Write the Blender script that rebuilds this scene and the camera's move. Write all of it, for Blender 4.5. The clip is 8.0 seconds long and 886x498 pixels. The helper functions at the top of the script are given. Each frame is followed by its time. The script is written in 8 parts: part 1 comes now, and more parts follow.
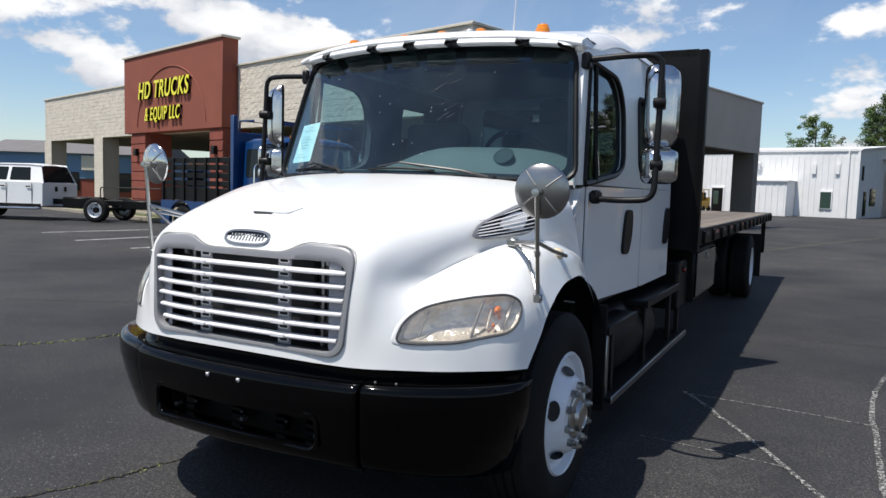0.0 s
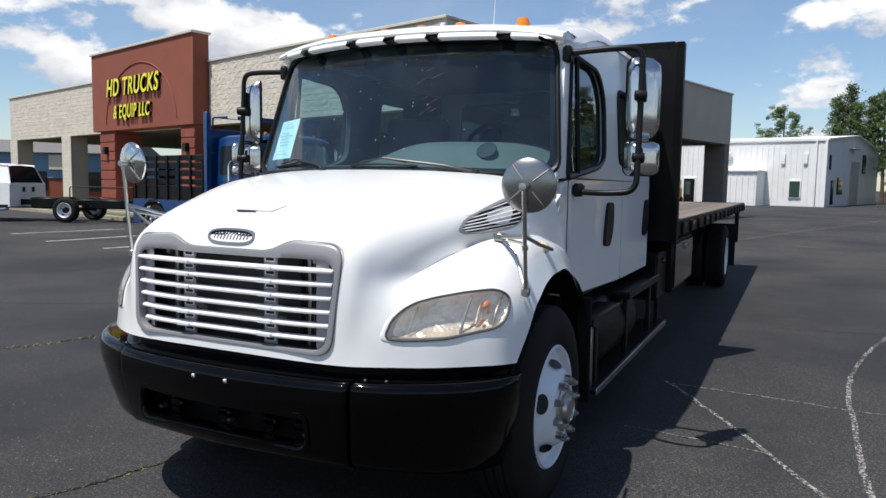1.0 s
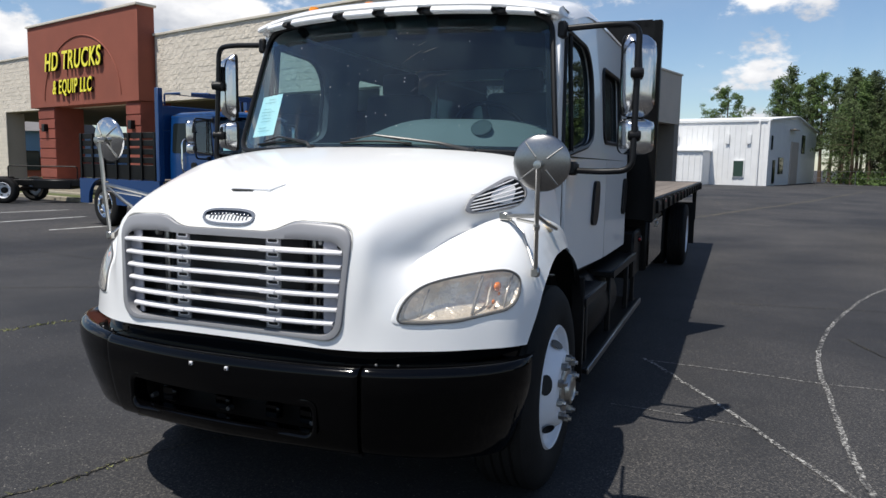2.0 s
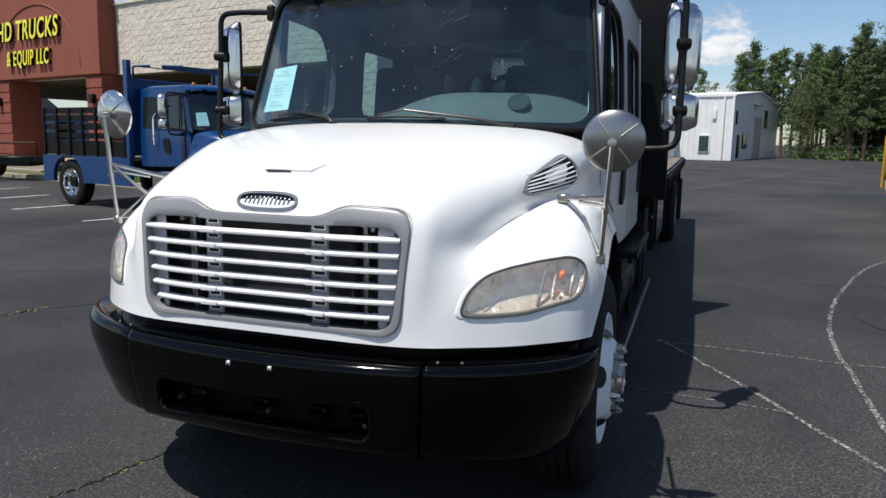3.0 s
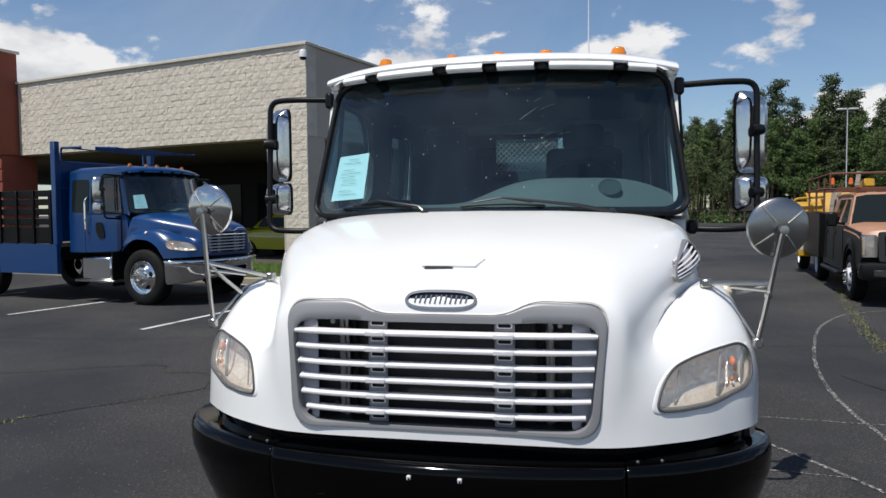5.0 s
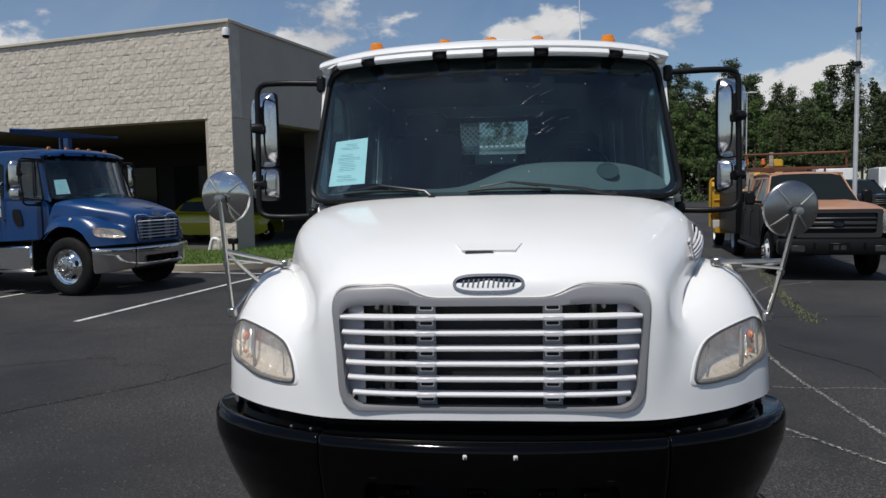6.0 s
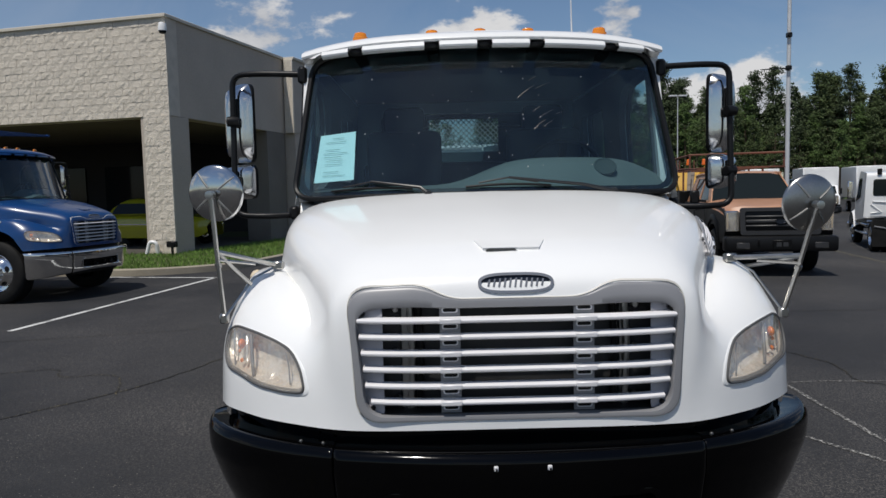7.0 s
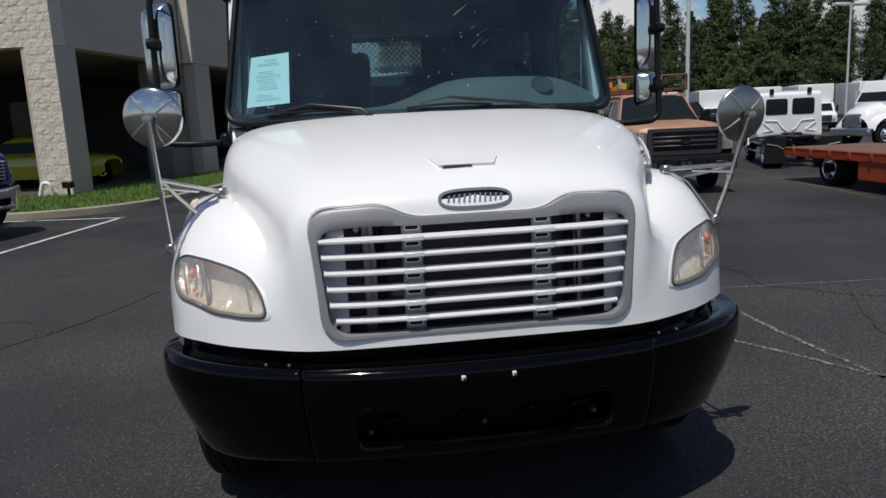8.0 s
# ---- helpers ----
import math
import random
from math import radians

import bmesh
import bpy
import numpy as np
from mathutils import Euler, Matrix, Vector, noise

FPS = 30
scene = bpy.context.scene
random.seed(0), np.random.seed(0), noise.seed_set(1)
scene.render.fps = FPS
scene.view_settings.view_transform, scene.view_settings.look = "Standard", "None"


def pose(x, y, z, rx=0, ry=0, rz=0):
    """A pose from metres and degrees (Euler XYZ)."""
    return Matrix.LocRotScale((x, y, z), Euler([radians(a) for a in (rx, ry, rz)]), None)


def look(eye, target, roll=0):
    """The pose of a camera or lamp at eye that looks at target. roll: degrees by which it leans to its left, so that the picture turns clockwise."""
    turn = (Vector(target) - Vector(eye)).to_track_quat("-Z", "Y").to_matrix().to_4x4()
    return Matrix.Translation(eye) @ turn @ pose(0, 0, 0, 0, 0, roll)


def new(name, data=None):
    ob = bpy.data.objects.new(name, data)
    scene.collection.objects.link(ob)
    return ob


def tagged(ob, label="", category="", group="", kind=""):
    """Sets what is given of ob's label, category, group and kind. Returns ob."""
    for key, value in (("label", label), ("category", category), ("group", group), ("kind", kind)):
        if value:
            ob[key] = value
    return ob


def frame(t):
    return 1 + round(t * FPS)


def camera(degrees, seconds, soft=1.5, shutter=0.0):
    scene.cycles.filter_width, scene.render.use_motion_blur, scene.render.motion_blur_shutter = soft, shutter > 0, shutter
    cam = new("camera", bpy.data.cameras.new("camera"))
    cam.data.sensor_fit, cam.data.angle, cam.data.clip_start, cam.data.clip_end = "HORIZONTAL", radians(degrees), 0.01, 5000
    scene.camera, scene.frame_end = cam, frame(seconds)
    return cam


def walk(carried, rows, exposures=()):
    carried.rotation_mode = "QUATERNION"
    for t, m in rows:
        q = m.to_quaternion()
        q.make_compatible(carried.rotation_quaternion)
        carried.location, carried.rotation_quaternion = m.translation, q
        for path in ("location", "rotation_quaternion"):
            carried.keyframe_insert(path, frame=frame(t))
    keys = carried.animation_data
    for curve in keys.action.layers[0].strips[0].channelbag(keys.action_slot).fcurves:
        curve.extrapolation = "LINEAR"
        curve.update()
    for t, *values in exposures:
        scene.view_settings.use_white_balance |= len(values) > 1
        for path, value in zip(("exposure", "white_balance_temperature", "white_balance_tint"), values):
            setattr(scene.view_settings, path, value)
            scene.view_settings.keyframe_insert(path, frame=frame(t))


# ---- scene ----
cam = camera(63.5, 8.0)
PATH = [
    (0, (2.174, -2.174, 1.561), (1.235, -0.416, 1.393), 1.7),
    (0.5, (2.162, -2.177, 1.556), (1.243, -0.409, 1.386), 1.6),
    (1, (2.125, -2.186, 1.564), (1.248, -0.398, 1.382), 0.9),
    (1.5, (2.038, -2.222, 1.566), (1.226, -0.407, 1.352), 1.2),
    (1.7, (1.976, -2.23, 1.558), (1.196, -0.401, 1.345), 1.1),
    (2.8, (1.555, -2.107, 1.552), (0.868, -0.257, 1.229), 0.8),
    (3, (1.457, -2.11, 1.559), (0.804, -0.244, 1.256), 0.9),
    (3.5, (1.187, -2.204, 1.571), (0.68, -0.29, 1.295), 2.3),
    (4, (0.959, -2.273, 1.615), (0.512, -0.341, 1.352), 1.5),
    (4.5, (0.709, -2.266, 1.619), (0.268, -0.319, 1.493), 1.2),
    (4.7, (0.626, -2.259, 1.627), (0.19, -0.31, 1.524), 0.4),
    (5.8, (0.131, -2.392, 1.642), (-0.089, -0.409, 1.493), -1.6),
    (6, (0.049, -2.39, 1.655), (-0.115, -0.404, 1.496), -1.1),
    (6.5, (-0.103, -2.291, 1.645), (-0.161, -0.298, 1.491), -0.5),
    (7, (-0.252, -2.238, 1.636), (-0.241, -0.244, 1.477), -1.3),
    (7.2, (-0.291, -2.240, 1.633), (-0.238, -0.252, 1.452), -1.85),
    (7.5, (-0.346, -2.243, 1.629), (-0.175, -0.268, 1.367), -2.7),
    (8, (-0.422, -2.246, 1.596), (-0.17, -0.294, 1.239), -2.7),
]
walk(cam, [(t, look(eye, target, roll)) for t, eye, target, roll in PATH],
     [(0, .32), (1.5, .30), (3.0, .24), (4.0, .24), (4.7, .15), (5.8, -.30), (6.5, -.33), (8, -.37)])

# ---- light ----
SUN_TO = Vector((-0.225, -0.39, 1.0)).normalized()
sun = new("sun", bpy.data.lights.new("sun", "SUN"))
sun.data.energy, sun.data.angle, sun.data.color = 4.6, radians(0.53), (1.0, 0.955, 0.885)
sun.matrix_world = look(SUN_TO * 60, (0, 0, 0))
scene.view_settings.exposure = 0.0

world = bpy.data.worlds.new("sky")
scene.world = world
world.use_nodes = True


def link_nodes(tree, made, pairs):
    for a, out, b, inp in pairs:
        tree.links.new(made[a].outputs[out], made[b].inputs[inp])


CLOUD_SHIFT = (2.2, 0.6, 0.2)


def build_sky():
    """A blue sky with heaped fair-weather clouds, bright above and greyer below, and a thin high veil."""
    nt = world.node_tree
    nt.nodes.clear()
    n = {}
    for key, kind in (("out", "ShaderNodeOutputWorld"), ("bg", "ShaderNodeBackground"), ("sky", "ShaderNodeTexSky"),
                      ("co", "ShaderNodeTexCoord"), ("sep", "ShaderNodeSeparateXYZ"), ("dx", "ShaderNodeMapping"), ("up", "ShaderNodeVectorMath"),
                      ("big", "ShaderNodeTexNoise"), ("above", "ShaderNodeTexNoise"), ("fine", "ShaderNodeTexNoise"), ("thin", "ShaderNodeTexNoise"),
                      ("add", "ShaderNodeMath"), ("ramp", "ShaderNodeMapRange"), ("fade", "ShaderNodeMapRange"), ("mul", "ShaderNodeMath"),
                      ("high", "ShaderNodeMapRange"), ("both", "ShaderNodeMath"), ("fall", "ShaderNodeMath"), ("lit", "ShaderNodeMapRange"),
                      ("tone", "ShaderNodeMix"), ("mix", "ShaderNodeMix"), ("gain", "ShaderNodeMix"), ("veil", "ShaderNodeMapRange"), ("film", "ShaderNodeMix")):
        n[key] = nt.nodes.new(kind)
    sky = n["sky"]
    sky.sky_type, sky.sun_disc = "NISHITA", False
    sky.sun_elevation, sky.sun_rotation = math.asin(SUN_TO.z), math.atan2(SUN_TO.x, SUN_TO.y)
    sky.air_density, sky.dust_density, sky.ozone_density = 1.0, 0.3, 2.5
    n["bg"].inputs["Strength"].default_value = 0.10
    n["dx"].inputs["Scale"].default_value = (1.0, 1.0, 1.9)
    n["dx"].inputs["Location"].default_value = CLOUD_SHIFT
    n["up"].inputs[1].default_value = (0, 0, 0.07)
    for key, scale, detail, rough in (("big", 4.4, 9.0, 0.56), ("above", 4.4, 5.0, 0.5), ("fine", 17.0, 6.0, 0.6), ("thin", 2.6, 6.0, 0.6)):
        n[key].inputs["Scale"].default_value, n[key].inputs["Detail"].default_value, n[key].inputs["Roughness"].default_value = scale, detail, rough
    n["thin"].inputs["Distortion"].default_value = 0.8
    n["add"].operation, n["add"].inputs[1].default_value = "MULTIPLY_ADD", 0.16
    n["fall"].operation = "SUBTRACT"

    def span(key, lo, hi, to_lo=0.0, to_hi=1.0, smooth_step=False):
        for name, v in (("From Min", lo), ("From Max", hi), ("To Min", to_lo), ("To Max", to_hi)):
            n[key].inputs[name].default_value = v
        if smooth_step:
            n[key].interpolation_type = "SMOOTHSTEP"
    span("ramp", 0.600, 0.660, smooth_step=True)
    span("high", 0.32, 0.58, 1.0, 0.0)
    span("fade", 0.0, 0.06)
    span("lit", -0.07, 0.10)
    span("veil", 0.48, 0.75, 0.0, 0.22)
    n["both"].operation = n["mul"].operation = "MULTIPLY"
    for key in ("tone", "mix", "gain", "film"):
        n[key].data_type = "RGBA"
    n["tone"].inputs[6].default_value, n["tone"].inputs[7].default_value = (4.8, 5.05, 5.6, 1), (8.5, 8.5, 8.6, 1)
    n["film"].inputs[7].default_value = (5.6, 6.0, 6.8, 1)
    n["gain"].blend_type = "MULTIPLY"
    n["gain"].inputs["Factor"].default_value = 1.0
    n["gain"].inputs[7].default_value = (0.93, 0.97, 1.02, 1)
    link_nodes(nt, n, [("co", "Generated", "sep", 0), ("co", "Generated", "dx", 0), ("dx", 0, "up", 0), ("up", 0, "above", "Vector"),
                       ("dx", 0, "big", "Vector"), ("dx", 0, "fine", "Vector"), ("dx", 0, "thin", "Vector"), ("fine", 0, "add", 0), ("big", 0, "add", 2),
                       ("add", 0, "ramp", 0), ("sep", "Z", "fade", 0), ("sep", "Z", "high", 0), ("ramp", 0, "mul", 0),
                       ("fade", 0, "both", 0), ("high", 0, "both", 1), ("both", 0, "mul", 1), ("mul", 0, "mix", 0),
                       ("big", 0, "fall", 0), ("above", 0, "fall", 1), ("fall", 0, "lit", 0), ("lit", 0, "tone", 0),
                       ("sky", 0, "gain", 6), ("gain", 2, "film", 6), ("thin", 0, "veil", 0), ("veil", 0, "film", 0), ("film", 2, "mix", 6),
                       ("tone", 2, "mix", 7), ("mix", 2, "bg", 0), ("bg", 0, "out", 0)])


build_sky()

# ---- materials ----


def material(name, color, rough=0.5, metal=0.0, spec=0.5, grain=(0.0, 40.0), bump=(0.0, 80.0), blotch=(0.0, 2.0), coat=0.0,
             transmission=0.0, random_tint=0.0, emit=0.0, dark=None):
    """A node material: base colour with stains (blotch: amount, scale), fine grain and relief (bump: amount, scale)."""
    m = bpy.data.materials.new(name)
    m.use_nodes = True
    nt = m.node_tree
    b = nt.nodes["Principled BSDF"]
    b.inputs["Roughness"].default_value, b.inputs["Metallic"].default_value = rough, metal
    b.inputs["Specular IOR Level"].default_value = spec
    b.inputs["Coat Weight"].default_value = coat
    b.inputs["Coat Roughness"].default_value = 0.04
    b.inputs["Transmission Weight"].default_value = transmission
    co = nt.nodes.new("ShaderNodeTexCoord")
    last = nt.nodes.new("ShaderNodeRGB").outputs[0]
    last.default_value = (*color, 1)

    def noise_mix(last, amount, scale, seed, other):
        tex = nt.nodes.new("ShaderNodeTexNoise")
        tex.noise_dimensions = "4D"
        tex.inputs["W"].default_value = seed
        tex.inputs["Scale"].default_value, tex.inputs["Detail"].default_value = scale, 5.0
        nt.links.new(co.outputs["Object"], tex.inputs["Vector"])
        ramp = nt.nodes.new("ShaderNodeMapRange")
        ramp.inputs["From Min"].default_value, ramp.inputs["From Max"].default_value = 0.35, 0.68
        ramp.inputs["To Max"].default_value = amount
        nt.links.new(tex.outputs["Fac"], ramp.inputs["Value"])
        mix = nt.nodes.new("ShaderNodeMix")
        mix.data_type = "RGBA"
        nt.links.new(ramp.outputs[0], mix.inputs[0])
        nt.links.new(last, mix.inputs[6])
        mix.inputs[7].default_value = (*other, 1)
        return mix.outputs[2]

    other = dark or [c * 0.45 for c in color]
    if blotch[0]:
        last = noise_mix(last, blotch[0], blotch[1], 1.3, other)
    if grain[0]:
        last = noise_mix(last, grain[0], grain[1], 7.7, other)
    if random_tint:
        info = nt.nodes.new("ShaderNodeObjectInfo")
        geo = nt.nodes.new("ShaderNodeNewGeometry")
        both = nt.nodes.new("ShaderNodeMath")
        both.operation = "ADD"
        nt.links.new(info.outputs["Random"], both.inputs[0])
        nt.links.new(geo.outputs["Random Per Island"], both.inputs[1])
        fr = nt.nodes.new("ShaderNodeMath")
        fr.operation = "FRACT"
        nt.links.new(both.outputs[0], fr.inputs[0])
        rng = nt.nodes.new("ShaderNodeMapRange")
        rng.inputs["To Min"].default_value, rng.inputs["To Max"].default_value = 1 - random_tint, 1 + random_tint * 0.6
        nt.links.new(fr.outputs[0], rng.inputs[0])
        hsv = nt.nodes.new("ShaderNodeHueSaturation")
        nt.links.new(rng.outputs[0], hsv.inputs["Value"])
        nt.links.new(last, hsv.inputs["Color"])
        last = hsv.outputs[0]
    nt.links.new(last, b.inputs["Base Color"])
    if bump[0]:
        tex = nt.nodes.new("ShaderNodeTexNoise")
        tex.inputs["Scale"].default_value, tex.inputs["Detail"].default_value = bump[1], 6.0
        nt.links.new(co.outputs["Object"], tex.inputs["Vector"])
        bp = nt.nodes.new("ShaderNodeBump")
        bp.inputs["Strength"].default_value, bp.inputs["Distance"].default_value = bump[0], 1.0 / bump[1]
        nt.links.new(tex.outputs["Fac"], bp.inputs["Height"])
        nt.links.new(bp.outputs[0], b.inputs["Normal"])
    if emit:
        b.inputs["Emission Color"].default_value = (*color, 1)
        b.inputs["Emission Strength"].default_value = emit
    return m


def glass_material(name, tint, rough=0.0, clear=0.85, haze=0.0, low=0.06):
    """Thin sheet glass: mostly see-through, with a real glossy face."""
    m = bpy.data.materials.new(name)
    m.use_nodes = True
    nt = m.node_tree
    nt.nodes.clear()
    out, mix, tr, gl, fr, add = (nt.nodes.new(k) for k in ("ShaderNodeOutputMaterial", "ShaderNodeMixShader",
                                 "ShaderNodeBsdfTransparent", "ShaderNodeBsdfGlossy", "ShaderNodeLayerWeight", "ShaderNodeMapRange"))
    if haze:
        dif, more = nt.nodes.new("ShaderNodeBsdfDiffuse"), nt.nodes.new("ShaderNodeMixShader")
        dif.inputs[0].default_value, more.inputs[0].default_value = (*[c * 0.85 for c in tint], 1), haze
    tr.inputs[0].default_value = (*[c * clear for c in tint], 1)
    gl.inputs["Roughness"].default_value = rough
    gl.inputs["Color"].default_value = (0.95, 0.97, 1.0, 1)
    fr.inputs["Blend"].default_value = 0.22
    add.inputs["To Min"].default_value, add.inputs["To Max"].default_value = low, 0.75
    add.interpolation_type = "SMOOTHERSTEP"
    link_nodes(nt, {"f": fr, "a": add, "m": mix, "t": tr, "g": gl, "o": out},
               [("f", 1, "a", 0), ("a", 0, "m", 0), ("t", 0, "m", 1), ("g", 0, "m", 2), ("m", 0, "o", 0)])
    if haze:
        co, tex, rng = nt.nodes.new("ShaderNodeTexCoord"), nt.nodes.new("ShaderNodeTexNoise"), nt.nodes.new("ShaderNodeMapRange")
        tex.inputs["Scale"].default_value, tex.inputs["Detail"].default_value = 5.0, 7.0
        rng.inputs["From Min"].default_value, rng.inputs["From Max"].default_value = 0.35, 0.70
        rng.inputs["To Min"].default_value, rng.inputs["To Max"].default_value = haze * 0.4, haze * 2.0
        link_nodes(nt, {"c": co, "n": tex, "r": rng, "m": more}, [("c", "Object", "n", "Vector"), ("n", 0, "r", 0), ("r", 0, "m", 0)])
        nt.links.new(mix.outputs[0], more.inputs[1])
        nt.links.new(dif.outputs[0], more.inputs[2])
        nt.links.new(more.outputs[0], out.inputs[0])
    return m


M = dict(
    white=material("white_paint", (0.81, 0.81, 0.80), 0.28, coat=0.5, blotch=(0.05, 3), bump=(0.01, 9)),
    blue=material("blue_paint", (0.0015, 0.037, 0.142), 0.3, coat=0.35, blotch=(0.15, 2)),
    orange_brown=material("copper_paint", (0.44, 0.225, 0.125), 0.45, coat=0.2, blotch=(0.3, 3)),
    black=material("black_paint", (0.0008, 0.0008, 0.001), 0.07, spec=0.15, coat=0.08, blotch=(0.3, 4), dark=(0.0015, 0.0015, 0.0015), bump=(0.012, 7)),
    blacksatin=material("black_satin_steel", (0.0035, 0.0035, 0.004), 0.42, spec=0.15, blotch=(0.4, 3), grain=(0.2, 60), dark=(0.012, 0.012, 0.011)),
    rubber=material("rubber", (0.007, 0.007, 0.007), 0.75, spec=0.2, blotch=(0.5, 5), dark=(0.02, 0.019, 0.018), bump=(0.15, 90)),
    trim=material("black_plastic", (0.006, 0.006, 0.0065), 0.42, spec=0.25, bump=(0.08, 150)),
    chrome=material("chrome", (0.83, 0.83, 0.82), 0.07, 1.0, blotch=(0.15, 8), bump=(0.015, 14)),
    satinchrome=material("satin_chrome", (0.66, 0.66, 0.66), 0.17, 1.0, blotch=(0.25, 6), bump=(0.02, 10)),
    steel=material("stainless_steel", (0.55, 0.54, 0.51), 0.3, 1.0, blotch=(0.4, 12), grain=(0.2, 90)),
    dullsteel=material("dull_spun_steel", (0.40, 0.395, 0.385), 0.30, 1.0, blotch=(0.35, 7), grain=(0.2, 120)),
    silver=material("silver_plastic", (0.25, 0.25, 0.26), 0.42, 0.15, blotch=(0.12, 4)),
    endplate=material("pale_grey_plastic", (0.31, 0.31, 0.34), 0.5, blotch=(0.12, 5)),
    greysteel=material("dark_grey_steel", (0.10, 0.10, 0.10), 0.45, 0.7),
    badgesilver=material("badge_silver", (0.27, 0.275, 0.29), 0.26, 0.6),
    polished=material("polished_steel", (0.62, 0.62, 0.61), 0.13, 1.0, blotch=(0.2, 9)),
    ribsteel=material("rolled_rib_steel", (0.26, 0.26, 0.25), 0.62, 0.5),
    sealpale=material("pale_bead", (0.62, 0.60, 0.55), 0.5),
    lampbezel=material("grey_lamp_bezel", (0.22, 0.22, 0.22), 0.4, 0.2),
    brightslat=material("bright_slat", (0.72, 0.71, 0.72), 0.4, 0.05, blotch=(0.10, 6)),
    amber=material("amber_lens", (0.72, 0.22, 0.008), 0.12, coat=0.6, bump=(0.3, 160)),
    clearlens=glass_material("clear_lens", (0.98, 0.95, 0.90), 0.03, 0.96, 0.11),
    glass=glass_material("windscreen_glass", (0.52, 0.80, 0.87), 0.0, 0.90, 0.010, 0.055),
    sideglass=glass_material("side_glass", (0.80, 0.88, 0.86), 0.0, 0.90),
    darkglass=glass_material("tinted_glass", (0.85, 0.88, 0.84), 0.0, 0.55),
    paper=material("paper", (0.74, 0.90, 0.88), 0.8, blotch=(0.05, 9)),
    ink=material("ink", (0.12, 0.22, 0.22), 0.8),
    dash=material("grey_vinyl", (0.088, 0.104, 0.102), 0.7, blotch=(0.15, 3), bump=(0.12, 160)),
    speakermesh=material("speaker_mesh", (0.055, 0.068, 0.068), 0.9, spec=0.1, grain=(0.6, 300)),
    seat=material("dark_seat_cloth", (0.026, 0.029, 0.035), 0.9, blotch=(0.3, 6), bump=(0.2, 120)),
    liner=material("headliner", (0.045, 0.050, 0.058), 0.9, blotch=(0.2, 4)),
    reflector=material("headlamp_reflector", (0.93, 0.875, 0.80), 0.16, 0.40, blotch=(0.35, 18), dark=(0.78, 0.69, 0.58), bump=(0.5, 11)),
    radiator=material("radiator_core", (0.016, 0.016, 0.017), 0.55, blotch=(0.4, 9), dark=(0.05, 0.05, 0.05)),
    wood=material("weathered_plank", (0.215, 0.178, 0.145), 0.85, blotch=(0.55, 2.5), grain=(0.5, 30), bump=(0.3, 40), random_tint=0.3),
    wheelwhite=material("white_wheel_paint", (0.74, 0.76, 0.80), 0.4, blotch=(0.15, 8), dark=(0.3, 0.28, 0.25)),
    red=material("red_reflector", (0.45, 0.02, 0.015), 0.3, coat=0.5),
)

# ---- mesh helpers ----


def part(name, bm, mat, parent=None, label="", angle=38):
    me = bpy.data.meshes.new(name)
    bmesh.ops.recalc_face_normals(bm, faces=bm.faces[:])
    for f in bm.faces:
        f.smooth = True
    bm.to_mesh(me)
    bm.free()
    me.set_sharp_from_angle(angle=radians(angle))
    me.materials.append(mat)
    ob = new(name, me)
    if parent is not None:
        ob.parent = parent
    if label:
        ob["label"] = label
    return ob


def thing(name, label, category, m=None, group="", kind=""):
    e = new(name)
    e.empty_display_size = 0.2
    if m is not None:
        e.matrix_world = m
    return tagged(e, label, category, group, kind)


def box(bm, c, s, bevel=0.0, rot=None, seg=1):
    r = bmesh.ops.create_cube(bm, size=1.0)
    vs = r["verts"]
    for v in vs:
        v.co = Vector((v.co.x * s[0], v.co.y * s[1], v.co.z * s[2]))
    if bevel:
        es = list({e for v in vs for e in v.link_edges})
        g = bmesh.ops.bevel(bm, geom=es, offset=bevel, segments=seg, profile=0.5, affect="EDGES")
        vs = list({v for f in g["faces"] for v in f.verts} | {v for v in vs if v.is_valid})
    m = Matrix.Translation(c) @ (rot.to_4x4() if rot is not None else Matrix())
    bmesh.ops.transform(bm, matrix=m, verts=vs)
    return vs


def boxes(*items, bevel=0.0):
    bm = bmesh.new()
    for c, s in items:
        box(bm, c, s, bevel)
    return bm


def beam(bm, a, b, w, h, bevel=0.0):
    """A bar of section w x h from a to b."""
    a, b = Vector(a), Vector(b)
    q = (b - a).to_track_quat("Y", "Z").to_matrix()
    return box(bm, (a + b) / 2, (w, (b - a).length, h), bevel, q)


def sweep(bm, pts, r, n=10, close=True):
    """A round tube through pts; r one radius or one a point."""
    pts = [Vector(p) for p in pts]
    rs = [float(v) for v in r] if isinstance(r, (list, tuple)) else [r] * len(pts)
    rings, up = [], Vector((0.3, 0.2, 1)).normalized()
    for i, p in enumerate(pts):
        d = (pts[min(i + 1, len(pts) - 1)] - pts[max(i - 1, 0)]).normalized()
        side = d.cross(up)
        if side.length < 1e-3:
            side = d.cross(Vector((1, 0, 0)))
        side.normalize()
        up = side.cross(d).normalized()
        rings.append([bm.verts.new(p + rs[i] * (math.cos(a) * side + math.sin(a) * up)) for a in (2 * math.pi * k / n for k in range(n))])
    for a, b in zip(rings, rings[1:]):
        for k in range(n):
            bm.faces.new((a[k], a[(k + 1) % n], b[(k + 1) % n], b[k]))
    if close:
        bm.faces.new(rings[0][::-1])
        bm.faces.new(rings[-1])


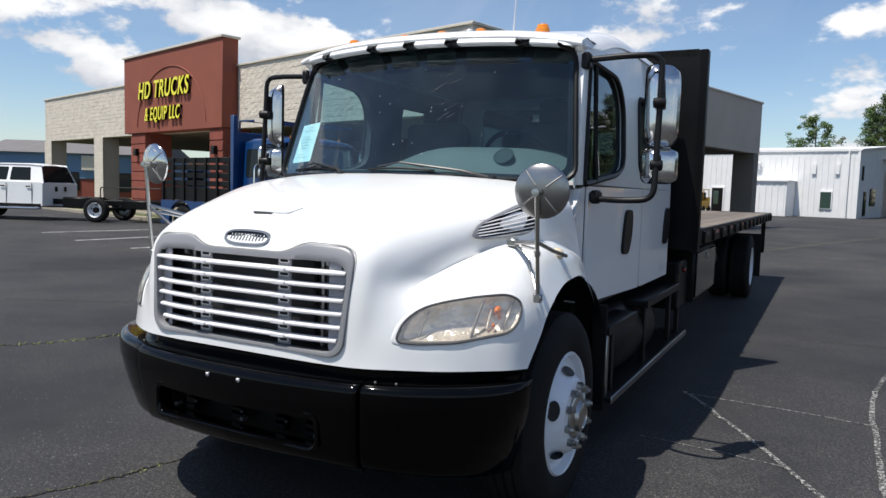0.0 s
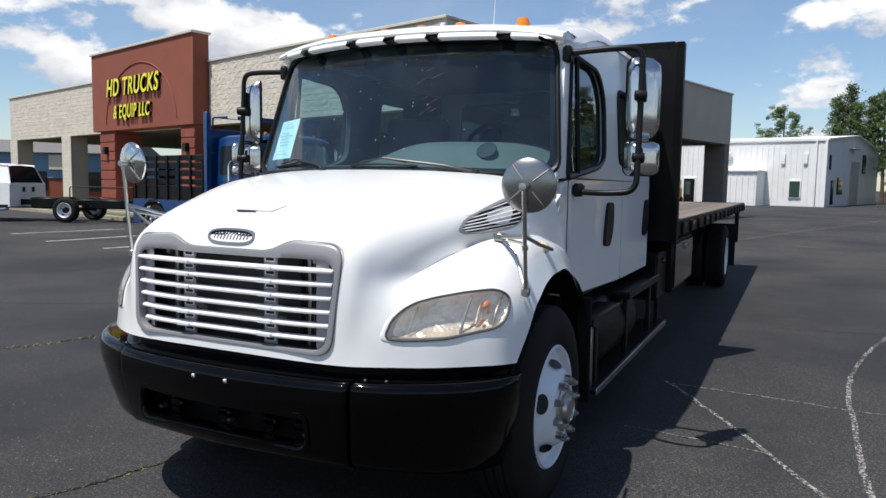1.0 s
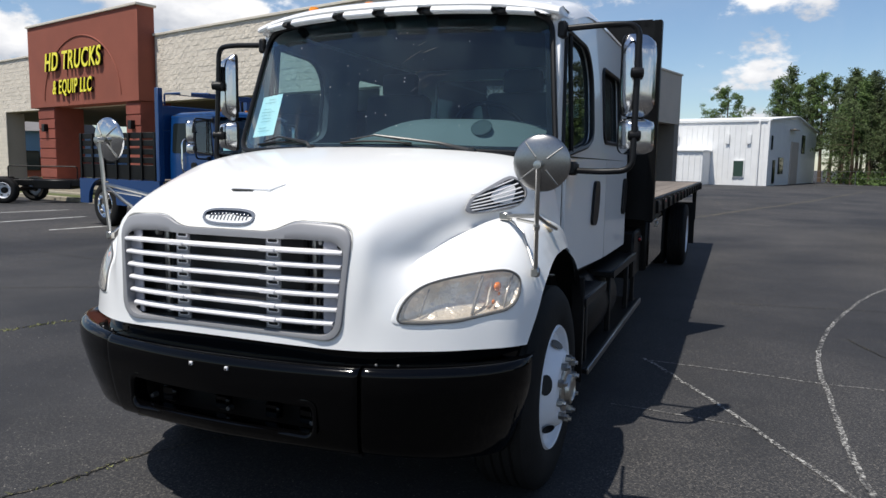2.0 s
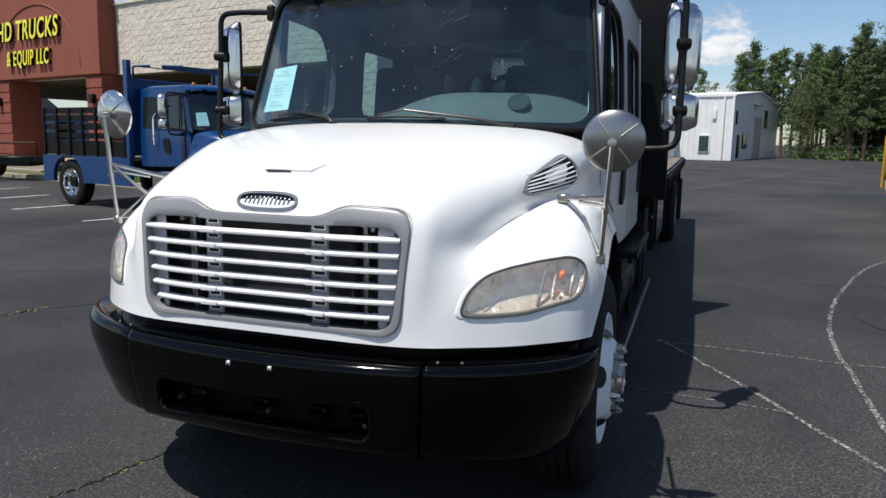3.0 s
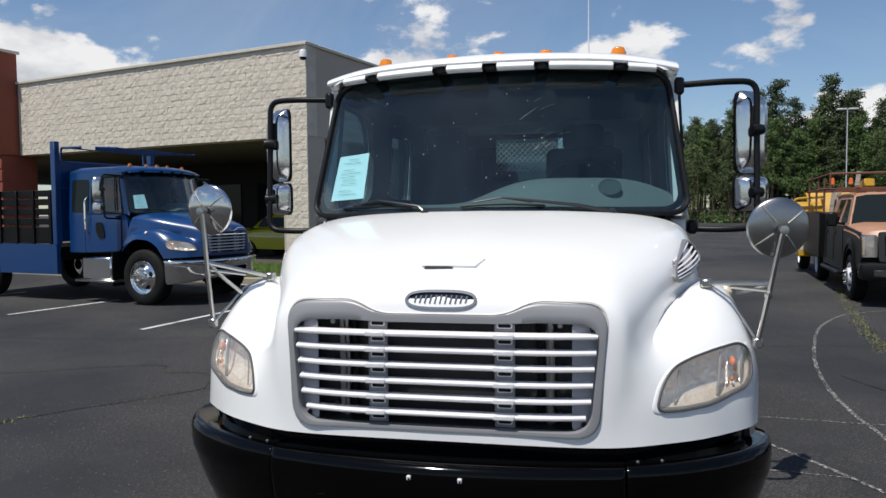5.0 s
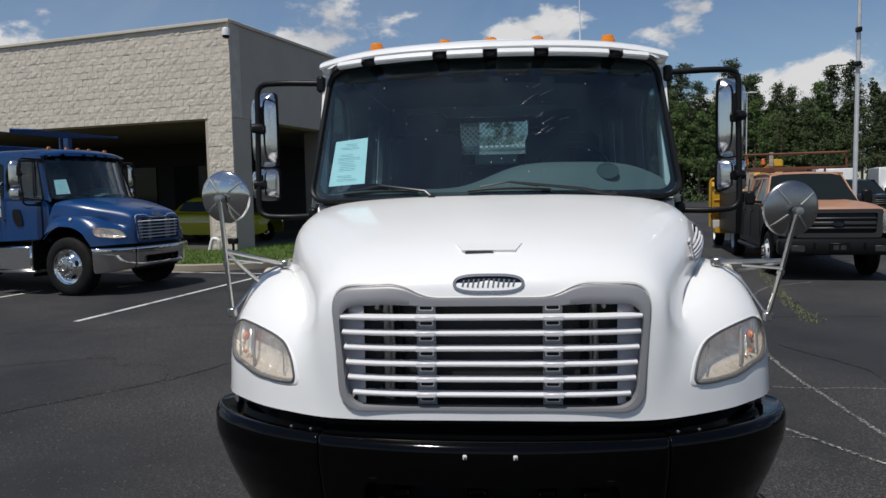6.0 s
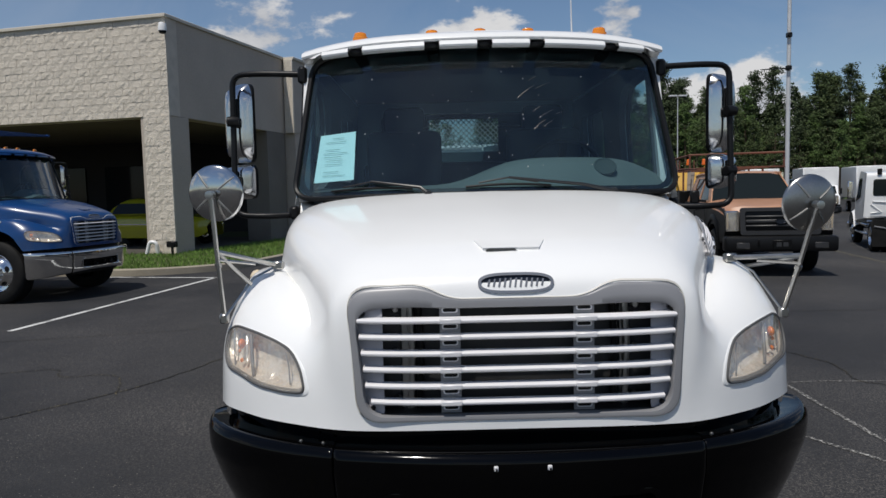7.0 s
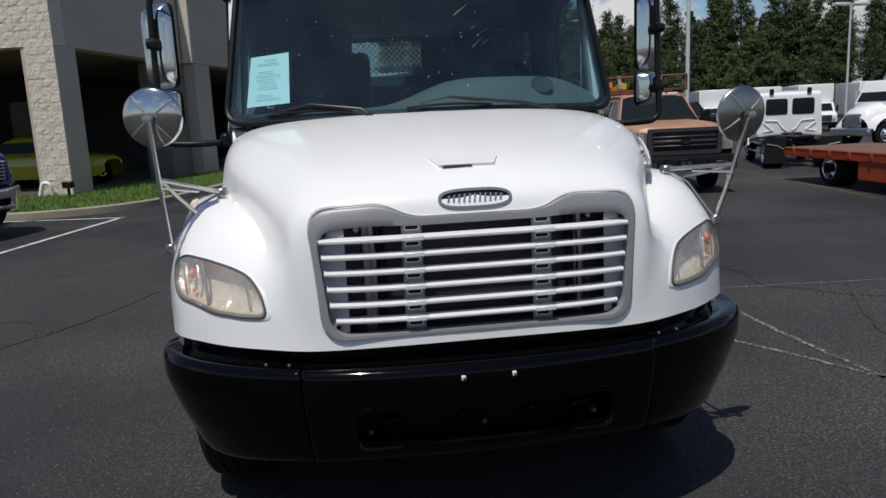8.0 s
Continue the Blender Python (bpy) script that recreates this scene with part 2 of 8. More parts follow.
def bend(pts, r, seg=5):
    """Rounds the inner corners of a polyline."""
    pts = [Vector(p) for p in pts]
    out = [pts[0]]
    for a, b, c in zip(pts, pts[1:], pts[2:]):
        d1, d2 = (a - b), (c - b)
        k = min(r, d1.length * 0.45, d2.length * 0.45)
        p, q = b + d1.normalized() * k, b + d2.normalized() * k
        for i in range(seg + 1):
            t = i / seg
            out.append((1 - t) ** 2 * p + 2 * t * (1 - t) * b + t * t * q)
    return out + [pts[-1]]


def lathe(bm, prof, m, n=32):
    """Turns a profile of (radius, along) round the x axis of m."""
    rings = []
    for r, h in prof:
        if r < 1e-5:
            rings.append([bm.verts.new(m @ Vector((h, 0, 0)))])
        else:
            rings.append([bm.verts.new(m @ Vector((h, r * math.cos(2 * math.pi * k / n), r * math.sin(2 * math.pi * k / n)))) for k in range(n)])
    for a, b in zip(rings, rings[1:]):
        for k in range(n):
            j = (k + 1) % n
            if len(a) == 1 and len(b) == 1:
                continue
            if len(a) == 1:
                bm.faces.new((a[0], b[j], b[k]))
            elif len(b) == 1:
                bm.faces.new((a[k], a[j], b[0]))
            else:
                bm.faces.new((a[k], a[j], b[j], b[k]))


def round_poly(pts, radii, seg=5):
    """A 2D polygon with rounded corners, len(pts) * (seg + 1) points."""
    out, n = [], len(pts)
    for i in range(n):
        a, b, c = (Vector(pts[(i + k) % n]) for k in (-1, 0, 1))
        r = radii[i] if isinstance(radii, (list, tuple)) else radii
        p = b + (a - b).normalized() * min(r, (a - b).length * 0.49)
        q = b + (c - b).normalized() * min(r, (c - b).length * 0.49)
        for k in range(seg + 1):
            t = k / seg
            out.append((1 - t) ** 2 * p + 2 * t * (1 - t) * b + t * t * q)
    return out


def sheet(bm, outline, holes, place, back):
    """A flat panel with holes: 2D outlines, place(u, v) and back(u, v) give its two faces."""
    sides = []
    for face in (place, back):
        loops, edges = [], []
        for loop in (outline, *holes):
            vs = [bm.verts.new(face(p[0], p[1])) for p in loop]
            loops.append(vs)
            edges += [bm.edges.new((vs[i], vs[(i + 1) % len(vs)])) for i in range(len(vs))]
        bmesh.ops.triangle_fill(bm, edges=edges, use_beauty=True, use_dissolve=False)
        sides.append(loops)
    for a, b in zip(*sides):
        for i in range(len(a)):
            j = (i + 1) % len(a)
            bm.faces.new((a[i], a[j], b[j], b[i]))


def ring_frame(bm, outer, inner, place, depth):
    """A frame between two outlines of as many points, raised by depth."""
    n = len(outer)
    rows = [[bm.verts.new(place(p[0], p[1], d)) for p in loop] for loop, d in ((outer, 0), (outer, depth * 0.75), (None, depth), (inner, depth * 0.8), (inner, -0.02)) if loop is not None]
    for a, b in zip(rows, rows[1:]):
        for i in range(n):
            j = (i + 1) % n
            bm.faces.new((a[i], a[j], b[j], b[i]))


def catmull(rows, k):
    """Refines a net of points (first axis) k times by a smooth curve."""
    rows = np.asarray(rows, float)
    p = np.concatenate([2 * rows[:1] - rows[1:2], rows, 2 * rows[-1:] - rows[-2:-1]])
    out = []
    for i in range(1, len(p) - 2):
        for t in np.arange(k) / k:
            a, b, c, d = p[i - 1], p[i], p[i + 1], p[i + 2]
            out.append(0.5 * (2 * b + (c - a) * t + (2 * a - 5 * b + 4 * c - d) * t * t + (3 * b - a - 3 * c + d) * t ** 3))
    return np.array(out + [rows[-1]])


def skin(bm, grid, keep=None, clear=None):
    """Quads over a grid of points; keep asks of a quad's middle, clear of each of its corners."""
    n, m = grid.shape[:2]
    vs = [[bm.verts.new(grid[i, j]) for j in range(m)] for i in range(n)]
    for i in range(n - 1):
        for j in range(m - 1):
            c = (grid[i, j] + grid[i + 1, j] + grid[i, j + 1] + grid[i + 1, j + 1]) / 4
            if (keep is None or keep(c)) and (clear is None or all(clear(q) for q in (grid[i, j], grid[i + 1, j], grid[i, j + 1], grid[i + 1, j + 1]))):
                bm.faces.new((vs[i][j], vs[i][j + 1], vs[i + 1][j + 1], vs[i + 1][j]))
    loose = [v for v in bm.verts if not v.link_faces]
    bmesh.ops.delete(bm, geom=loose, context="VERTS")


def mirrored(half):
    """A half net from the middle line outwards, joined to its mirror image."""
    left = half[:, :0:-1].copy()
    left[..., 0] *= -1
    return np.concatenate([left, half], 1)

# ---- conventional cab truck ----
NOSE = [
    # from the lip over the nose to the cowl; each row runs from the middle line to the fender's outer edge
    [(0, .075, .85), (.30, .075, .85), (.50, .085, .85), (.62, .11, .85), (.74, .165, .85), (.88, .26, .845), (1.0, .375, .84), (1.08, .47, .835), (1.125, .56, .83)],
]
NOSE.append([(0, .08, 1.0), (.30, .08, 1.0), (.545, .095, 1.0), (.635, .13, 1.0), (.74, .185, 1.0), (.88, .285, 1.0), (1.01, .41, 1.0), (1.10, .52, 1.0), (1.145, .645, .955)])
NOSE.append([(0, .09, 1.15), (.30, .09, 1.15), (.565, .105, 1.14), (.645, .15, 1.12), (.74, .235, 1.09), (.88, .35, 1.11), (1.01, .47, 1.13), (1.10, .58, 1.11), (1.15, .70, 1.03)])
NOSE.append([(0, .105, 1.29), (.30, .105, 1.29), (.578, .125, 1.275), (.652, .195, 1.205), (.718, .31, 1.155), (.88, .46, 1.205), (1.0, .56, 1.215), (1.09, .66, 1.18), (1.15, .78, 1.085)])
NOSE.append([(0, .155, 1.37), (.30, .155, 1.365), (.568, .180, 1.345), (.682, .285, 1.272), (.738, .41, 1.190), (.89, .58, 1.27), (.99, .66, 1.275), (1.08, .74, 1.24), (1.145, .86, 1.12)])
NOSE.append([(0, .30, 1.445), (.30, .30, 1.437), (.575, .325, 1.415), (.735, .445, 1.348), (.792, .565, 1.248), (.90, .72, 1.315), (.99, .77, 1.315), (1.075, .84, 1.28), (1.14, .95, 1.145)])
NOSE.append([(0, .60, 1.53), (.32, .60, 1.52), (.64, .62, 1.495), (.832, .70, 1.425), (.882, .765, 1.298), (.948, .86, 1.327), (1.01, .92, 1.32), (1.078, .98, 1.29), (1.135, 1.05, 1.155)])
NOSE.append([(0, .95, 1.60), (.36, .95, 1.59), (.735, .96, 1.565), (.922, 1.0, 1.495), (.975, 1.03, 1.332), (1.0, 1.12, 1.318), (1.03, 1.16, 1.30), (1.08, 1.20, 1.27), (1.13, 1.24, 1.155)])
NOSE.append([(0, 1.18, 1.635), (.38, 1.20, 1.63), (.76, 1.28, 1.605), (.955, 1.33, 1.535), (.998, 1.36, 1.36), (1.0, 1.40, 1.27), (1.035, 1.42, 1.24), (1.075, 1.44, 1.20), (1.115, 1.43, 1.07)])
NOSE.append([(0, 1.24, 1.63), (.38, 1.26, 1.625), (.78, 1.36, 1.60), (.965, 1.44, 1.53), (1.01, 1.50, 1.36), (1.03, 1.54, 1.20), (1.05, 1.57, 1.10), (1.075, 1.59, 1.03), (1.11, 1.58, .94)])
NET = np.array(NOSE, float)


def refined(net):
    return np.array(catmull(np.swapaxes(catmull(np.swapaxes(net, 0, 1), 7), 0, 1), 7))


def eased(net, times, fixed=()):
    """Eases small unevenness out of a net, keeping its rim and the named columns."""
    net = net.copy()
    cols = np.array([j for j in range(1, net.shape[1] - 1) if j not in fixed])
    for k in range(times):
        mid = net[1:-1, cols]
        net[1:-1, cols] = mid + .25 * (net[:-2, cols] + net[2:, cols] + net[1:-1, cols - 1] + net[1:-1, cols + 1] - 4 * mid)
    return net


# soft over the nose, with a crease between hood flank and fender further back
CREASE = 28
SOFT = eased(refined(NET), 7)
FOLDED = eased(np.concatenate([refined(NET[:, :5])[:, :-1], refined(NET[:, 4:])], 1), 4, (CREASE,))
BLEND = np.clip((np.arange(len(SOFT)) / 7 - 2.0) / 3.0, 0, 1)[:, None, None]
HALF = SOFT * (1 - BLEND) + FOLDED * BLEND
HOOD = mirrored(HALF)
FRONT = HOOD[: 7 * 4].reshape(-1, 3)
LAMP_SHAPE = [(.722, .960), (.742, 1.040), (.785, 1.088), (.85, 1.110), (.95, 1.130), (1.045, 1.139), (1.090, 1.108), (1.098, 1.04), (1.078, .988), (.915, .955), (.80, .953)]


def front_y(x, z):
    d = (FRONT[:, 0] - x) ** 2 + (FRONT[:, 2] - z) ** 2
    i = np.argsort(d)[:16]
    w = np.exp(-d[i] / 8e-4) + 1e-5
    a = np.stack([np.ones(16), FRONT[i, 0] - x, FRONT[i, 2] - z], 1)
    return float(np.linalg.lstsq(a * w[:, None], FRONT[i, 1] * w, rcond=None)[0][0])


def inside(p, poly):
    x, z, hit = p[0], p[1], False
    for (ax, az), (bx, bz) in zip(poly, poly[1:] + poly[:1]):
        if (az > z) != (bz > z) and x < (bx - ax) * (z - az) / (bz - az) + ax:
            hit = not hit
    return hit


def grille_outline(grow):
    g = grow
    return [(-.505 - g, .898 - g * .62), (.505 + g, .898 - g * .62), (.540 + g, 1.254 + g * 2.35), (.33 - g * .5, 1.260 + g * 2.5), (.235 - g * .5, 1.253 + g * 1.05),
            (-.235 + g * .5, 1.253 + g * 1.05), (-.33 + g * .5, 1.260 + g * 2.5), (-.540 - g, 1.254 + g * 2.35)]


def nearest_on(p, poly):
    """The point of a closed outline nearest to p."""
    best = None
    for a, b in zip(poly, poly[1:] + poly[:1]):
        a, b, q = Vector(a[:2]), Vector(b[:2]), Vector(p)
        t = max(0, min(1, (q - a).dot(b - a) / max(1e-9, (b - a).length_squared)))
        c = a.lerp(b, t)
        if best is None or (c - q).length < best[0]:
            best = ((c - q).length, c)
    return best[1]


def make_hood(e, paint, vents=True):
    radii = [.08, .08, .085, .05, .05, .05, .05, .085]
    hole, cut = ([tuple(p) for p in round_poly(grille_outline(g), radii, 4)] for g in (.010, .013))
    lamps = [LAMP_SHAPE, [(-x, z) for x, z in LAMP_SHAPE[::-1]]]

    def keep(c):
        return not (c[1] < .75 and any(inside((c[0], c[2]), l) for l in lamps) and c[2] < 1.15)

    def clear(q):
        return not (q[1] < .20 and abs(q[0]) < .60 and inside((q[0], q[2]), hole))
    # the skin's edge round the grille lies under the surround
    net = HOOD.copy()
    out = np.array([[clear(q) for q in row] for row in HOOD])
    for i, j in zip(*np.nonzero(~out)):
        if out[max(0, i - 1):i + 2, j - 1:j + 2].any():
            x, z = nearest_on((HOOD[i, j][0], HOOD[i, j][2]), cut)
            net[i, j] = (x, front_y(x, z), z)
    bm = bmesh.new()
    skin(bm, net, keep, clear)
    part("hood", bm, paint, e, angle=24)
    # shallow intake in the nose
    bm = bmesh.new()
    sheet(bm, round_poly([(-.090, .002), (.020, .002), (.010, .008), (-.080, .009)], .003, 2), [], lambda u, v: Vector((u, .251 - v * .5, 1.427 + v)), lambda u, v: Vector((u, .30, 1.415 + v)))
    part("intake_slot", bm, M["sealgrey"], e)
    bm = bmesh.new()
    sheet(bm, [(-.098, 0), (.098, 0), (.125, .05), (-.125, .05)], [], lambda u, v: Vector((u, .258 + v * 1.5, 1.437 + v * .44)), lambda u, v: Vector((u, .27 + v * 1.5, 1.41 + v * .42)))
    part("intake_lip", bm, paint, e)
    for s in (1,) if vents else ():
        grille = side_vent(e, s)
        bm = bmesh.new()
        for i in range(7):
            f = (i + .5) / 7
            rows = []
            for u in np.linspace(.05 + .50 * (f - .45) ** 2, .955 - .10 * max(0, .4 - f), 12):
                q = vent_place(s, u, f)
                rows.append([tuple(q + Vector((s * dx, -dx * .3, dz))) for dx, dz in ((-.005, -.0022), (.002, -.0026), (.0035, .0), (.001, .0026), (-.005, .002), (-.005, -.0022))])
            skin(bm, np.array(rows))
        part("vent_louvre", bm, M["brightslat"], grille, "ribbed pale grey louvre")


VENT_SKIN = HALF[:, 12:28].reshape(-1, 3)
VENT_SKIN = VENT_SKIN[(VENT_SKIN[:, 1] > .50) & (VENT_SKIN[:, 1] < 1.20) & (VENT_SKIN[:, 2] > 1.31) & (VENT_SKIN[:, 2] < 1.54)]


def vent_terms(y, z):
    y, z = np.asarray(y) - .8, np.asarray(z) - 1.42
    return np.stack([y * 0 + 1, y, z, y * y, y * z, z * z], -1)


VENT_FIT = np.linalg.lstsq(vent_terms(VENT_SKIN[:, 1], VENT_SKIN[:, 2]), VENT_SKIN[:, 0], rcond=None)[0]


def vent_place(s, u, v):
    """A place on the hood's side intake, u back and v up, on a smooth patch laid over the flank."""
    lo, hi = Vector((.608, 1.338)).lerp(Vector((1.015, 1.368)), u), Vector((.625, 1.414)).lerp(Vector((1.005, 1.498)), u)
    y, z = lo.lerp(hi, v)
    return Vector((s * (float(vent_terms(y, z) @ VENT_FIT) + .008), y - .003, z + .003))


def side_vent(e, s):
    bm = bmesh.new()
    outer = round_poly([(-.03, .32), (.08, -.04), (.90, -.08), (1.04, .35), (1.03, .98), (.90, 1.08), (.45, 1.02), (.10, .85)], .22, 6)
    inner = [((p[0] - .52) * .925 + .53, (p[1] - .5) * .86 + .5) for p in outer]

    def place(u, v, d):
        p = vent_place(s, u, v)
        return p + Vector((s * d, -d * .3, d * .3))
    ring_frame(bm, outer, inner, place, .006)
    frame_ob = part("vent_frame", bm, M["silver"], e, "oval silver vent frame")
    bm = bmesh.new()
    bm.faces.new([bm.verts.new(place(p[0], p[1], -.004)) for p in inner])
    part("vent_screen", bm, M["trim"], frame_ob)
    return frame_ob


def make_grille(e, paint=None):
    # a bezel that slopes in from a rounded outer bead to the opening
    radii = [.08, .08, .085, .05, .05, .05, .05, .085]

    def on_bezel(q, d):
        return (q[0], min(.135, front_y(q[0], q[1])) - d, q[1])
    bm = bmesh.new()
    rows = np.array([[on_bezel(q, d) for q in round_poly(grille_outline(g), [r * k for r in radii], 6)] for g, d, k in ((.027, -.004, 1), (.0268, .007, 1), (.0258, .0105, 1), (.023, .011, 1), (.012, .010, .95), (.002, .009, .9), (.0, .005, .9), (-.001, -.060, .9))])
    skin(bm, np.concatenate([rows, rows[:, :1]], 1))
    g = part("grille", bm, paint or M["silver"], e, "painted grille surround" if paint else "silver grille surround", angle=50)
    bm = bmesh.new()
    rows = np.array([[on_bezel(q, d) for q in round_poly(grille_outline(g2), radii, 6)] for g2, d in ((.0315, -.003), (.0308, .004), (.0288, .005), (.0268, -.002))])
    skin(bm, np.concatenate([rows, rows[:, :1]], 1))
    part("grille_seal", bm, M["sealpale"], g)
    for i in range(6):
        z = 1.219 - .0545 * i
        w = .530 - .0055 * i - (.012 if i == 5 else 0)
        bm = bmesh.new()
        rows = []
        for x in np.linspace(-w, w, 17):
            y = .073 + .036 * (x / w) ** 4
            rows.append([(x, y - .008, z - .011), (x, y - .013, z - .006), (x, y - .013, z - .001), (x, y - .006, z + .004), (x, y + .022, z + .007), (x, y + .022, z + .001), (x, y - .002, z - .012), (x, y - .008, z - .011)])
        skin(bm, np.array(rows))
        slat = part("slat", bm, M["brightslat"], g)
        for s in (-1, 1):
            bm = bmesh.new()
            box(bm, (s * .222, .072, z - .003), (.072, .032, .0165), .003)
            part("slat_clip", bm, M["brightslat"], slat)
    for s in (-1, 1):
        bm = bmesh.new()
        box(bm, (s * .222, .106, 1.08), (.068, .006, .36))
        strip = part("upright", bm, M["silver"], g)
        for i in range(7):
            zc = 1.247 - .0545 * i
            bm = bmesh.new()
            hole = round_poly([(-.022, -.006), (.022, -.006), (.022, .006), (-.022, .006)], .006, 3)
            sheet(bm, hole, [], lambda u, v: Vector((s * .222 + u, .1005, zc + v)), lambda u, v: Vector((s * .222 + u, .1025, zc + v)))
            slot = part("slot", bm, M["trim"], strip)
            bm = bmesh.new()
            ring_frame(bm, [(u * 1.22, v * 1.5) for u, v in hole], hole, lambda u, v, d: Vector((s * .222 + u, .103 - d, zc + v)), .006)
            part("slot_rim", bm, M["brightslat"], slot)
        bm = bmesh.new()
        sheet(bm, round_poly([(.446, .892), (.506, .892), (.545, 1.265), (.446, 1.265)], .02, 3), [], lambda u, v: Vector((s * u, .108 + .30 * (u - .446), v)), lambda u, v: Vector((s * u, .114 + .30 * (u - .446), v)))
        part("end_plate", bm, M["endplate"], g)
        for x, z in ((.512, 1.238), (.485, .918)):
            bm = bmesh.new()
            lathe(bm, [(0, -.010), (.007, -.010), (.009, -.006), (.009, .004)], Matrix.Translation((s * x, .118, z)) @ Matrix.Rotation(radians(90), 4, "Z"), 10)
            part("screw", bm, M["trim"], g)
        for x, z, r in ((.405, 1.243, .014), (.40, .935, .012), (.408, 1.10, .010)):
            bm = bmesh.new()
            lathe(bm, [(0, -.014), (r * .6, -.014), (r, -.006), (r, .01)], Matrix.Translation((s * x, .165, z)) @ Matrix.Rotation(radians(90), 4, "Z"), 12)
            part("frame_bolt", bm, M["dullsteel"], g)
        bm = bmesh.new()
        box(bm, (s * .372, .185, 1.07), (.035, .02, .36), .004)
        part("radiator_tank", bm, M["dullsteel"], g)
    # what stands behind the slats
    bm = bmesh.new()
    box(bm, (0, .20, 1.07), (1.16, .02, .42))
    for s in (-1, 1):
        box(bm, (s * .566, .19, 1.06), (.02, .05, .34))
    box(bm, (0, .17, 1.265), (1.08, .08, .012))
    box(bm, (0, .15, .895), (1.02, .10, .012))
    part("radiator", bm, M["radiator"], g)
    for x in (-.36, .33, .37, -.33):
        bm = bmesh.new()
        sweep(bm, [(x, .17, .88), (x + .01, .165, 1.1), (x, .17, 1.28)], .012, 8)
        part("pipe", bm, M["blacksatin"] if abs(x) < .35 else M["dullsteel"], g)
    # badge: a chrome oval round a dark field, its lettering drawn as plain slanted bars
    def oval(w, h):
        return [Vector((w * math.copysign(abs(math.cos(t)) ** .62, math.cos(t)), h * math.copysign(abs(math.sin(t)) ** .80, math.sin(t)))) for t in (2 * math.pi * k / 44 for k in range(44))]

    def on_nose(u, v, d):
        return Vector((u, .128 + v * .42 - d, 1.331 + v))
    bm = bmesh.new()
    ring_frame(bm, oval(.126, .033), oval(.116, .0245), lambda u, v, d: on_nose(u, v, d + .004), .012)
    b = part("badge", bm, M["badgesilver"], e, "oval silver badge with a dark field", angle=60)
    bm = bmesh.new()
    bm.faces.new([bm.verts.new(on_nose(q.x, q.y, .006)) for q in oval(.115, .025)])
    part("badge_field", bm, M["badgeblue"], b)
    for i in range(11):
        x = -.089 + i * .0178
        tall = .0155 - .004 * (abs(i - 5) / 5) ** 2
        bm = bmesh.new()
        beam(bm, on_nose(x - .003, -tall, .008), on_nose(x + .003, tall, .008), .0068, .004, .001)
        part("badge_bar", bm, M["badgesilver"], b)


def make_headlamp(e, s):
    shape = round_poly(LAMP_SHAPE, .03, 6)
    cx, cz = .925, 1.055

    def disc(scales, depth, mat, name, parent, label=""):
        bm = bmesh.new()
        rings = []
        for k in scales:
            rings.append([])
            for px, pz in shape:
                x, z = cx + (px - cx) * k, cz + (pz - cz) * k
                rings[-1].append(bm.verts.new((s * x, front_y(x, z) + depth(k), z)))
        for a, b in zip(rings, rings[1:]):
            for i in range(len(a)):
                j = (i + 1) % len(a)
                bm.faces.new((a[i], a[j], b[j], b[i]))
        bm.faces.new(rings[-1])
        return part(name, bm, mat, parent, label, angle=80)
    bm = bmesh.new()
    sweep_pts = [(s * x, front_y(x, z) - .004, z) for x, z in shape]
    sweep(bm, sweep_pts + sweep_pts[:1], .0052, 6)
    lamp = part("headlamp", bm, M["sealgrey"], e, "clear headlamp in a dark seal")
    bm = bmesh.new()
    rim = [[(s * (cx + (px - cx) * k), front_y(cx + (px - cx) * k, cz + (pz - cz) * k) - d, cz + (pz - cz) * k) for px, pz in shape + shape[:1]] for k, d in ((1.13, -.004), (1.10, .0015), (1.05, .003), (1.0, .003))]
    skin(bm, np.array(rim))
    part("lamp_rim", bm, M["white"] if e.name.startswith("flatbed") else M["blue"], lamp, angle=60)
    disc([1, .9, .75, .55, .3], lambda k: -.006 - .012 * (1 - k * k), M["clearlens"], "lens", lamp)
    disc([1.02, .9, .8, .6, .3], lambda k: .012 + .075 * (1 - k ** 4), M["reflector"], "reflector", lamp)
    bm = bmesh.new()
    tray = [[(s * (cx + (px - cx) * k), front_y(cx + (px - cx) * k, cz + (pz - cz) * k) + d, cz + (pz - cz) * k) for px, pz in shape + shape[:1]] for k, d in ((1.0, .0), (.955, .012), (.94, .04))]
    skin(bm, np.array(tray))
    part("bezel", bm, M["lampbezel"], lamp, "grey inner bezel", angle=60)

    # flutes of the reflector and the turn lamp's bulbs
    for i in range(2):
        x = .990 + .055 * i
        bm = bmesh.new()
        beam(bm, (s * x, front_y(x, 1.0) + .045, 1.0), (s * (x + .006), front_y(x + .006, 1.10) + .040, 1.105), .009, .006, .001)
        part("flute", bm, M["reflector"], lamp)
    for x, z, r in ((1.018, 1.072, .017), (1.026, 1.045, .007), (1.012, 1.015, .008)):
        bm = bmesh.new()
        bmesh.ops.create_icosphere(bm, subdivisions=2, radius=r, matrix=Matrix.Translation((s * x, front_y(x, z) + .034, z)) @ Matrix.Diagonal((.8, 1.6, 1.2, 1)))
        part("bulb", bm, M["amberbulb"], lamp)
    for x, top, r in ((.795, 1.075, .003), (.958, 1.115, .0065), (1.052, 1.12, .003)):
        bm = bmesh.new()
        sweep(bm, [(s * (x - .008), front_y(x, .98) + .022, .972), (s * x, front_y(x, 1.04) + .024, 1.03), (s * (x + .012), front_y(x + .012, top) + .016, top)], r, 8)
        part("lens_rib", bm, M["silver"], lamp)


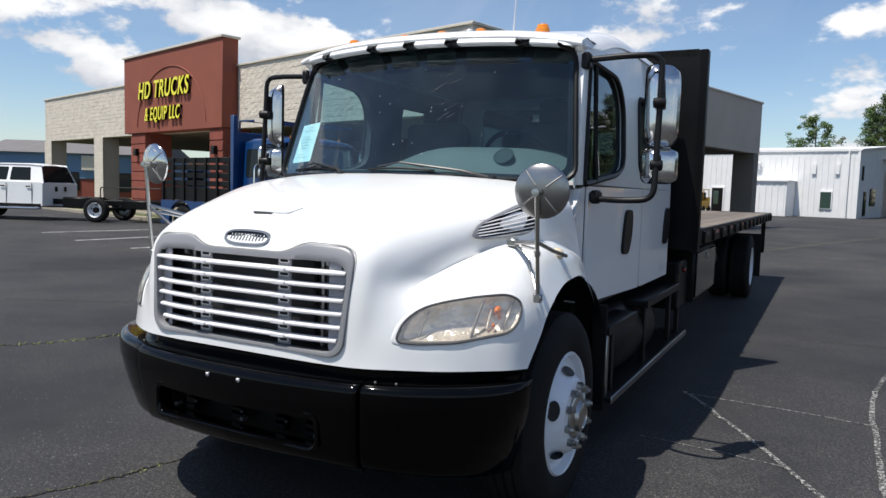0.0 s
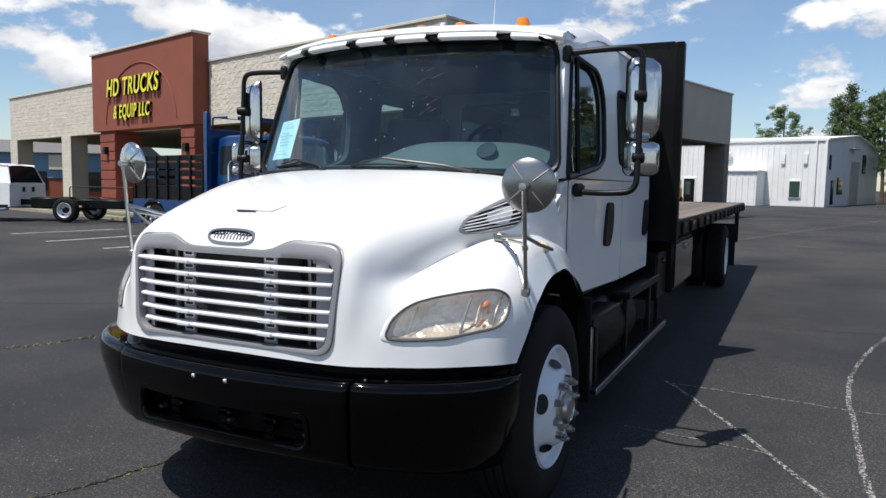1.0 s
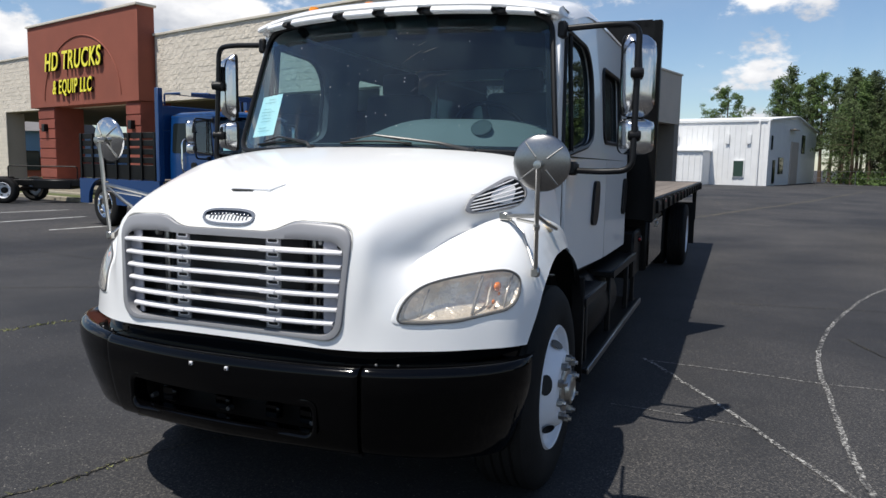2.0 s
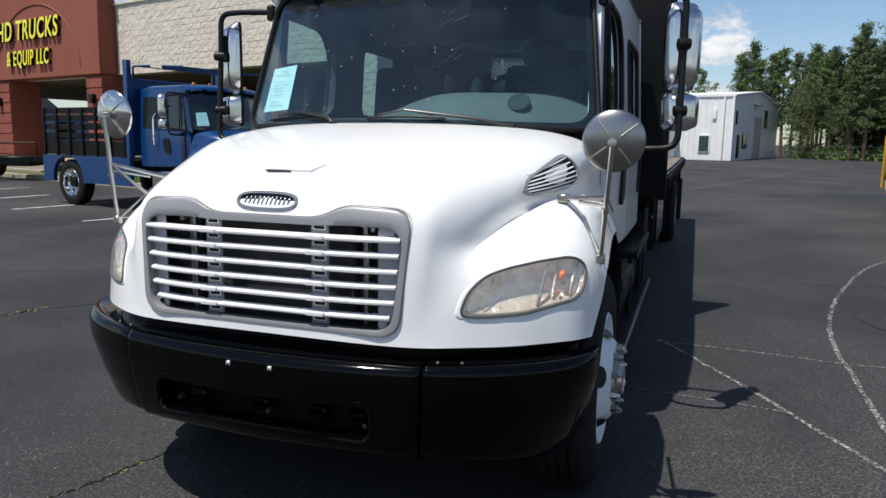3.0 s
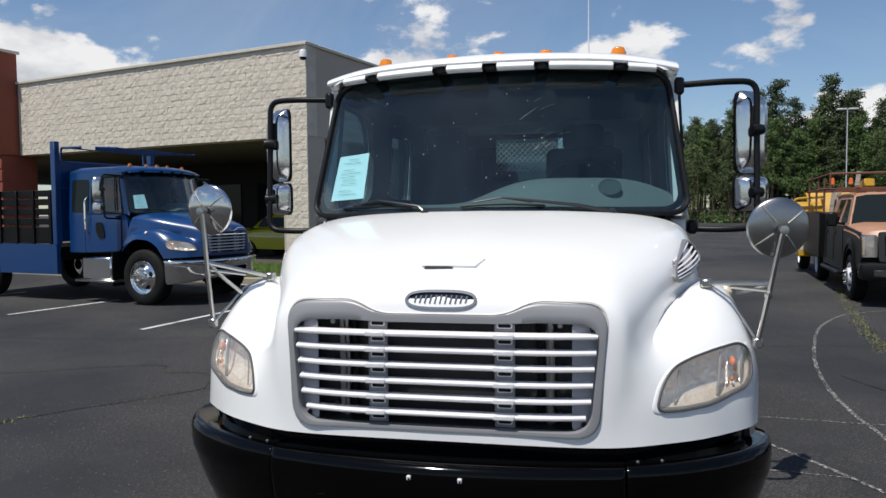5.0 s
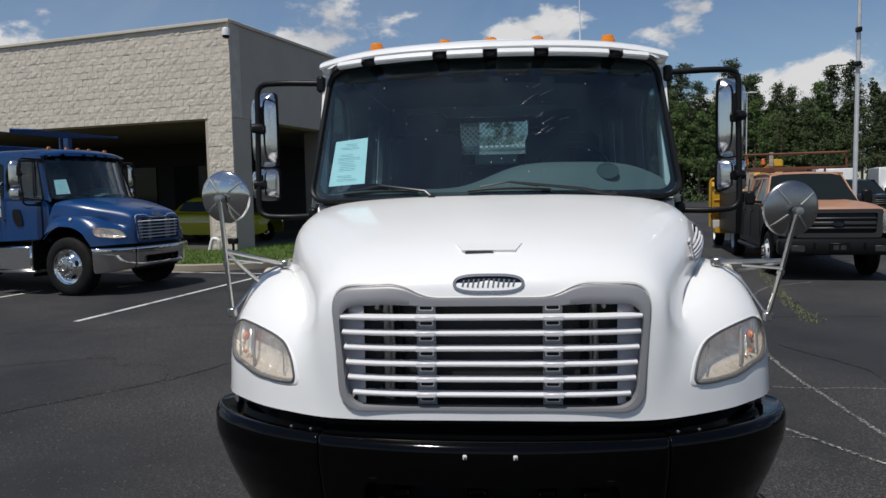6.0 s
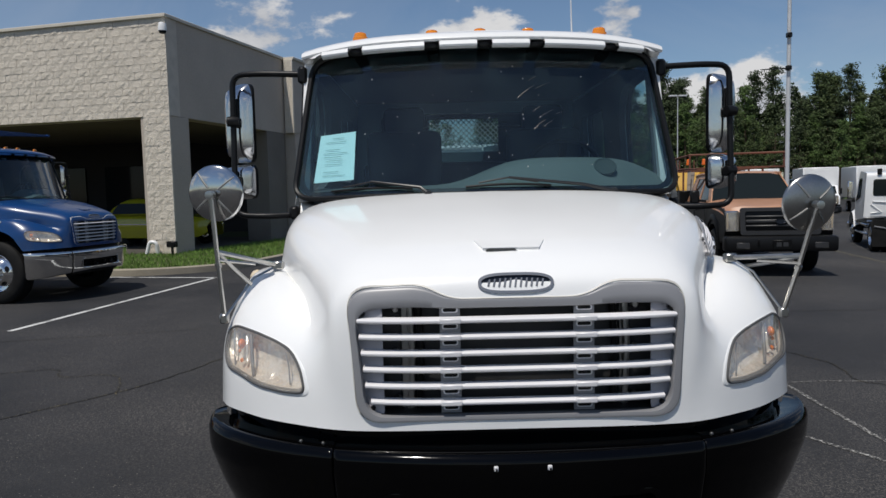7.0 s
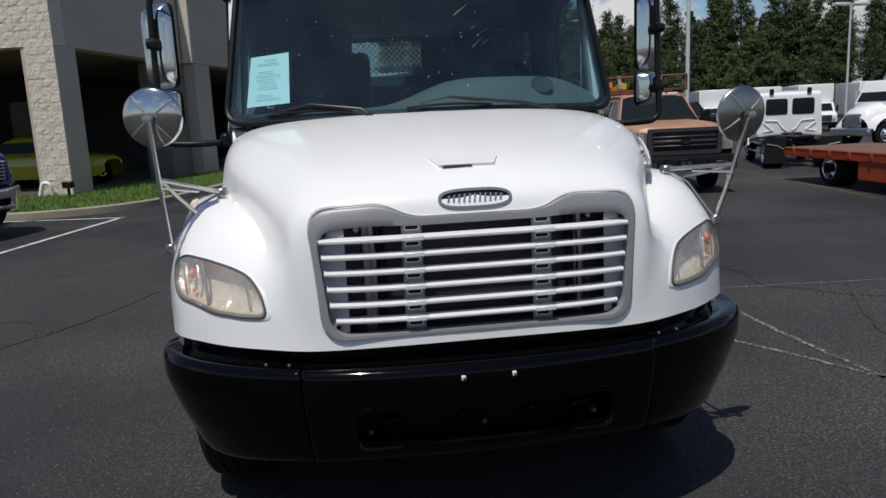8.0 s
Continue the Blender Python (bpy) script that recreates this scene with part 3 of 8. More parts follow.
def bumper_y(x):
    a = abs(x)
    if a < .62:
        return .072 * (a / .62) ** 2
    t = min(1.0, (a - .62) / (1.16 - .62))
    return .072 + .13 * t + .31 * (1 - math.sqrt(max(0, 1 - t ** 2)))


def make_bumper(e, mat):
    def ladder(x, proud):
        a = min(1, abs(x) / 1.17)
        y, bot = bumper_y(x) - proud, .46 - .09 * a ** 2
        zs = [(.15, .782), (.07, .793), (.040, .795), (.022, .790), (.008, .778), (.001, .760), (-.002, .70), (-.002, .66), (-.001, .60), (0, .55), (.004, .51), (.012, bot + .03), (.035, bot), (.10, bot - .005)]
        low = [max(0.0, (.72 - z) / .30) for d, z in zs]
        return [(x * (1 - d * .15 * (a > .6)) * (1 - .075 * k ** 1.3 * a), y + d + .05 * k * a + .012 * k, z) for (d, z), k in zip(zs, low)]

    def slot_hole(c):
        return not (abs(c[0]) < .445 and .517 < c[2] < .642 and c[1] < .12)
    # the middle stands a little proud, its ends rolled back into the joints
    centre_xs = np.concatenate([[-.616, -.615, -.611, -.604, -.594], np.linspace(-.575, .575, 59), [.594, .604, .611, .615, .616]])
    end_xs = np.concatenate([[.620, .622, .627], np.sin(np.linspace(math.asin(.637 / 1.16), math.pi / 2, 24)) * 1.16])
    for name, xs in (("bumper_centre", centre_xs), ("bumper_end", end_xs)):
        for s in ((1,) if name == "bumper_centre" else (1, -1)):
            def proud(x):
                gap = abs(abs(x) - .618)
                return (.016 if name == "bumper_centre" else .0) - (.016 - math.sqrt(max(0, .016 ** 2 - max(0, .016 - gap) ** 2))) * (1.0 if gap < .016 else 0.0)
            g = np.array([catmull([list(q) for q in ladder(s * x, proud(x))], 3) for x in xs])
            bm = bmesh.new()
            skin(bm, g, slot_hole if name == "bumper_centre" else None)
            b = part(name, bm, mat, e, angle=50)
            if name == "bumper_centre":
                bm = bmesh.new()
                rows = []
                for grow, d in ((.022, -.0165), (.014, -.019), (.006, -.016), (.001, -.006), (.0, .012), (.0, .06)):
                    rows.append([(q[0], bumper_y(q[0]) + .012 * max(0, (.72 - q[1]) / .30) + d, q[1]) for q in round_poly([(-.44 - grow, .520 - grow), (.44 + grow, .520 - grow), (.44 + grow, .640 + grow), (-.44 - grow, .640 + grow)], .045, 6)])
                rows = np.array(rows)
                skin(bm, np.concatenate([rows, rows[:, :1]], 1))
                part("slot_rim", bm, mat, b, angle=60)
                bm = bmesh.new()
                box(bm, (0, .19, .57), (1.15, .02, .34))
                part("slot_back", bm, M["blacksatin"], b)
                bm = bmesh.new()
                beam(bm, (-.5, .15, .60), (.5, .15, .60), .05, .03, .006)
                part("slot_crossbar", bm, M["black"], b)
                for x in (-.33, -.05, .2, .36):
                    bm = bmesh.new()
                    box(bm, (x, .13, .555), (.07, .04, .07), .01)
                    part("slot_bracket", bm, M["black"], b)
                for x in (-.40, .0, .40):
                    bm = bmesh.new()
                    lathe(bm, [(0, -.012), (.009, -.010), (.011, .0), (.011, .02)], Matrix.Translation((x, .10, .542)) @ Matrix.Rotation(radians(90), 4, "Z"), 10)
                    part("slot_bolt", bm, M["greysteel"], b)
                for x in (-.086, .086):
                    bm = bmesh.new()
                    box(bm, (x, -.020, .752), (.014, .010, .016), .002)
                    bolt = part("plate_bolt", bm, M["brightslat"], b, "bright plate bolt")
                    bm = bmesh.new()
                    box(bm, (x + .001, -.0265, .750), (.006, .004, .007), .001)
                    part("bolt_head", bm, M["trim"], bolt)
    bm = bmesh.new()
    lip = HOOD[0]
    skin(bm, np.array([[(p[0] * .97, p[1] + .045, z) for z in (.70, .78, .862)] for p in lip]))
    skin(bm, np.array([[(p[0] * .97, p[1] + .045, .765), (p[0], min(p[1], bumper_y(p[0]) + .06), .772)] for p in lip]))
    part("splash_panel", bm, M["black"], e)
    for x in (-.74, -.66, .66, .74):
        bm = bmesh.new()
        bmesh.ops.create_icosphere(bm, subdivisions=2, radius=.007, matrix=Matrix.Translation((x, bumper_y(x) + .05, .796)))
        part("bumper_bolt", bm, M["greysteel"], e)


def windscreen_point(u, v, inset=0.0, fwd=0.0):
    """u -1..1 across, v 0..1 up."""
    hw = (.985 + (.893 - .985) * v) - inset
    x = hw * u
    yb, yt = 1.195 + .30 * (x / 1.0) ** 2, 1.525 + .17 * (x / .9) ** 2
    zb, zt = 1.635 - .012 * u * u, 2.385 - .035 * u * u
    return Vector((x, yb + (yt - yb) * v - fwd, zb + (zt - zb) * v))


def loop_on_screen(inset, r):
    a = inset / .95
    b = inset / .75
    return round_poly([(-1 + a, b), (1 - a, b), (1 - a, 1 - b), (-1 + a, 1 - b)], r, 6)


def make_windscreen(e):
    bm = bmesh.new()
    us, vs = np.linspace(-1, 1, 25), np.linspace(0, 1, 13)
    skin(bm, np.array([[windscreen_point(u, v) for u in us] for v in vs]))
    w = part("windscreen", bm, M["glass"], e, "slightly tinted curved windscreen", angle=80)
    w.visible_shadow = False
    bm = bmesh.new()

    def fine(loop):
        out = []
        for a, b in zip(loop, loop[1:] + loop[:1]):
            k = max(1, int((b - a).length / .12))
            out += [a.lerp(b, i / k) for i in range(k)]
        return out
    outer = [windscreen_point(p[0], p[1], 0, .006) for p in fine(loop_on_screen(-.012, .13))]
    sweep(bm, outer + outer[:1], .0145, 8)
    part("seal", bm, M["trim"], w, "black rubber seal")
    # dark band along the top edge of the glass
    bm = bmesh.new()
    skin(bm, np.array([[windscreen_point(u, v, .0, -.004) for u in us] for v in (.875, .94, 1.0)]))
    part("shade_band", bm, M["shade"], w)
    # black printed border of the glass
    bm = bmesh.new()
    rim_out, rim_in = fine(loop_on_screen(.0, .13)), fine(loop_on_screen(.0, .13))
    rim_in = [(q[0] * .968, .5 + (q[1] - .5) * (.950 if q[1] < .5 else .965)) for q in rim_in]
    rows = np.array([[windscreen_point(q[0], q[1], 0, -.0045) for q in loop] for loop in (rim_out, rim_in)])
    skin(bm, np.concatenate([rows, rows[:, :1]], 1))
    part("printed_border", bm, M["trim"], w)
    # fine bright arcs modelled for the sun's glint on wiper scratches
    rnd = random.Random(6)
    for k in range(9):
        bm = bmesh.new()
        cu, cv, r, a = .50, -.08, rnd.uniform(.62, .98), rnd.uniform(1.60, 2.15)
        pts = [windscreen_point(cu + r * .62 * math.cos(a + d), cv + r * .95 * math.sin(a + d), 0, .0012) for d in np.linspace(0, rnd.uniform(.06, .26), 7)]
        sweep(bm, pts, [.0001] + [rnd.uniform(.0003, .0007)] * 5 + [.0001], 4)
        part("wiper_scratch", bm, M["dullsteel"], w)
    # splashes and dead insects
    for k in range(46):
        u, v = rnd.gauss(-.12, .36), rnd.uniform(.12, .86)
        if abs(u) > .85:
            continue
        bm = bmesh.new()
        r = rnd.choice((.0012, .0016, .0022, .003))
        bmesh.ops.create_icosphere(bm, subdivisions=1, radius=r, matrix=Matrix.Translation(windscreen_point(u, v, 0, .0008)) @ Matrix.Diagonal((1, .5, rnd.uniform(.9, 2.4), 1)))
        part("splash", bm, M["speck"], w)
    for a0, a1, b1 in ((-.30, -.80, -.38), (.62, -.12, .30)):
        bm = bmesh.new()
        pivot = windscreen_point(a0, -.01, 0, .035)
        knee = windscreen_point((a0 + b1) / 2, .035, 0, .04)
        hook = windscreen_point((a1 + b1) / 2, .085, 0, .030)
        sweep(bm, [pivot, pivot.lerp(knee, .5), knee, hook], [.012, .010, .008, .006], 8)
        wiper = part("wiper", bm, M["wiperblack"], e)
        bm = bmesh.new()
        lathe(bm, [(0, -.018), (.016, -.016), (.019, .0), (.019, .02)], Matrix.Translation(pivot) @ Matrix.Rotation(radians(90), 4, "Z"), 14)
        part("wiper_pivot", bm, M["wiperblack"], wiper)
        bm = bmesh.new()
        sweep(bm, [windscreen_point(a1 + (b1 - a1) * t, .030 + .012 * math.sin(math.pi * t), 0, .012) for t in np.linspace(0, 1, 8)], .006, 6)
        part("blade", bm, M["trim"], wiper)
        bm = bmesh.new()
        sweep(bm, [windscreen_point(a1 + (b1 - a1) * t, .040 + .045 * (1 - abs(2 * t - 1)), 0, .018) for t in np.linspace(.15, .85, 7)], .0045, 6)
        part("blade_carrier", bm, M["wiperblack"], wiper)


def side_x(z, y=2.5):
    x = 1.015 - .045 * (z - 1.6) / .76 if z > 1.6 else 1.015 + .006 * (1.6 - z)
    return x - .035 * max(0.0, min(1.0, (1.85 - y) / .30))


def snug(loop, inset=.012):
    """The same outline drawn in a little."""
    cx, cz = sum(p[0] for p in loop) / len(loop), sum(p[1] for p in loop) / len(loop)
    out = []
    for p in loop:
        dx, dz = p[0] - cx, p[1] - cz
        k = 1 - inset / math.hypot(dx, dz)
        out.append(Vector((cx + dx * k, cz + dz * k)))
    return out


def make_cab(e, paint, back=3.98, crew=True):
    front_win = [(1.65, 1.605), (2.28, 1.68), (2.42, 1.74), (2.44, 2.12), (2.30, 2.27), (1.76, 2.29)]
    rear_win = [(2.84, 1.72), (back - .40, 1.72), (back - .40, 2.22), (2.84, 2.22)]
    wins = [round_poly(front_win, [.03, .10, .08, .12, .10, .04], 5)]
    if crew:
        wins.append(round_poly(rear_win, .08, 5))
    for s in (-1, 1):
        bm = bmesh.new()
        top = .13 if crew else 0.0
        outline = round_poly([(1.54, 1.60), (1.85, 1.60), (back, 1.60), (back, 2.37 + top), (2.50, 2.37 + top), (2.15, 2.37 + top * .48), (1.85, 2.37), (1.70, 2.37)], [.001, .001, .02, .05, .001, .001, .001, .03], 2)
        sheet(bm, outline, wins, lambda u, v: Vector((s * side_x(v, u), u, v)), lambda u, v: Vector((s * (side_x(v, u) - .05), u, v)))
        part("cab_side", bm, paint, e)
        bm = bmesh.new()
        sheet(bm, [(1.62, 1.60), (back - .06, 1.60), (back - .06, 2.36), (1.74, 2.36)], [snug(w) for w in wins], lambda u, v: Vector((s * (side_x(v, u) - .022), u, v)), lambda u, v: Vector((s * (side_x(v, u) - .064), u, v)))
        part("inner_trim", bm, M["liner"], e)
        for k, wn in enumerate(wins):
            bm = bmesh.new()
            bm.faces.new([bm.verts.new((s * (side_x(p[1], p[0]) - .02), p[0], p[1])) for p in wn])
            g = part("side_window", bm, M["sideglass"], e, "dark side window in a black frame")
            g.visible_shadow = False
            bm = bmesh.new()
            pts = [(s * (side_x(p[1], p[0]) + .001), p[0], p[1]) for p in wn]
            sweep(bm, pts + pts[:1], .016, 6)
            part("window_frame", bm, M["trim"], g)
            if k == 0:
                bm = bmesh.new()
                beam(bm, (s * (side_x(1.63, 1.83) - .008), 1.83, 1.62), (s * (side_x(2.27, 1.86) - .008), 1.86, 2.28), .022, .022, .003)
                part("window_divider", bm, M["trim"], g)
        # doors
        mids = [(1.70, 2.935), (2.945, back - .03)] if crew else [(1.70, 2.60)]
        for a, b in mids:
            bm = bmesh.new()
            front_door = a < 2
            low = .905
            ol = round_poly([(a, low + (.04 if front_door else 0)), (b, low), (b, 1.598), (a, 1.598)], [.05, .02, .005, .005], 3)
            sheet(bm, ol, [], lambda u, v: Vector((s * (1.02 + .006 * math.sin((v - .9) / .7 * math.pi) - .03 * max(0, (1.85 - u) / .3)), u, v)), lambda u, v: Vector((s * .96, u, v)))
            d = part("cab_door", bm, paint, e, "cab door with a black recessed handle")
            bm = bmesh.new()
            hy = (b - .40) if front_door else (b - .14)
            cup = round_poly([(hy - .115, 1.175), (hy + .035, 1.165), (hy + .115, 1.30), (hy + .105, 1.455), (hy - .045, 1.46), (hy - .09, 1.33)], [.05, .06, .10, .05, .05, .10], 5)
            sheet(bm, cup, [], lambda u, v: Vector((s * 1.035, u, v)), lambda u, v: Vector((s * 1.0, u, v)))
            part("door_handle", bm, M["trim"], d, "black oval door handle")
            bm = bmesh.new()
            sheet(bm, round_poly([(a - .008, low), (a, low), (a, 1.60), (a - .008, 1.60)], .001, 1), [], lambda u, v: Vector((s * (1.019 - (.03 if a < 2 else 0)), u, v)), lambda u, v: Vector((s * .96, u, v)))
            part("door_gap", bm, M["trim"], d)
        if not crew:
            bm = bmesh.new()
            sheet(bm, [(2.61, .905), (back, .905), (back, 1.60), (2.61, 1.60)], [], lambda u, v: Vector((s * 1.02, u, v)), lambda u, v: Vector((s * .96, u, v)))
            part("cab_quarter", bm, paint, e)
        # cowl side and pillar
        bm = bmesh.new()
        sheet(bm, [(1.60, .95), (1.692, .95), (1.692, 1.60), (1.61, 1.58), (1.55, 1.48), (1.53, 1.25)], [], lambda u, v: Vector((s * .987, u, v)), lambda u, v: Vector((s * .92, u, v)))
        part("cowl_side", bm, paint, e)
        bm = bmesh.new()
        rows = []
        for v in np.linspace(-.05, 1.0, 9):
            p = windscreen_point(s * 1.0, v)
            q = Vector((s * side_x(1.6 + .77 * max(0, v), 1.54), 1.545 + .16 * v, p.z - .01))
            m1 = p.lerp(q, .5) + Vector((s * .006, -.012, 0))
            rows.append([p, p.lerp(m1, .6) + Vector((s * .002, -.005, 0)), m1, q])
        skin(bm, np.array(rows))
        part("pillar", bm, paint, e)
    # roof, with a rounded edge, rising behind the visor
    def rise(y):
        t = max(0.0, min(1.0, (y - 1.78) / .75))
        return .13 * t * t * (3 - 2 * t) if crew else 0.0
    bm = bmesh.new()
    rows = []
    for y in (1.56, 1.64, 1.74, 1.9, 2.3, 2.8, back - .15, back):
        lift = {1.56: -.075, 1.64: -.045, 1.74: -.015}.get(y, 0.0) - (.03 if y >= back else 0)
        wide = {1.56: .90, 1.64: .96, 1.74: .99}.get(y, 1.0)
        lift2 = lift
        lift = lift + rise(y)
        rows.append([(0, y - (.05 if y < 1.7 else 0), 2.495 + lift), (.35, y - (.04 if y < 1.7 else 0), 2.49 + lift), (.7, y, 2.478 + lift), (.88 * wide, y, 2.45 + lift), (.945 * wide, y, 2.405 + lift2 * .6 + rise(y)), (.972 * wide, y, 2.36 + lift2 * .2 + rise(y))])
    skin(bm, mirrored(catmull(np.swapaxes(catmull(np.swapaxes(np.array(rows), 0, 1), 3), 0, 1), 3)))
    part("roof", bm, paint, e, angle=60)
    bm = bmesh.new()
    rows = [[windscreen_point(u, v, 0, .0) + Vector((0, d, 0)) for u in np.linspace(-1, 1, 21)] for v, d in ((1.005, -.004), (1.07, .0), (1.12, .03))]
    skin(bm, np.array(rows))
    part("header", bm, paint, e)
    # back wall with its window
    bm = bmesh.new()
    win = round_poly([(-.72, 1.78), (.72, 1.78), (.72, 2.30), (-.72, 2.30)], .06, 4)
    sheet(bm, round_poly([(-1.01, .92), (1.01, .92), (1.012, 1.6), (.965, 2.40 + (.13 if crew else 0)), (-.965, 2.40 + (.13 if crew else 0)), (-1.012, 1.6)], .03, 3), [win], lambda u, v: Vector((u, back, v)), lambda u, v: Vector((u, back - .05, v)))
    part("cab_back", bm, paint, e)
    bm = bmesh.new()
    bm.faces.new([bm.verts.new((p[0], back - .02, p[1])) for p in win])
    g = part("rear_window", bm, M["darkglass"], e)
    g.visible_shadow = False
    bm = bmesh.new()
    box(bm, (0, (1.5 + back) / 2, .93), (1.98, back - 1.55, .06))
    part("cab_floor", bm, M["blacksatin"], e)
    bm = bmesh.new()
    box(bm, (0, (1.75 + back) / 2, 2.40), (1.9, back - 1.85, .02))
    part("headliner", bm, M["liner"], e)


def make_visor(e, paint):
    bm = bmesh.new()
    rows = []
    for x in np.linspace(0, .955, 12):
        t = x / .955
        y, dz = 1.415 + .20 * t ** 2, -.046 * t ** 4
        roof = 2.475 - .025 * t * t
        rows.append([(x, y + .05, 2.400 + dz), (x, y + .008, 2.394 + dz), (x, y, 2.405 + dz), (x, y + .012, 2.425 + dz), (x, y + .10, 2.455 + dz), (x, y + .25, 2.488 + dz * 2), (x * 1.01, y + .40, roof + .02 - .06 * t ** 6), (x * 1.02, y + .46, roof - .01 - .08 * t ** 6)])
    g = np.swapaxes(np.array(rows), 0, 1)
    skin(bm, mirrored(g))
    v = part("sun_visor", bm, paint, e, "moulded sun visor in the cab's colour", angle=60)
    for side in (-1, 1):
        bm = bmesh.new()
        bm.faces.new([bm.verts.new((side * (p[0] - .004), p[1], p[2])) for p in g[:, -1]])
        box(bm, (side * .928, 1.76, 2.362), (.06, .22, .06), .025, None, 3)
        part("visor_end", bm, paint, v, angle=60)
    stops = [-.84, -.66, -.265, 0, .265, .66, .84]
    for a, b in zip(stops, stops[1:]):
        a, b = a + (.038 if a > -.8 else 0), b - (.038 if b < .8 else 0)
        bm = bmesh.new()
        skin(bm, np.array([[(x, 1.43 + .20 * (x / .955) ** 2 + d, z - .026 * abs(x) ** 3) for d, z in ((.03, 2.396), (-.010, 2.395), (-.022, 2.384), (-.031, 2.371), (-.027, 2.362), (.02, 2.358))] for x in np.linspace(a, b, 6)]))
        part("visor_lip", bm, paint, v)
    for x in (-.66, -.265, 0, .265, .66):
        bm = bmesh.new()
        box(bm, (x, 1.475 + .20 * (x / .955) ** 2, 2.378 - .026 * abs(x) ** 3), (.066, .07, .030), .010)
        part("visor_bracket", bm, M["trim"], v)
        bm = bmesh.new()
        lathe(bm, [(.034, -.02), (.034, .002), (.029, .006), (.028, .016), (.024, .026), (.014, .031), (0, .033)], Matrix.Translation((x, 1.80, 2.500 - .012 * abs(x))) @ Matrix.Rotation(radians(-90), 4, "Y") @ Matrix.Diagonal((1, 1, 1.25, 1)), 16)
        part("marker_lamp", bm, M["amber"], e, "amber roof marker lamp")


def make_mirror(e, s):
    x = s * 1.36
    bm = bmesh.new()
    sweep(bm, bend([(s * .95, 1.70, 2.285), (s * 1.2, 1.70, 2.295), (x, 1.74, 2.295), (x, 1.72, 1.92), (x, 1.69, 1.535), (s * 1.2, 1.67, 1.525), (s * 1.02, 1.72, 1.53)], .07), .0165, 10)
    m = part("mirror_arm", bm, M["trim"], e, "black tubular mirror arm")
    for c, d, r in (((s * .965, 1.69, 2.278), (.05, .06, .09), .012), ((s * 1.04, 1.72, 1.54), (.055, .085, .075), .015)):
        bm = bmesh.new()
        box(bm, c, d, r)
        part("mirror_foot", bm, M["trim"], m)
    turn = Matrix.Rotation(radians(s * 37), 3, "Z")
    for zc, h, w, d in ((2.043, .44, .188, .10), (1.718, .195, .196, .115)):
        bm = bmesh.new()
        c = Vector((s * 1.345, 1.85, zc))
        nu, nv = 12, 10
        grid = []
        for j in range(nv + 1):
            v = -1 + 2 * j / nv
            row = []
            for i in range(nu + 1):
                u = -1 + 2 * i / nu
                k = max(0.0, 1 - abs(u) ** 3.2) ** .38 * max(0.0, 1 - abs(v) ** 5) ** .38
                row.append(turn @ Vector((u * w / 2 * (1 - .22 * abs(v) ** 7), -d * .75 * k, v * h / 2 * (1 - .06 * abs(u) ** 5))) + c)
            grid.append(row)
        skin(bm, np.array([[tuple(p) for p in r] for r in grid]))
        shell = part("mirror_shell", bm, M["satinchrome"], m, "chrome mirror shell", angle=70)
        bm = bmesh.new()
        ol = round_poly([(-w / 2, -h / 2), (w / 2, -h / 2), (w / 2, h / 2), (-w / 2, h / 2)], .05, 5)
        sheet(bm, ol, [], lambda u, v: turn @ Vector((u, .0, v)) + c, lambda u, v: turn @ Vector((u, .018, v)) + c)
        part("mirror_rim", bm, M["trim"], shell)
        bm = bmesh.new()
        bm.faces.new([bm.verts.new(turn @ Vector((p[0] * .93, .0195, p[1] * .95)) + c) for p in ol])
        part("mirror_glass", bm, M["mirror"], shell)
        bm = bmesh.new()
        zz = zc if h > .3 else zc
        lathe(bm, [(0, -.035), (.026, -.03), (.03, 0), (.026, .03), (0, .035)], Matrix.Translation((x, 1.715, zz)) @ Matrix.Rotation(radians(20), 4, "Z"), 14)
        box(bm, (x, 1.735, zz), (.05, .06, .05), .012)
        sheet(bm, round_poly([(-.022, -.03), (.022, -.03), (.012, h * .30), (-.012, h * .30)], .012, 3), [], lambda u, v: Vector((x + u, 1.752, zz + v)), lambda u, v: Vector((x + u, 1.80, zz + v)))
        part("mirror_clamp", bm, M["trim"], m)


DISH = [(.106, .034), (.111, .030), (.110, .024), (.104, .019), (.085, .010), (.06, .003), (.03, -.002), (0, -.003)]


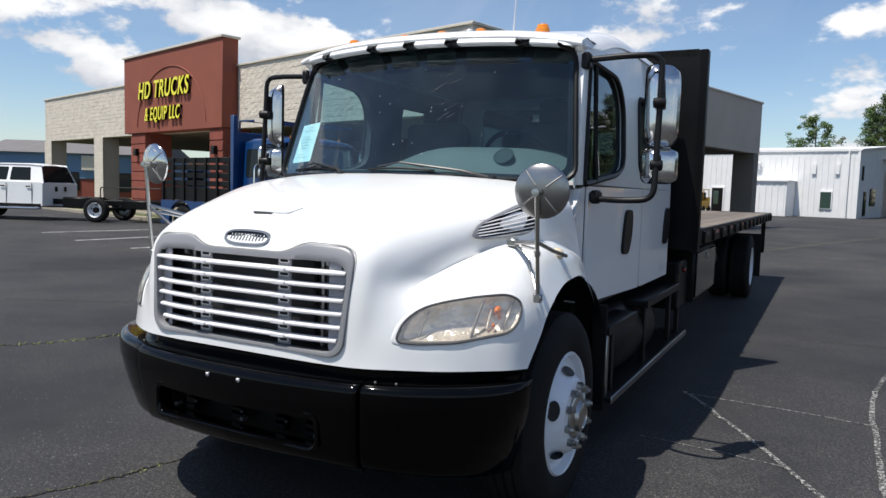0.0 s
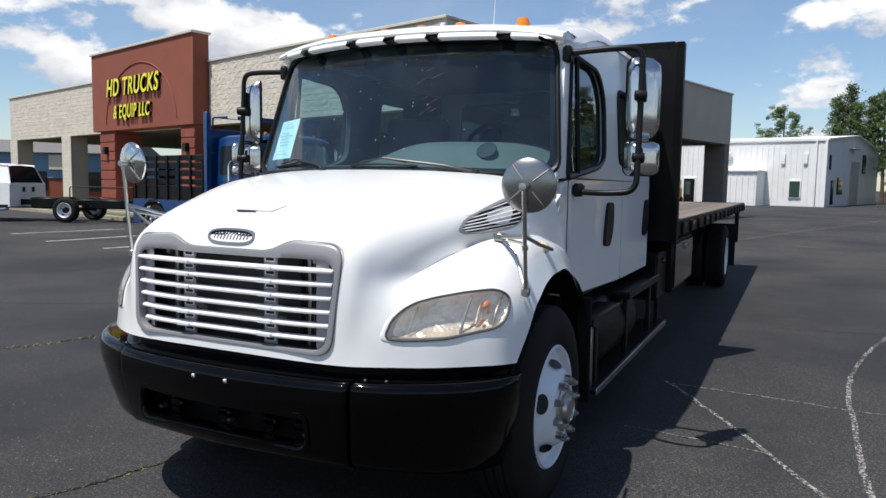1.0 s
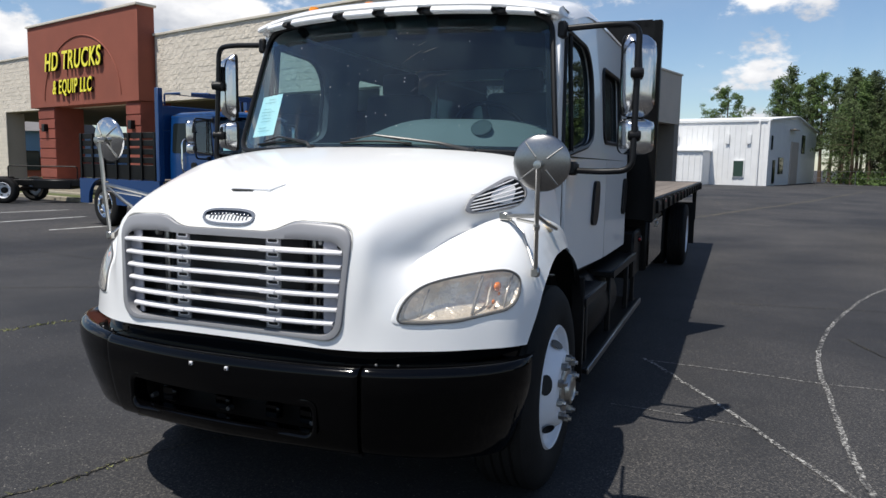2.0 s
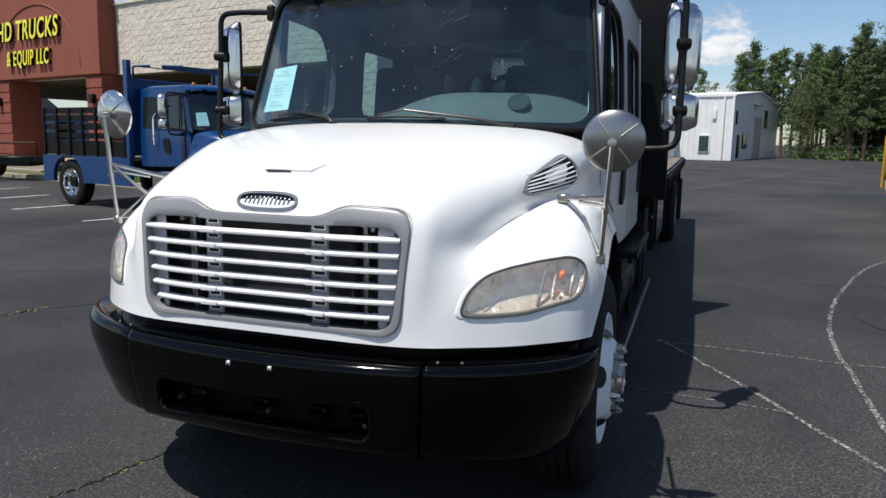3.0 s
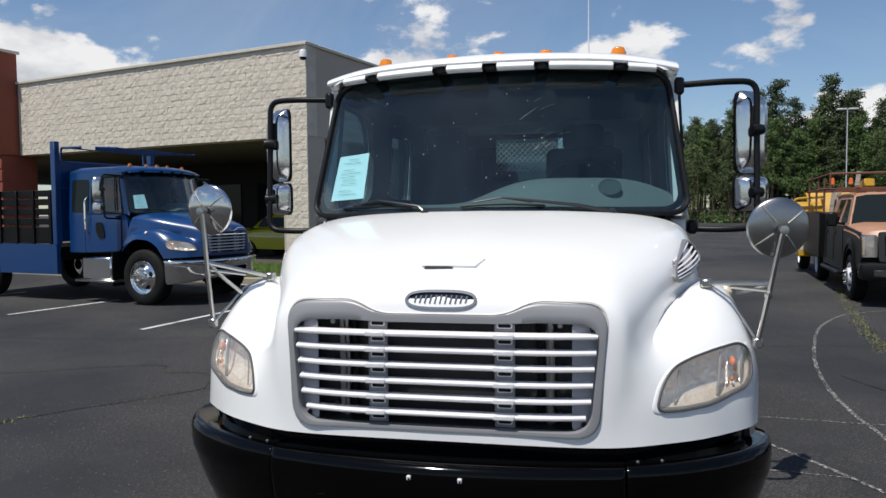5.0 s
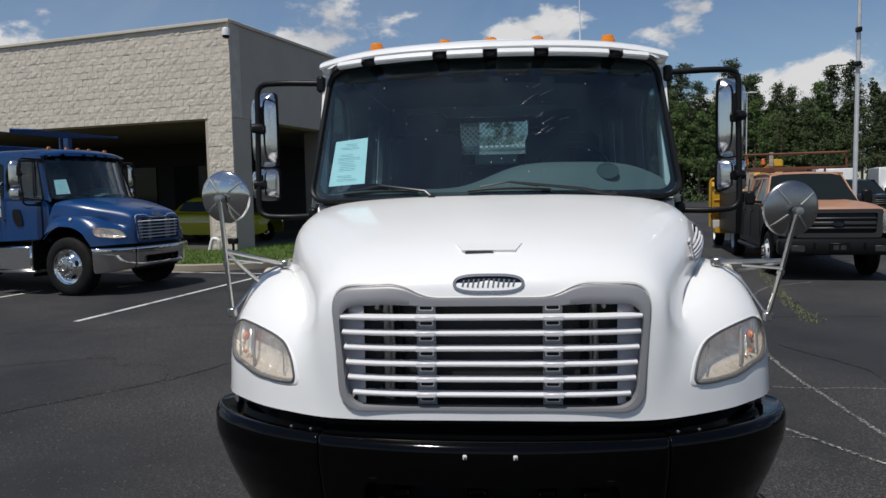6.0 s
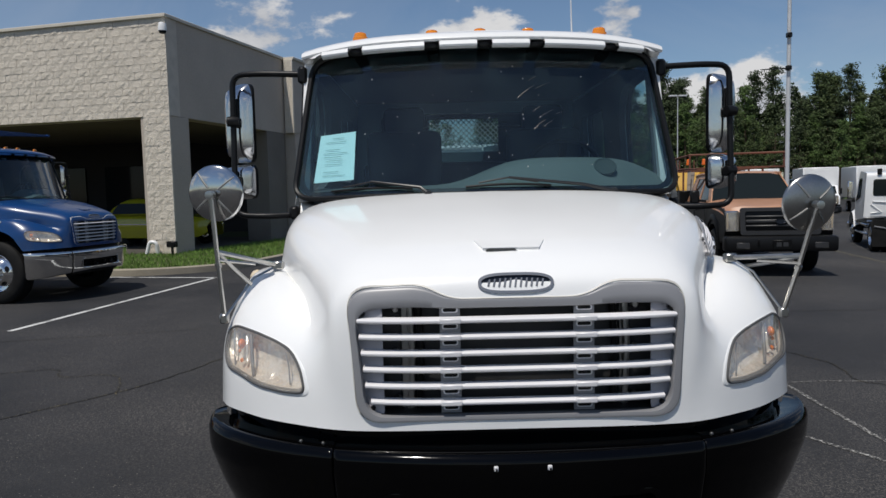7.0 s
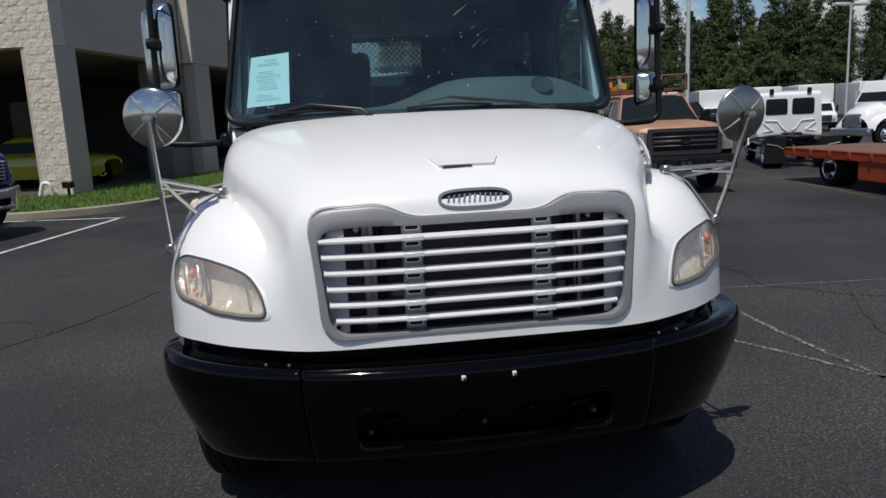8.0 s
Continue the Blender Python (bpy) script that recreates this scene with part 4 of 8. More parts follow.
def make_spot_mirror(e, s, c, foot, arm, stay, shell="dullsteel"):
    """A round convex mirror seen from its back, on a steel post and arms."""
    c, foot, arm = Vector(c), Vector(foot), Vector(arm)
    bm = bmesh.new()
    ahead = Matrix.Translation(c) @ look((0, 0, 0), (.12 * s, -1, -.08)).to_3x3().to_4x4() @ Matrix.Rotation(radians(90), 4, "Y")
    lathe(bm, DISH, ahead @ Matrix.Diagonal((-1, 1, 1, 1)), 40)
    b = part("spot_mirror", bm, M[shell], e, "round steel spot mirror on a post", angle=60)
    bm = bmesh.new()
    lathe(bm, [(.105, .03), (.07, .042), (0, .05)], ahead @ Matrix.Diagonal((-1, 1, 1, 1)), 32)
    part("mirror_glass", bm, M["mirror"], b)
    turned = ahead @ Matrix.Diagonal((-1, 1, 1, 1))
    for k in range(4):
        a = radians(38 + 90 * k)
        bm = bmesh.new()
        sweep(bm, [turned @ Vector((h - .001, r * math.cos(a), r * math.sin(a))) for r, h in DISH[3:][::-1][1:]], [.0042, .0042, .0036, .002], 6)
        part("back_rib", bm, M["ribsteel"], b)
    bm = bmesh.new()
    f2 = Vector((0, -.035, -.004))
    lathe(bm, [(0, -.022), (.016, -.02), (.016, .02), (0, .022)], Matrix.Translation(c + f2) @ Matrix.Rotation(radians(90), 4, "Z"), 12)
    part("pivot", bm, M["steel"], b)
    bm = bmesh.new()
    joint = c.lerp(foot, .55) + Vector((0, -.02, 0))
    sweep(bm, [c + f2, c.lerp(foot, .2) + Vector((0, -.028, 0)), joint, foot], .0095, 8)
    sweep(bm, [joint, joint + (foot - joint) * .08], .014, 8)
    box(bm, foot, (.035, .03, .04), .006)
    part("mirror_post", bm, M["steel"], b)
    bm = bmesh.new()
    top = c.lerp(foot, .46) + Vector((0, -.02, 0))
    sweep(bm, [top, top.lerp(arm, .5), arm], .010, 8)
    box(bm, arm, (.05, .04, .035), .006)
    sweep(bm, [top + Vector((0, 0, -.03)), top.lerp(arm, .6) + Vector((0, 0, -.015))], .007, 6)
    part("mirror_arm", bm, M["steel"], b)
    bm = bmesh.new()
    sweep(bm, [top, top.lerp(Vector(stay), .5) + Vector((0, 0, -.005)), stay], .009, 8)
    sweep(bm, [arm, arm.lerp(foot, .5) + Vector((.0, .03, .05)), foot], .005, 6)
    part("mirror_stay", bm, M["steel"], b)


def make_wheel(e, s, y, rim_mat, x_face=1.115, dish=1, r=.49, width=.27, holes=10, studs=True):
    """dish 1: disc bulges outward (front wheel); -1: sunk (rear wheel)."""
    m = Matrix.Translation((s * x_face, y, r)) @ Matrix.Diagonal((s, 1, 1, 1))
    bm = bmesh.new()
    k = r / .49
    prof = [(.295 * k, -.005), (.31 * k, .008), (.36 * k, .018), (.42 * k, .012), (.455 * k, .0), (.478 * k, -.018), (.488 * k, -.03)]
    for i in range(4):
        x0 = -.045 - i * (width - .09) / 4
        prof += [(.49 * k, x0), (.49 * k, x0 - .028), (.478 * k, x0 - .031), (.478 * k, x0 - .038)]
    prof += [(.488 * k, -width + .03), (.455 * k, -width), (.40 * k, -width - .015), (.30 * k, -width + .01)]
    lathe(bm, prof, m, 56)
    w = part("wheel", bm, M["rubber"], e, "black truck tyre on a painted steel rim", angle=30)
    bm = bmesh.new()
    rr = .300 * k
    if dish > 0:
        prof = [(rr, -.06), (rr, .0), (rr - .008, .010), (rr - .018, .004), (rr - .03, -.03), (.245 * k, -.035), (.215 * k, -.015), (.185 * k, .028), (.17 * k, .046), (.16 * k, .05), (.10 * k, .05)]
    else:
        prof = [(rr, -.06), (rr, .0), (rr - .008, .010), (rr - .018, .0), (rr - .03, -.05), (.255 * k, -.09), (.235 * k, -.12), (.20 * k, -.125), (.12 * k, -.125)]
    lathe(bm, prof, m, 60)
    rim = part("rim", bm, rim_mat, w, angle=30)
    for i in range(holes // 2):
        a = 2 * math.pi * (i + .25) / (holes // 2)
        bm = bmesh.new()
        rc = .222 * k
        nrm = Vector((.57, .82, 0)) if dish > 0 else Vector((1, 0, 0))
        ctr = Vector((.002, .207 * k, 0)) if dish > 0 else Vector((-.117, rc, 0))
        tang = Vector((nrm.y, -nrm.x, 0)) if dish > 0 else Vector((0, 1, 0))
        vs = []
        for j in range(16):
            b = 2 * math.pi * j / 16
            p = ctr + tang * (.032 * k * math.cos(b)) + Vector((0, 0, 1)) * (.048 * k * math.sin(b)) + nrm * -.0
            vs.append(bm.verts.new(m @ (Matrix.Rotation(a, 4, "X") @ (p + Vector((.006 if dish > 0 else .004, .004 if dish > 0 else 0, 0))))))
        bm.faces.new(vs)
        part("hand_hole", bm, M["trim"], rim)
    bm = bmesh.new()
    if dish > 0:
        lathe(bm, [(.112 * k, .03), (.112 * k, .058), (.10 * k, .066), (.075 * k, .07), (.068 * k, .088), (.055 * k, .094), (.05 * k, .088), (0, .086)], m, 28)
    else:
        lathe(bm, [(.12 * k, -.12), (.115 * k, -.06), (.10 * k, -.03), (.0, -.025)], m, 28)
    part("hub", bm, M["steel"] if dish > 0 else M["blacksatin"], w)
    if studs:
        for i in range(10):
            a = 2 * math.pi * i / 10 + .2
            bm = bmesh.new()
            x0 = .05 if dish > 0 else -.125
            off = Matrix.Rotation(a, 4, "X") @ Matrix.Translation((0, .143 * k, 0))
            lathe(bm, [(.019, x0), (.019, x0 + .028), (.011, x0 + .030), (.010, x0 + .042), (0, x0 + .043)], m @ off, 6)
            part("wheel_nut", bm, M["steel"], w)
    return w


def make_interior(e):
    bm = bmesh.new()
    rows = []
    for v in np.linspace(0, 1, 17):
        row = []
        for x in np.linspace(-.93, .93, 31):
            y = 1.24 + .30 * x * x + v * .55
            hump = math.exp(-((x - .45) / .50) ** 4) * .14 * math.sin(min(1, v * 2.6) * math.pi / 2)
            row.append((x, y, 1.648 + hump + .03 * v - (.35 * max(0, v - .85) / .15)))
        rows.append(row)
    skin(bm, np.array(rows))
    d = part("dashboard", bm, M["dash"], e, "grey vinyl dashboard with a raised binnacle", angle=70)
    bm = bmesh.new()
    lathe(bm, [(.058, .012), (.058, .004), (.052, .001), (.045, .004), (0, .003)], Matrix.Translation((.605, 1.425, 1.752)) @ Matrix.Rotation(radians(-42), 4, "X") @ Matrix.Rotation(radians(90), 4, "Z"), 28)
    part("speaker", bm, M["speakermesh"], d, "round speaker cover", angle=20)
    bm = bmesh.new()
    c, t = Vector((.47, 1.98, 1.72)), Matrix.Rotation(radians(-58), 3, "X")
    pts = [c + t @ Vector((.23 * math.cos(a), .23 * math.sin(a), 0)) for a in np.linspace(0, 2 * math.pi, 33)]
    sweep(bm, pts, .016, 8, False)
    w = part("steering_wheel", bm, M["trim"], e)
    bm = bmesh.new()
    for a in (.3, math.pi - .3, -math.pi / 2):
        beam(bm, c, c + t @ Vector((.22 * math.cos(a), .22 * math.sin(a), 0)), .04, .015)
    lathe(bm, [(.07, -.02), (.07, .02), (0, .03)], Matrix.Translation(c) @ t.to_4x4() @ Matrix.Rotation(radians(-90), 4, "Y"), 16)
    part("wheel_spoke", bm, M["trim"], w)
    for x, y in ((.47, 2.35), (-.47, 2.35)):
        bm = bmesh.new()
        box(bm, (x, y, 1.40), (.52, .52, .16), .05, None, 2)
        s = part("cab_seat", bm, M["seat"], e)
        bm = bmesh.new()
        box(bm, (x, y + .27, 1.74), (.50, .15, .62), .05, Matrix.Rotation(radians(-8), 3, "X"), 2)
        box(bm, (x, y + .33, 2.12), (.28, .11, .18), .04, None, 2)
        part("seat_back", bm, M["seat"], s)
        bm = bmesh.new()
        box(bm, (x, y, 1.14), (.4, .42, .40), .02)
        part("seat_base", bm, M["trim"], s)
    bm = bmesh.new()
    box(bm, (0, 3.35, 1.36), (1.7, .5, .18), .05, None, 2)
    box(bm, (0, 3.62, 1.60), (1.7, .14, .55), .05, None, 2)
    part("rear_bench", bm, M["seat"], e)
    # paper notice behind the windscreen
    bm = bmesh.new()
    bm.faces.new([bm.verts.new(windscreen_point(u, v, 0, -.006)) for u, v in ((-.909, .095), (-.688, .105), (-.702, .44), (-.903, .43))])
    p = part("notice", bm, M["paper"], e, "pale green printed notice")
    bm = bmesh.new()
    rnd = random.Random(3)
    for k in range(11):
        v = .40 - k * .026
        if k in (2, 8):
            continue
        c0 = -.872 - .0005 * k
        u0, u1 = c0 + rnd.uniform(0, .02), c0 + rnd.uniform(.09, .145)
        if k == 0:
            u0, u1 = -.83, -.765
        h = .003
        bm.faces.new([bm.verts.new(windscreen_point(u, vv, 0, -.003)) for u, vv in ((u0, v), (u1, v), (u1, v + h), (u0, v + h))])
    part("print_line", bm, M["ink"], p)

M.update(
    wiperblack=material("satin_black_wiper", (0.02, 0.02, 0.021), 0.3, spec=0.5),
    speck=material("dried_splash", (0.45, 0.47, 0.46), 0.8),
    badgeblue=material("badge_field", (0.010, 0.014, 0.024), 0.3, 0.2),
    sealgrey=material("lamp_seal", (0.07, 0.07, 0.07), 0.6),
    shade=glass_material("shade_band", (0.25, 0.28, 0.28), 0.0, 0.3),
    amberbulb=material("amber_bulb", (0.85, 0.22, 0.02), 0.2, coat=0.6),
    mirror=material("mirror_silver", (0.9, 0.9, 0.9), 0.01, 1.0),
    stone=material("split_face_block", (0.70, 0.63, 0.53), 0.9, blotch=(0.20, 2.2), grain=(0.30, 22), bump=(0.5, 24), random_tint=0.06),
    mortar=material("mortar", (0.62, 0.555, 0.47), 0.95, blotch=(0.3, 4), bump=(0.3, 60)),
    stucco=material("terracotta_stucco", (0.27, 0.075, 0.045), 0.85, blotch=(0.3, 0.8), grain=(0.2, 30), bump=(0.25, 50)),
    brick=material("red_brick_panel", (0.28, 0.07, 0.045), 0.85, blotch=(0.35, 2), grain=(0.3, 30), bump=(0.3, 50), random_tint=0.12),
    coping=material("cream_coping", (0.62, 0.57, 0.48), 0.6, blotch=(0.2, 2)),
    greywall=material("grey_render", (0.50, 0.435, 0.365), 0.85, blotch=(0.2, 0.7), grain=(0.15, 25), bump=(0.15, 60)),
    # floor and soffit colours darkened to hold the canopy's shade
    shadedfloor=material("shade_darkened_concrete", (0.075, 0.066, 0.055), 0.85, blotch=(0.4, 1.5), grain=(0.2, 40)),
    soffit=material("shade_darkened_soffit", (0.16, 0.135, 0.095), 0.85, blotch=(0.3, 1)),
    # near-black base stands in for the deep shade under the canopy
    storewall=material("shaded_store_wall", (0.014, 0.012, 0.011), 0.8, blotch=(0.3, 1.5)),
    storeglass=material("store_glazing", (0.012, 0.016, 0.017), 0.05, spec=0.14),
    siding=material("white_metal_siding", (0.79, 0.79, 0.78), 0.45, blotch=(0.15, 1.2), dark=(0.45, 0.45, 0.44)),
    concrete=material("kerb_concrete", (0.36, 0.32, 0.25), 0.9, blotch=(0.4, 2), grain=(0.3, 40), bump=(0.2, 70)),
    grass=material("grass_blade", (0.12, 0.22, 0.03), 0.8, random_tint=0.35, blotch=(0.3, 1.5)),
    soil=material("soil", (0.085, 0.10, 0.03), 0.95, blotch=(0.5, 2)),
    bark=material("bark", (0.11, 0.075, 0.05), 0.9, blotch=(0.4, 5), bump=(0.5, 25)),
    leaf=material("pine_needle_clump", (0.074, 0.106, 0.034), 0.8, random_tint=0.45),
    leafdark=material("dark_pine_clump", (0.050, 0.074, 0.028), 0.8, random_tint=0.45),
    leaflight=material("bright_leaf_clump", (0.088, 0.145, 0.034), 0.75, random_tint=0.45),
    signyellow=material("yellow_sign_face", (0.85, 0.76, 0.03), 0.4, coat=0.2),
    yellow=material("yellow_machine_paint", (0.55, 0.30, 0.015), 0.45, blotch=(0.35, 2)),
    carlime=material("lime_yellow_paint", (0.36, 0.34, 0.015), 0.25, coat=0.6),
    redpaint=material("orange_red_paint", (0.36, 0.055, 0.02), 0.5, blotch=(0.4, 1.5)),
    bluewall=material("blue_siding", (0.12, 0.22, 0.36), 0.6, blotch=(0.15, 1)),
    brownroof=material("brown_roof", (0.16, 0.09, 0.06), 0.8, blotch=(0.3, 1)),
    galv=material("galvanised_pole", (0.62, 0.63, 0.64), 0.5, 0.2, blotch=(0.2, 3)),
)


def ground_material(name, seal, worn, stone, paint=None, cover=0.5):
    """Sealed asphalt, worn through in patches to its brown stone; with paint, a worn line on it."""
    m = bpy.data.materials.new(name)
    m.use_nodes = True
    nt = m.node_tree
    b = nt.nodes["Principled BSDF"]
    b.inputs["Roughness"].default_value, b.inputs["Specular IOR Level"].default_value = 0.82, 0.3
    co = nt.nodes.new("ShaderNodeTexCoord")

    def noise_tex(scale, detail, seed, lo, hi, rough=0.55):
        t = nt.nodes.new("ShaderNodeTexNoise")
        t.noise_dimensions = "4D"
        t.inputs["W"].default_value, t.inputs["Scale"].default_value = seed, scale
        t.inputs["Detail"].default_value, t.inputs["Roughness"].default_value = detail, rough
        nt.links.new(co.outputs["Object"], t.inputs["Vector"])
        r = nt.nodes.new("ShaderNodeMapRange")
        r.inputs["From Min"].default_value, r.inputs["From Max"].default_value = lo, hi
        nt.links.new(t.outputs["Fac"], r.inputs[0])
        return r.outputs[0]

    def mix(fac, a, c):
        n = nt.nodes.new("ShaderNodeMix")
        n.data_type = "RGBA"
        nt.links.new(fac, n.inputs[0])
        for k, v in ((6, a), (7, c)):
            if isinstance(v, tuple):
                n.inputs[k].default_value = (*v, 1)
            else:
                nt.links.new(v, n.inputs[k])
        return n.outputs[2]

    def times(a, c):
        n = nt.nodes.new("ShaderNodeMath")
        n.operation, n.use_clamp = "MULTIPLY", True
        nt.links.new(a, n.inputs[0])
        if isinstance(c, float):
            n.inputs[1].default_value = c
        else:
            nt.links.new(c, n.inputs[1])
        return n.outputs[0]

    patch = noise_tex(0.28, 6, 2.0, 0.38, 0.62)
    away = nt.nodes.new("ShaderNodeVectorMath")
    away.operation = "DISTANCE"
    away.inputs[1].default_value = (2.1, 1.7, 0)
    nt.links.new(co.outputs["Object"], away.inputs[0])
    near = nt.nodes.new("ShaderNodeMapRange")
    near.inputs["From Min"].default_value, near.inputs["From Max"].default_value = 2.3, 0.7
    near.inputs["To Max"].default_value = 0.75
    nt.links.new(away.outputs["Value"], near.inputs[0])
    bare = nt.nodes.new("ShaderNodeMath")
    bare.operation = "MAXIMUM"
    nt.links.new(patch, bare.inputs[0])
    nt.links.new(times(near.outputs[0], noise_tex(1.6, 6, 8.0, 0.36, 0.60)), bare.inputs[1])
    patch = bare.outputs[0]
    mottled = noise_tex(2.2, 6, 5.0, 0.35, 0.7)
    fine = noise_tex(55, 4, 9.0, 0.42, 0.62)
    vor = nt.nodes.new("ShaderNodeTexVoronoi")
    vor.inputs["Scale"].default_value = 70.0
    nt.links.new(co.outputs["Object"], vor.inputs["Vector"])
    sep = nt.nodes.new("ShaderNodeSeparateColor")
    nt.links.new(vor.outputs["Color"], sep.inputs[0])
    pick = nt.nodes.new("ShaderNodeMapRange")
    pick.inputs["From Min"].default_value, pick.inputs["From Max"].default_value = 0.935, 0.975
    nt.links.new(sep.outputs[0], pick.inputs[0])
    core = nt.nodes.new("ShaderNodeMapRange")
    core.inputs["From Min"].default_value, core.inputs["From Max"].default_value = 0.34, 0.20
    nt.links.new(vor.outputs["Distance"], core.inputs[0])
    speck = times(pick.outputs[0], core.outputs[0])
    col = mix(times(mottled, 0.55), seal, tuple(c * 1.55 for c in seal))
    col = mix(times(patch, fine), col, worn)
    col = mix(times(speck, noise_tex(0.6, 5, 3.0, 0.38, 0.62)), col, stone)
    grit = nt.nodes.new("ShaderNodeTexVoronoi")
    grit.inputs["Scale"].default_value = 150.0
    nt.links.new(co.outputs["Object"], grit.inputs["Vector"])
    sep2 = nt.nodes.new("ShaderNodeSeparateColor")
    nt.links.new(grit.outputs["Color"], sep2.inputs[0])
    keep2 = nt.nodes.new("ShaderNodeMapRange")
    keep2.inputs["From Min"].default_value, keep2.inputs["From Max"].default_value = 0.80, 0.95
    nt.links.new(sep2.outputs[1], keep2.inputs[0])
    col = mix(times(times(keep2.outputs[0], patch), 0.65), col, tuple(c * .70 for c in stone))
    if paint:
        col = mix(times(noise_tex(38, 6, 4.0, 1 - cover - .05, 1 - cover + .10, .75), noise_tex(2.5, 4, 6.0, .25, .5)), col, paint)
    nt.links.new(col, b.inputs["Base Color"])
    bump_tex = nt.nodes.new("ShaderNodeTexNoise")
    bump_tex.inputs["Scale"].default_value, bump_tex.inputs["Detail"].default_value = 95.0, 5.0
    nt.links.new(co.outputs["Object"], bump_tex.inputs["Vector"])
    bp = nt.nodes.new("ShaderNodeBump")
    bp.inputs["Strength"].default_value, bp.inputs["Distance"].default_value = 0.5, 0.008
    nt.links.new(bump_tex.outputs["Fac"], bp.inputs["Height"])
    nt.links.new(bp.outputs[0], b.inputs["Normal"])
    return m


SEAL, WORN, CHIP = (0.0186, 0.0190, 0.0210), (0.064, 0.061, 0.060), (0.26, 0.24, 0.21)
M["asphalt"] = ground_material("sealed_asphalt", SEAL, WORN, CHIP)
M["linewhite"] = ground_material("worn_white_line", SEAL, WORN, CHIP, (0.48, 0.47, 0.44), 0.47)
M["bayline"] = ground_material("white_bay_line", SEAL, WORN, CHIP, (0.60, 0.60, 0.58), 0.62)
M["linethin"] = ground_material("faded_white_line", SEAL, WORN, CHIP, (0.34, 0.33, 0.31), 0.49)
M["lineyellow"] = ground_material("worn_yellow_line", SEAL, WORN, CHIP, (0.34, 0.29, 0.15), 0.44)
M["crackfill"] = ground_material("dusty_crack", (0.008, 0.008, 0.008), (0.012, 0.012, 0.012), CHIP, (0.20, 0.17, 0.10), 0.44)


def text_part(name, body, size, mat, parent, m, depth=0.03, shear=0.0, spacing=1.0, label=""):
    cu = bpy.data.curves.new(name, "FONT")
    cu.body, cu.size, cu.extrude, cu.align_x, cu.align_y, cu.shear, cu.space_character = body, size, depth, "CENTER", "CENTER", shear, spacing
    cu.offset = size * 0.012
    tmp = new(name, cu)
    me = bpy.data.meshes.new_from_object(tmp.evaluated_get(bpy.context.evaluated_depsgraph_get()))
    bpy.data.objects.remove(tmp)
    me.materials.clear()
    me.materials.append(mat)
    ob = new(name, me)
    ob.parent = parent
    ob.matrix_local = m
    if label:
        ob["label"] = label
    return ob


# ---- the white flatbed truck ----
M["amberpale"] = material("pale_amber_lens", (0.70, 0.58, 0.40), 0.2, coat=0.5)
truck = thing("flatbed_truck", "white crew-cab flatbed truck with black bumper, parked on asphalt", "truck")
make_hood(truck, M["white"])
make_grille(truck)
for s in (-1, 1):
    make_headlamp(truck, s)
make_bumper(truck, M["black"])
make_windscreen(truck)
make_cab(truck, M["white"])
make_visor(truck, M["white"])
make_interior(truck)
for s in (-1, 1):
    make_mirror(truck, s)
    make_wheel(truck, s, 1.12, M["wheelwhite"])
    make_wheel(truck, s, 9.95, M["wheelwhite"], x_face=1.17, dish=-1, studs=False)
    make_wheel(truck, s, 9.95, M["wheelwhite"], x_face=.86, dish=1, studs=False, holes=0)
make_spot_mirror(truck, 1, (1.178, .485, 1.56), (1.135, .62, 1.12), (.966, .741, 1.335), (1.13, .98, 1.27))
make_spot_mirror(truck, -1, (-1.125, .559, 1.648), (-1.10, .55, 1.16), (-.93, .76, 1.345), (-1.02, .66, 1.28), "polished")


def fender_lining(e):
    for s in (-1, 1):
        bm = bmesh.new()
        rows = []
        for a in np.linspace(-.25, math.pi + .12, 22):
            y, z = 1.16 + .60 * math.cos(math.pi - a), .60 + .56 * math.sin(math.pi - a) * (1 if a < 2 else .96)
            rows.append([(s * 1.105, y, z), (s * .6, y, z)])
        skin(bm, np.array(rows))
        part("wheel_arch_liner", bm, M["trim"], e)
        bm = bmesh.new()
        pts = [(s * 1.118, 1.14 + .56 * math.cos(a), .76 + .385 * math.sin(a)) for a in np.linspace(-.05, 1.5, 10)]
        pts = [(s * 1.115, 1.78, .36), (s * 1.115, 1.72, .55)] + pts
        rows = [[p, (p[0] - s * .05, p[1] - .008, p[2])] for p in pts]
        skin(bm, np.array(rows))
        part("fender_flare", bm, M["trim"], e)
        bm = bmesh.new()
        box(bm, (s * .9, 1.83, .62), (.42, .015, .62), .004)
        part("splash_guard", bm, M["rubber"], e)
        bm = bmesh.new()
        lathe(bm, [(.03, 0), (.028, .012), (.015, .022), (0, .024)], Matrix.Translation((s * 1.085, 1.0, 1.275)) @ Matrix.Rotation(radians(-35 * s if s > 0 else 215), 4, "Y"), 14)
        part("side_marker", bm, M["amberpale"], e, "small amber side lamp")


fender_lining(truck)


def chassis(e, y0, y1, mat):
    for s in (-1, 1):
        bm = bmesh.new()
        box(bm, (s * .43, (y0 + y1) / 2, .85), (.09, y1 - y0, .26), .01)
        part("frame_rail", bm, mat, e)


chassis(truck, .25, 12.7, M["blacksatin"])
bm = bmesh.new()
box(bm, (0, 1.20, .46), (1.6, .12, .12), .02)
box(bm, (0, 1.05, .72), (.8, .9, .30), .05)
part("front_axle", bm, M["blacksatin"], truck)
bm = bmesh.new()
lathe(bm, [(0, -.75), (.10, -.74), (.12, -.2), (.2, 0), (.12, .2), (.10, .74), (0, .75)], Matrix.Translation((0, 9.95, .49)), 16)
part("rear_axle", bm, M["blacksatin"], truck)
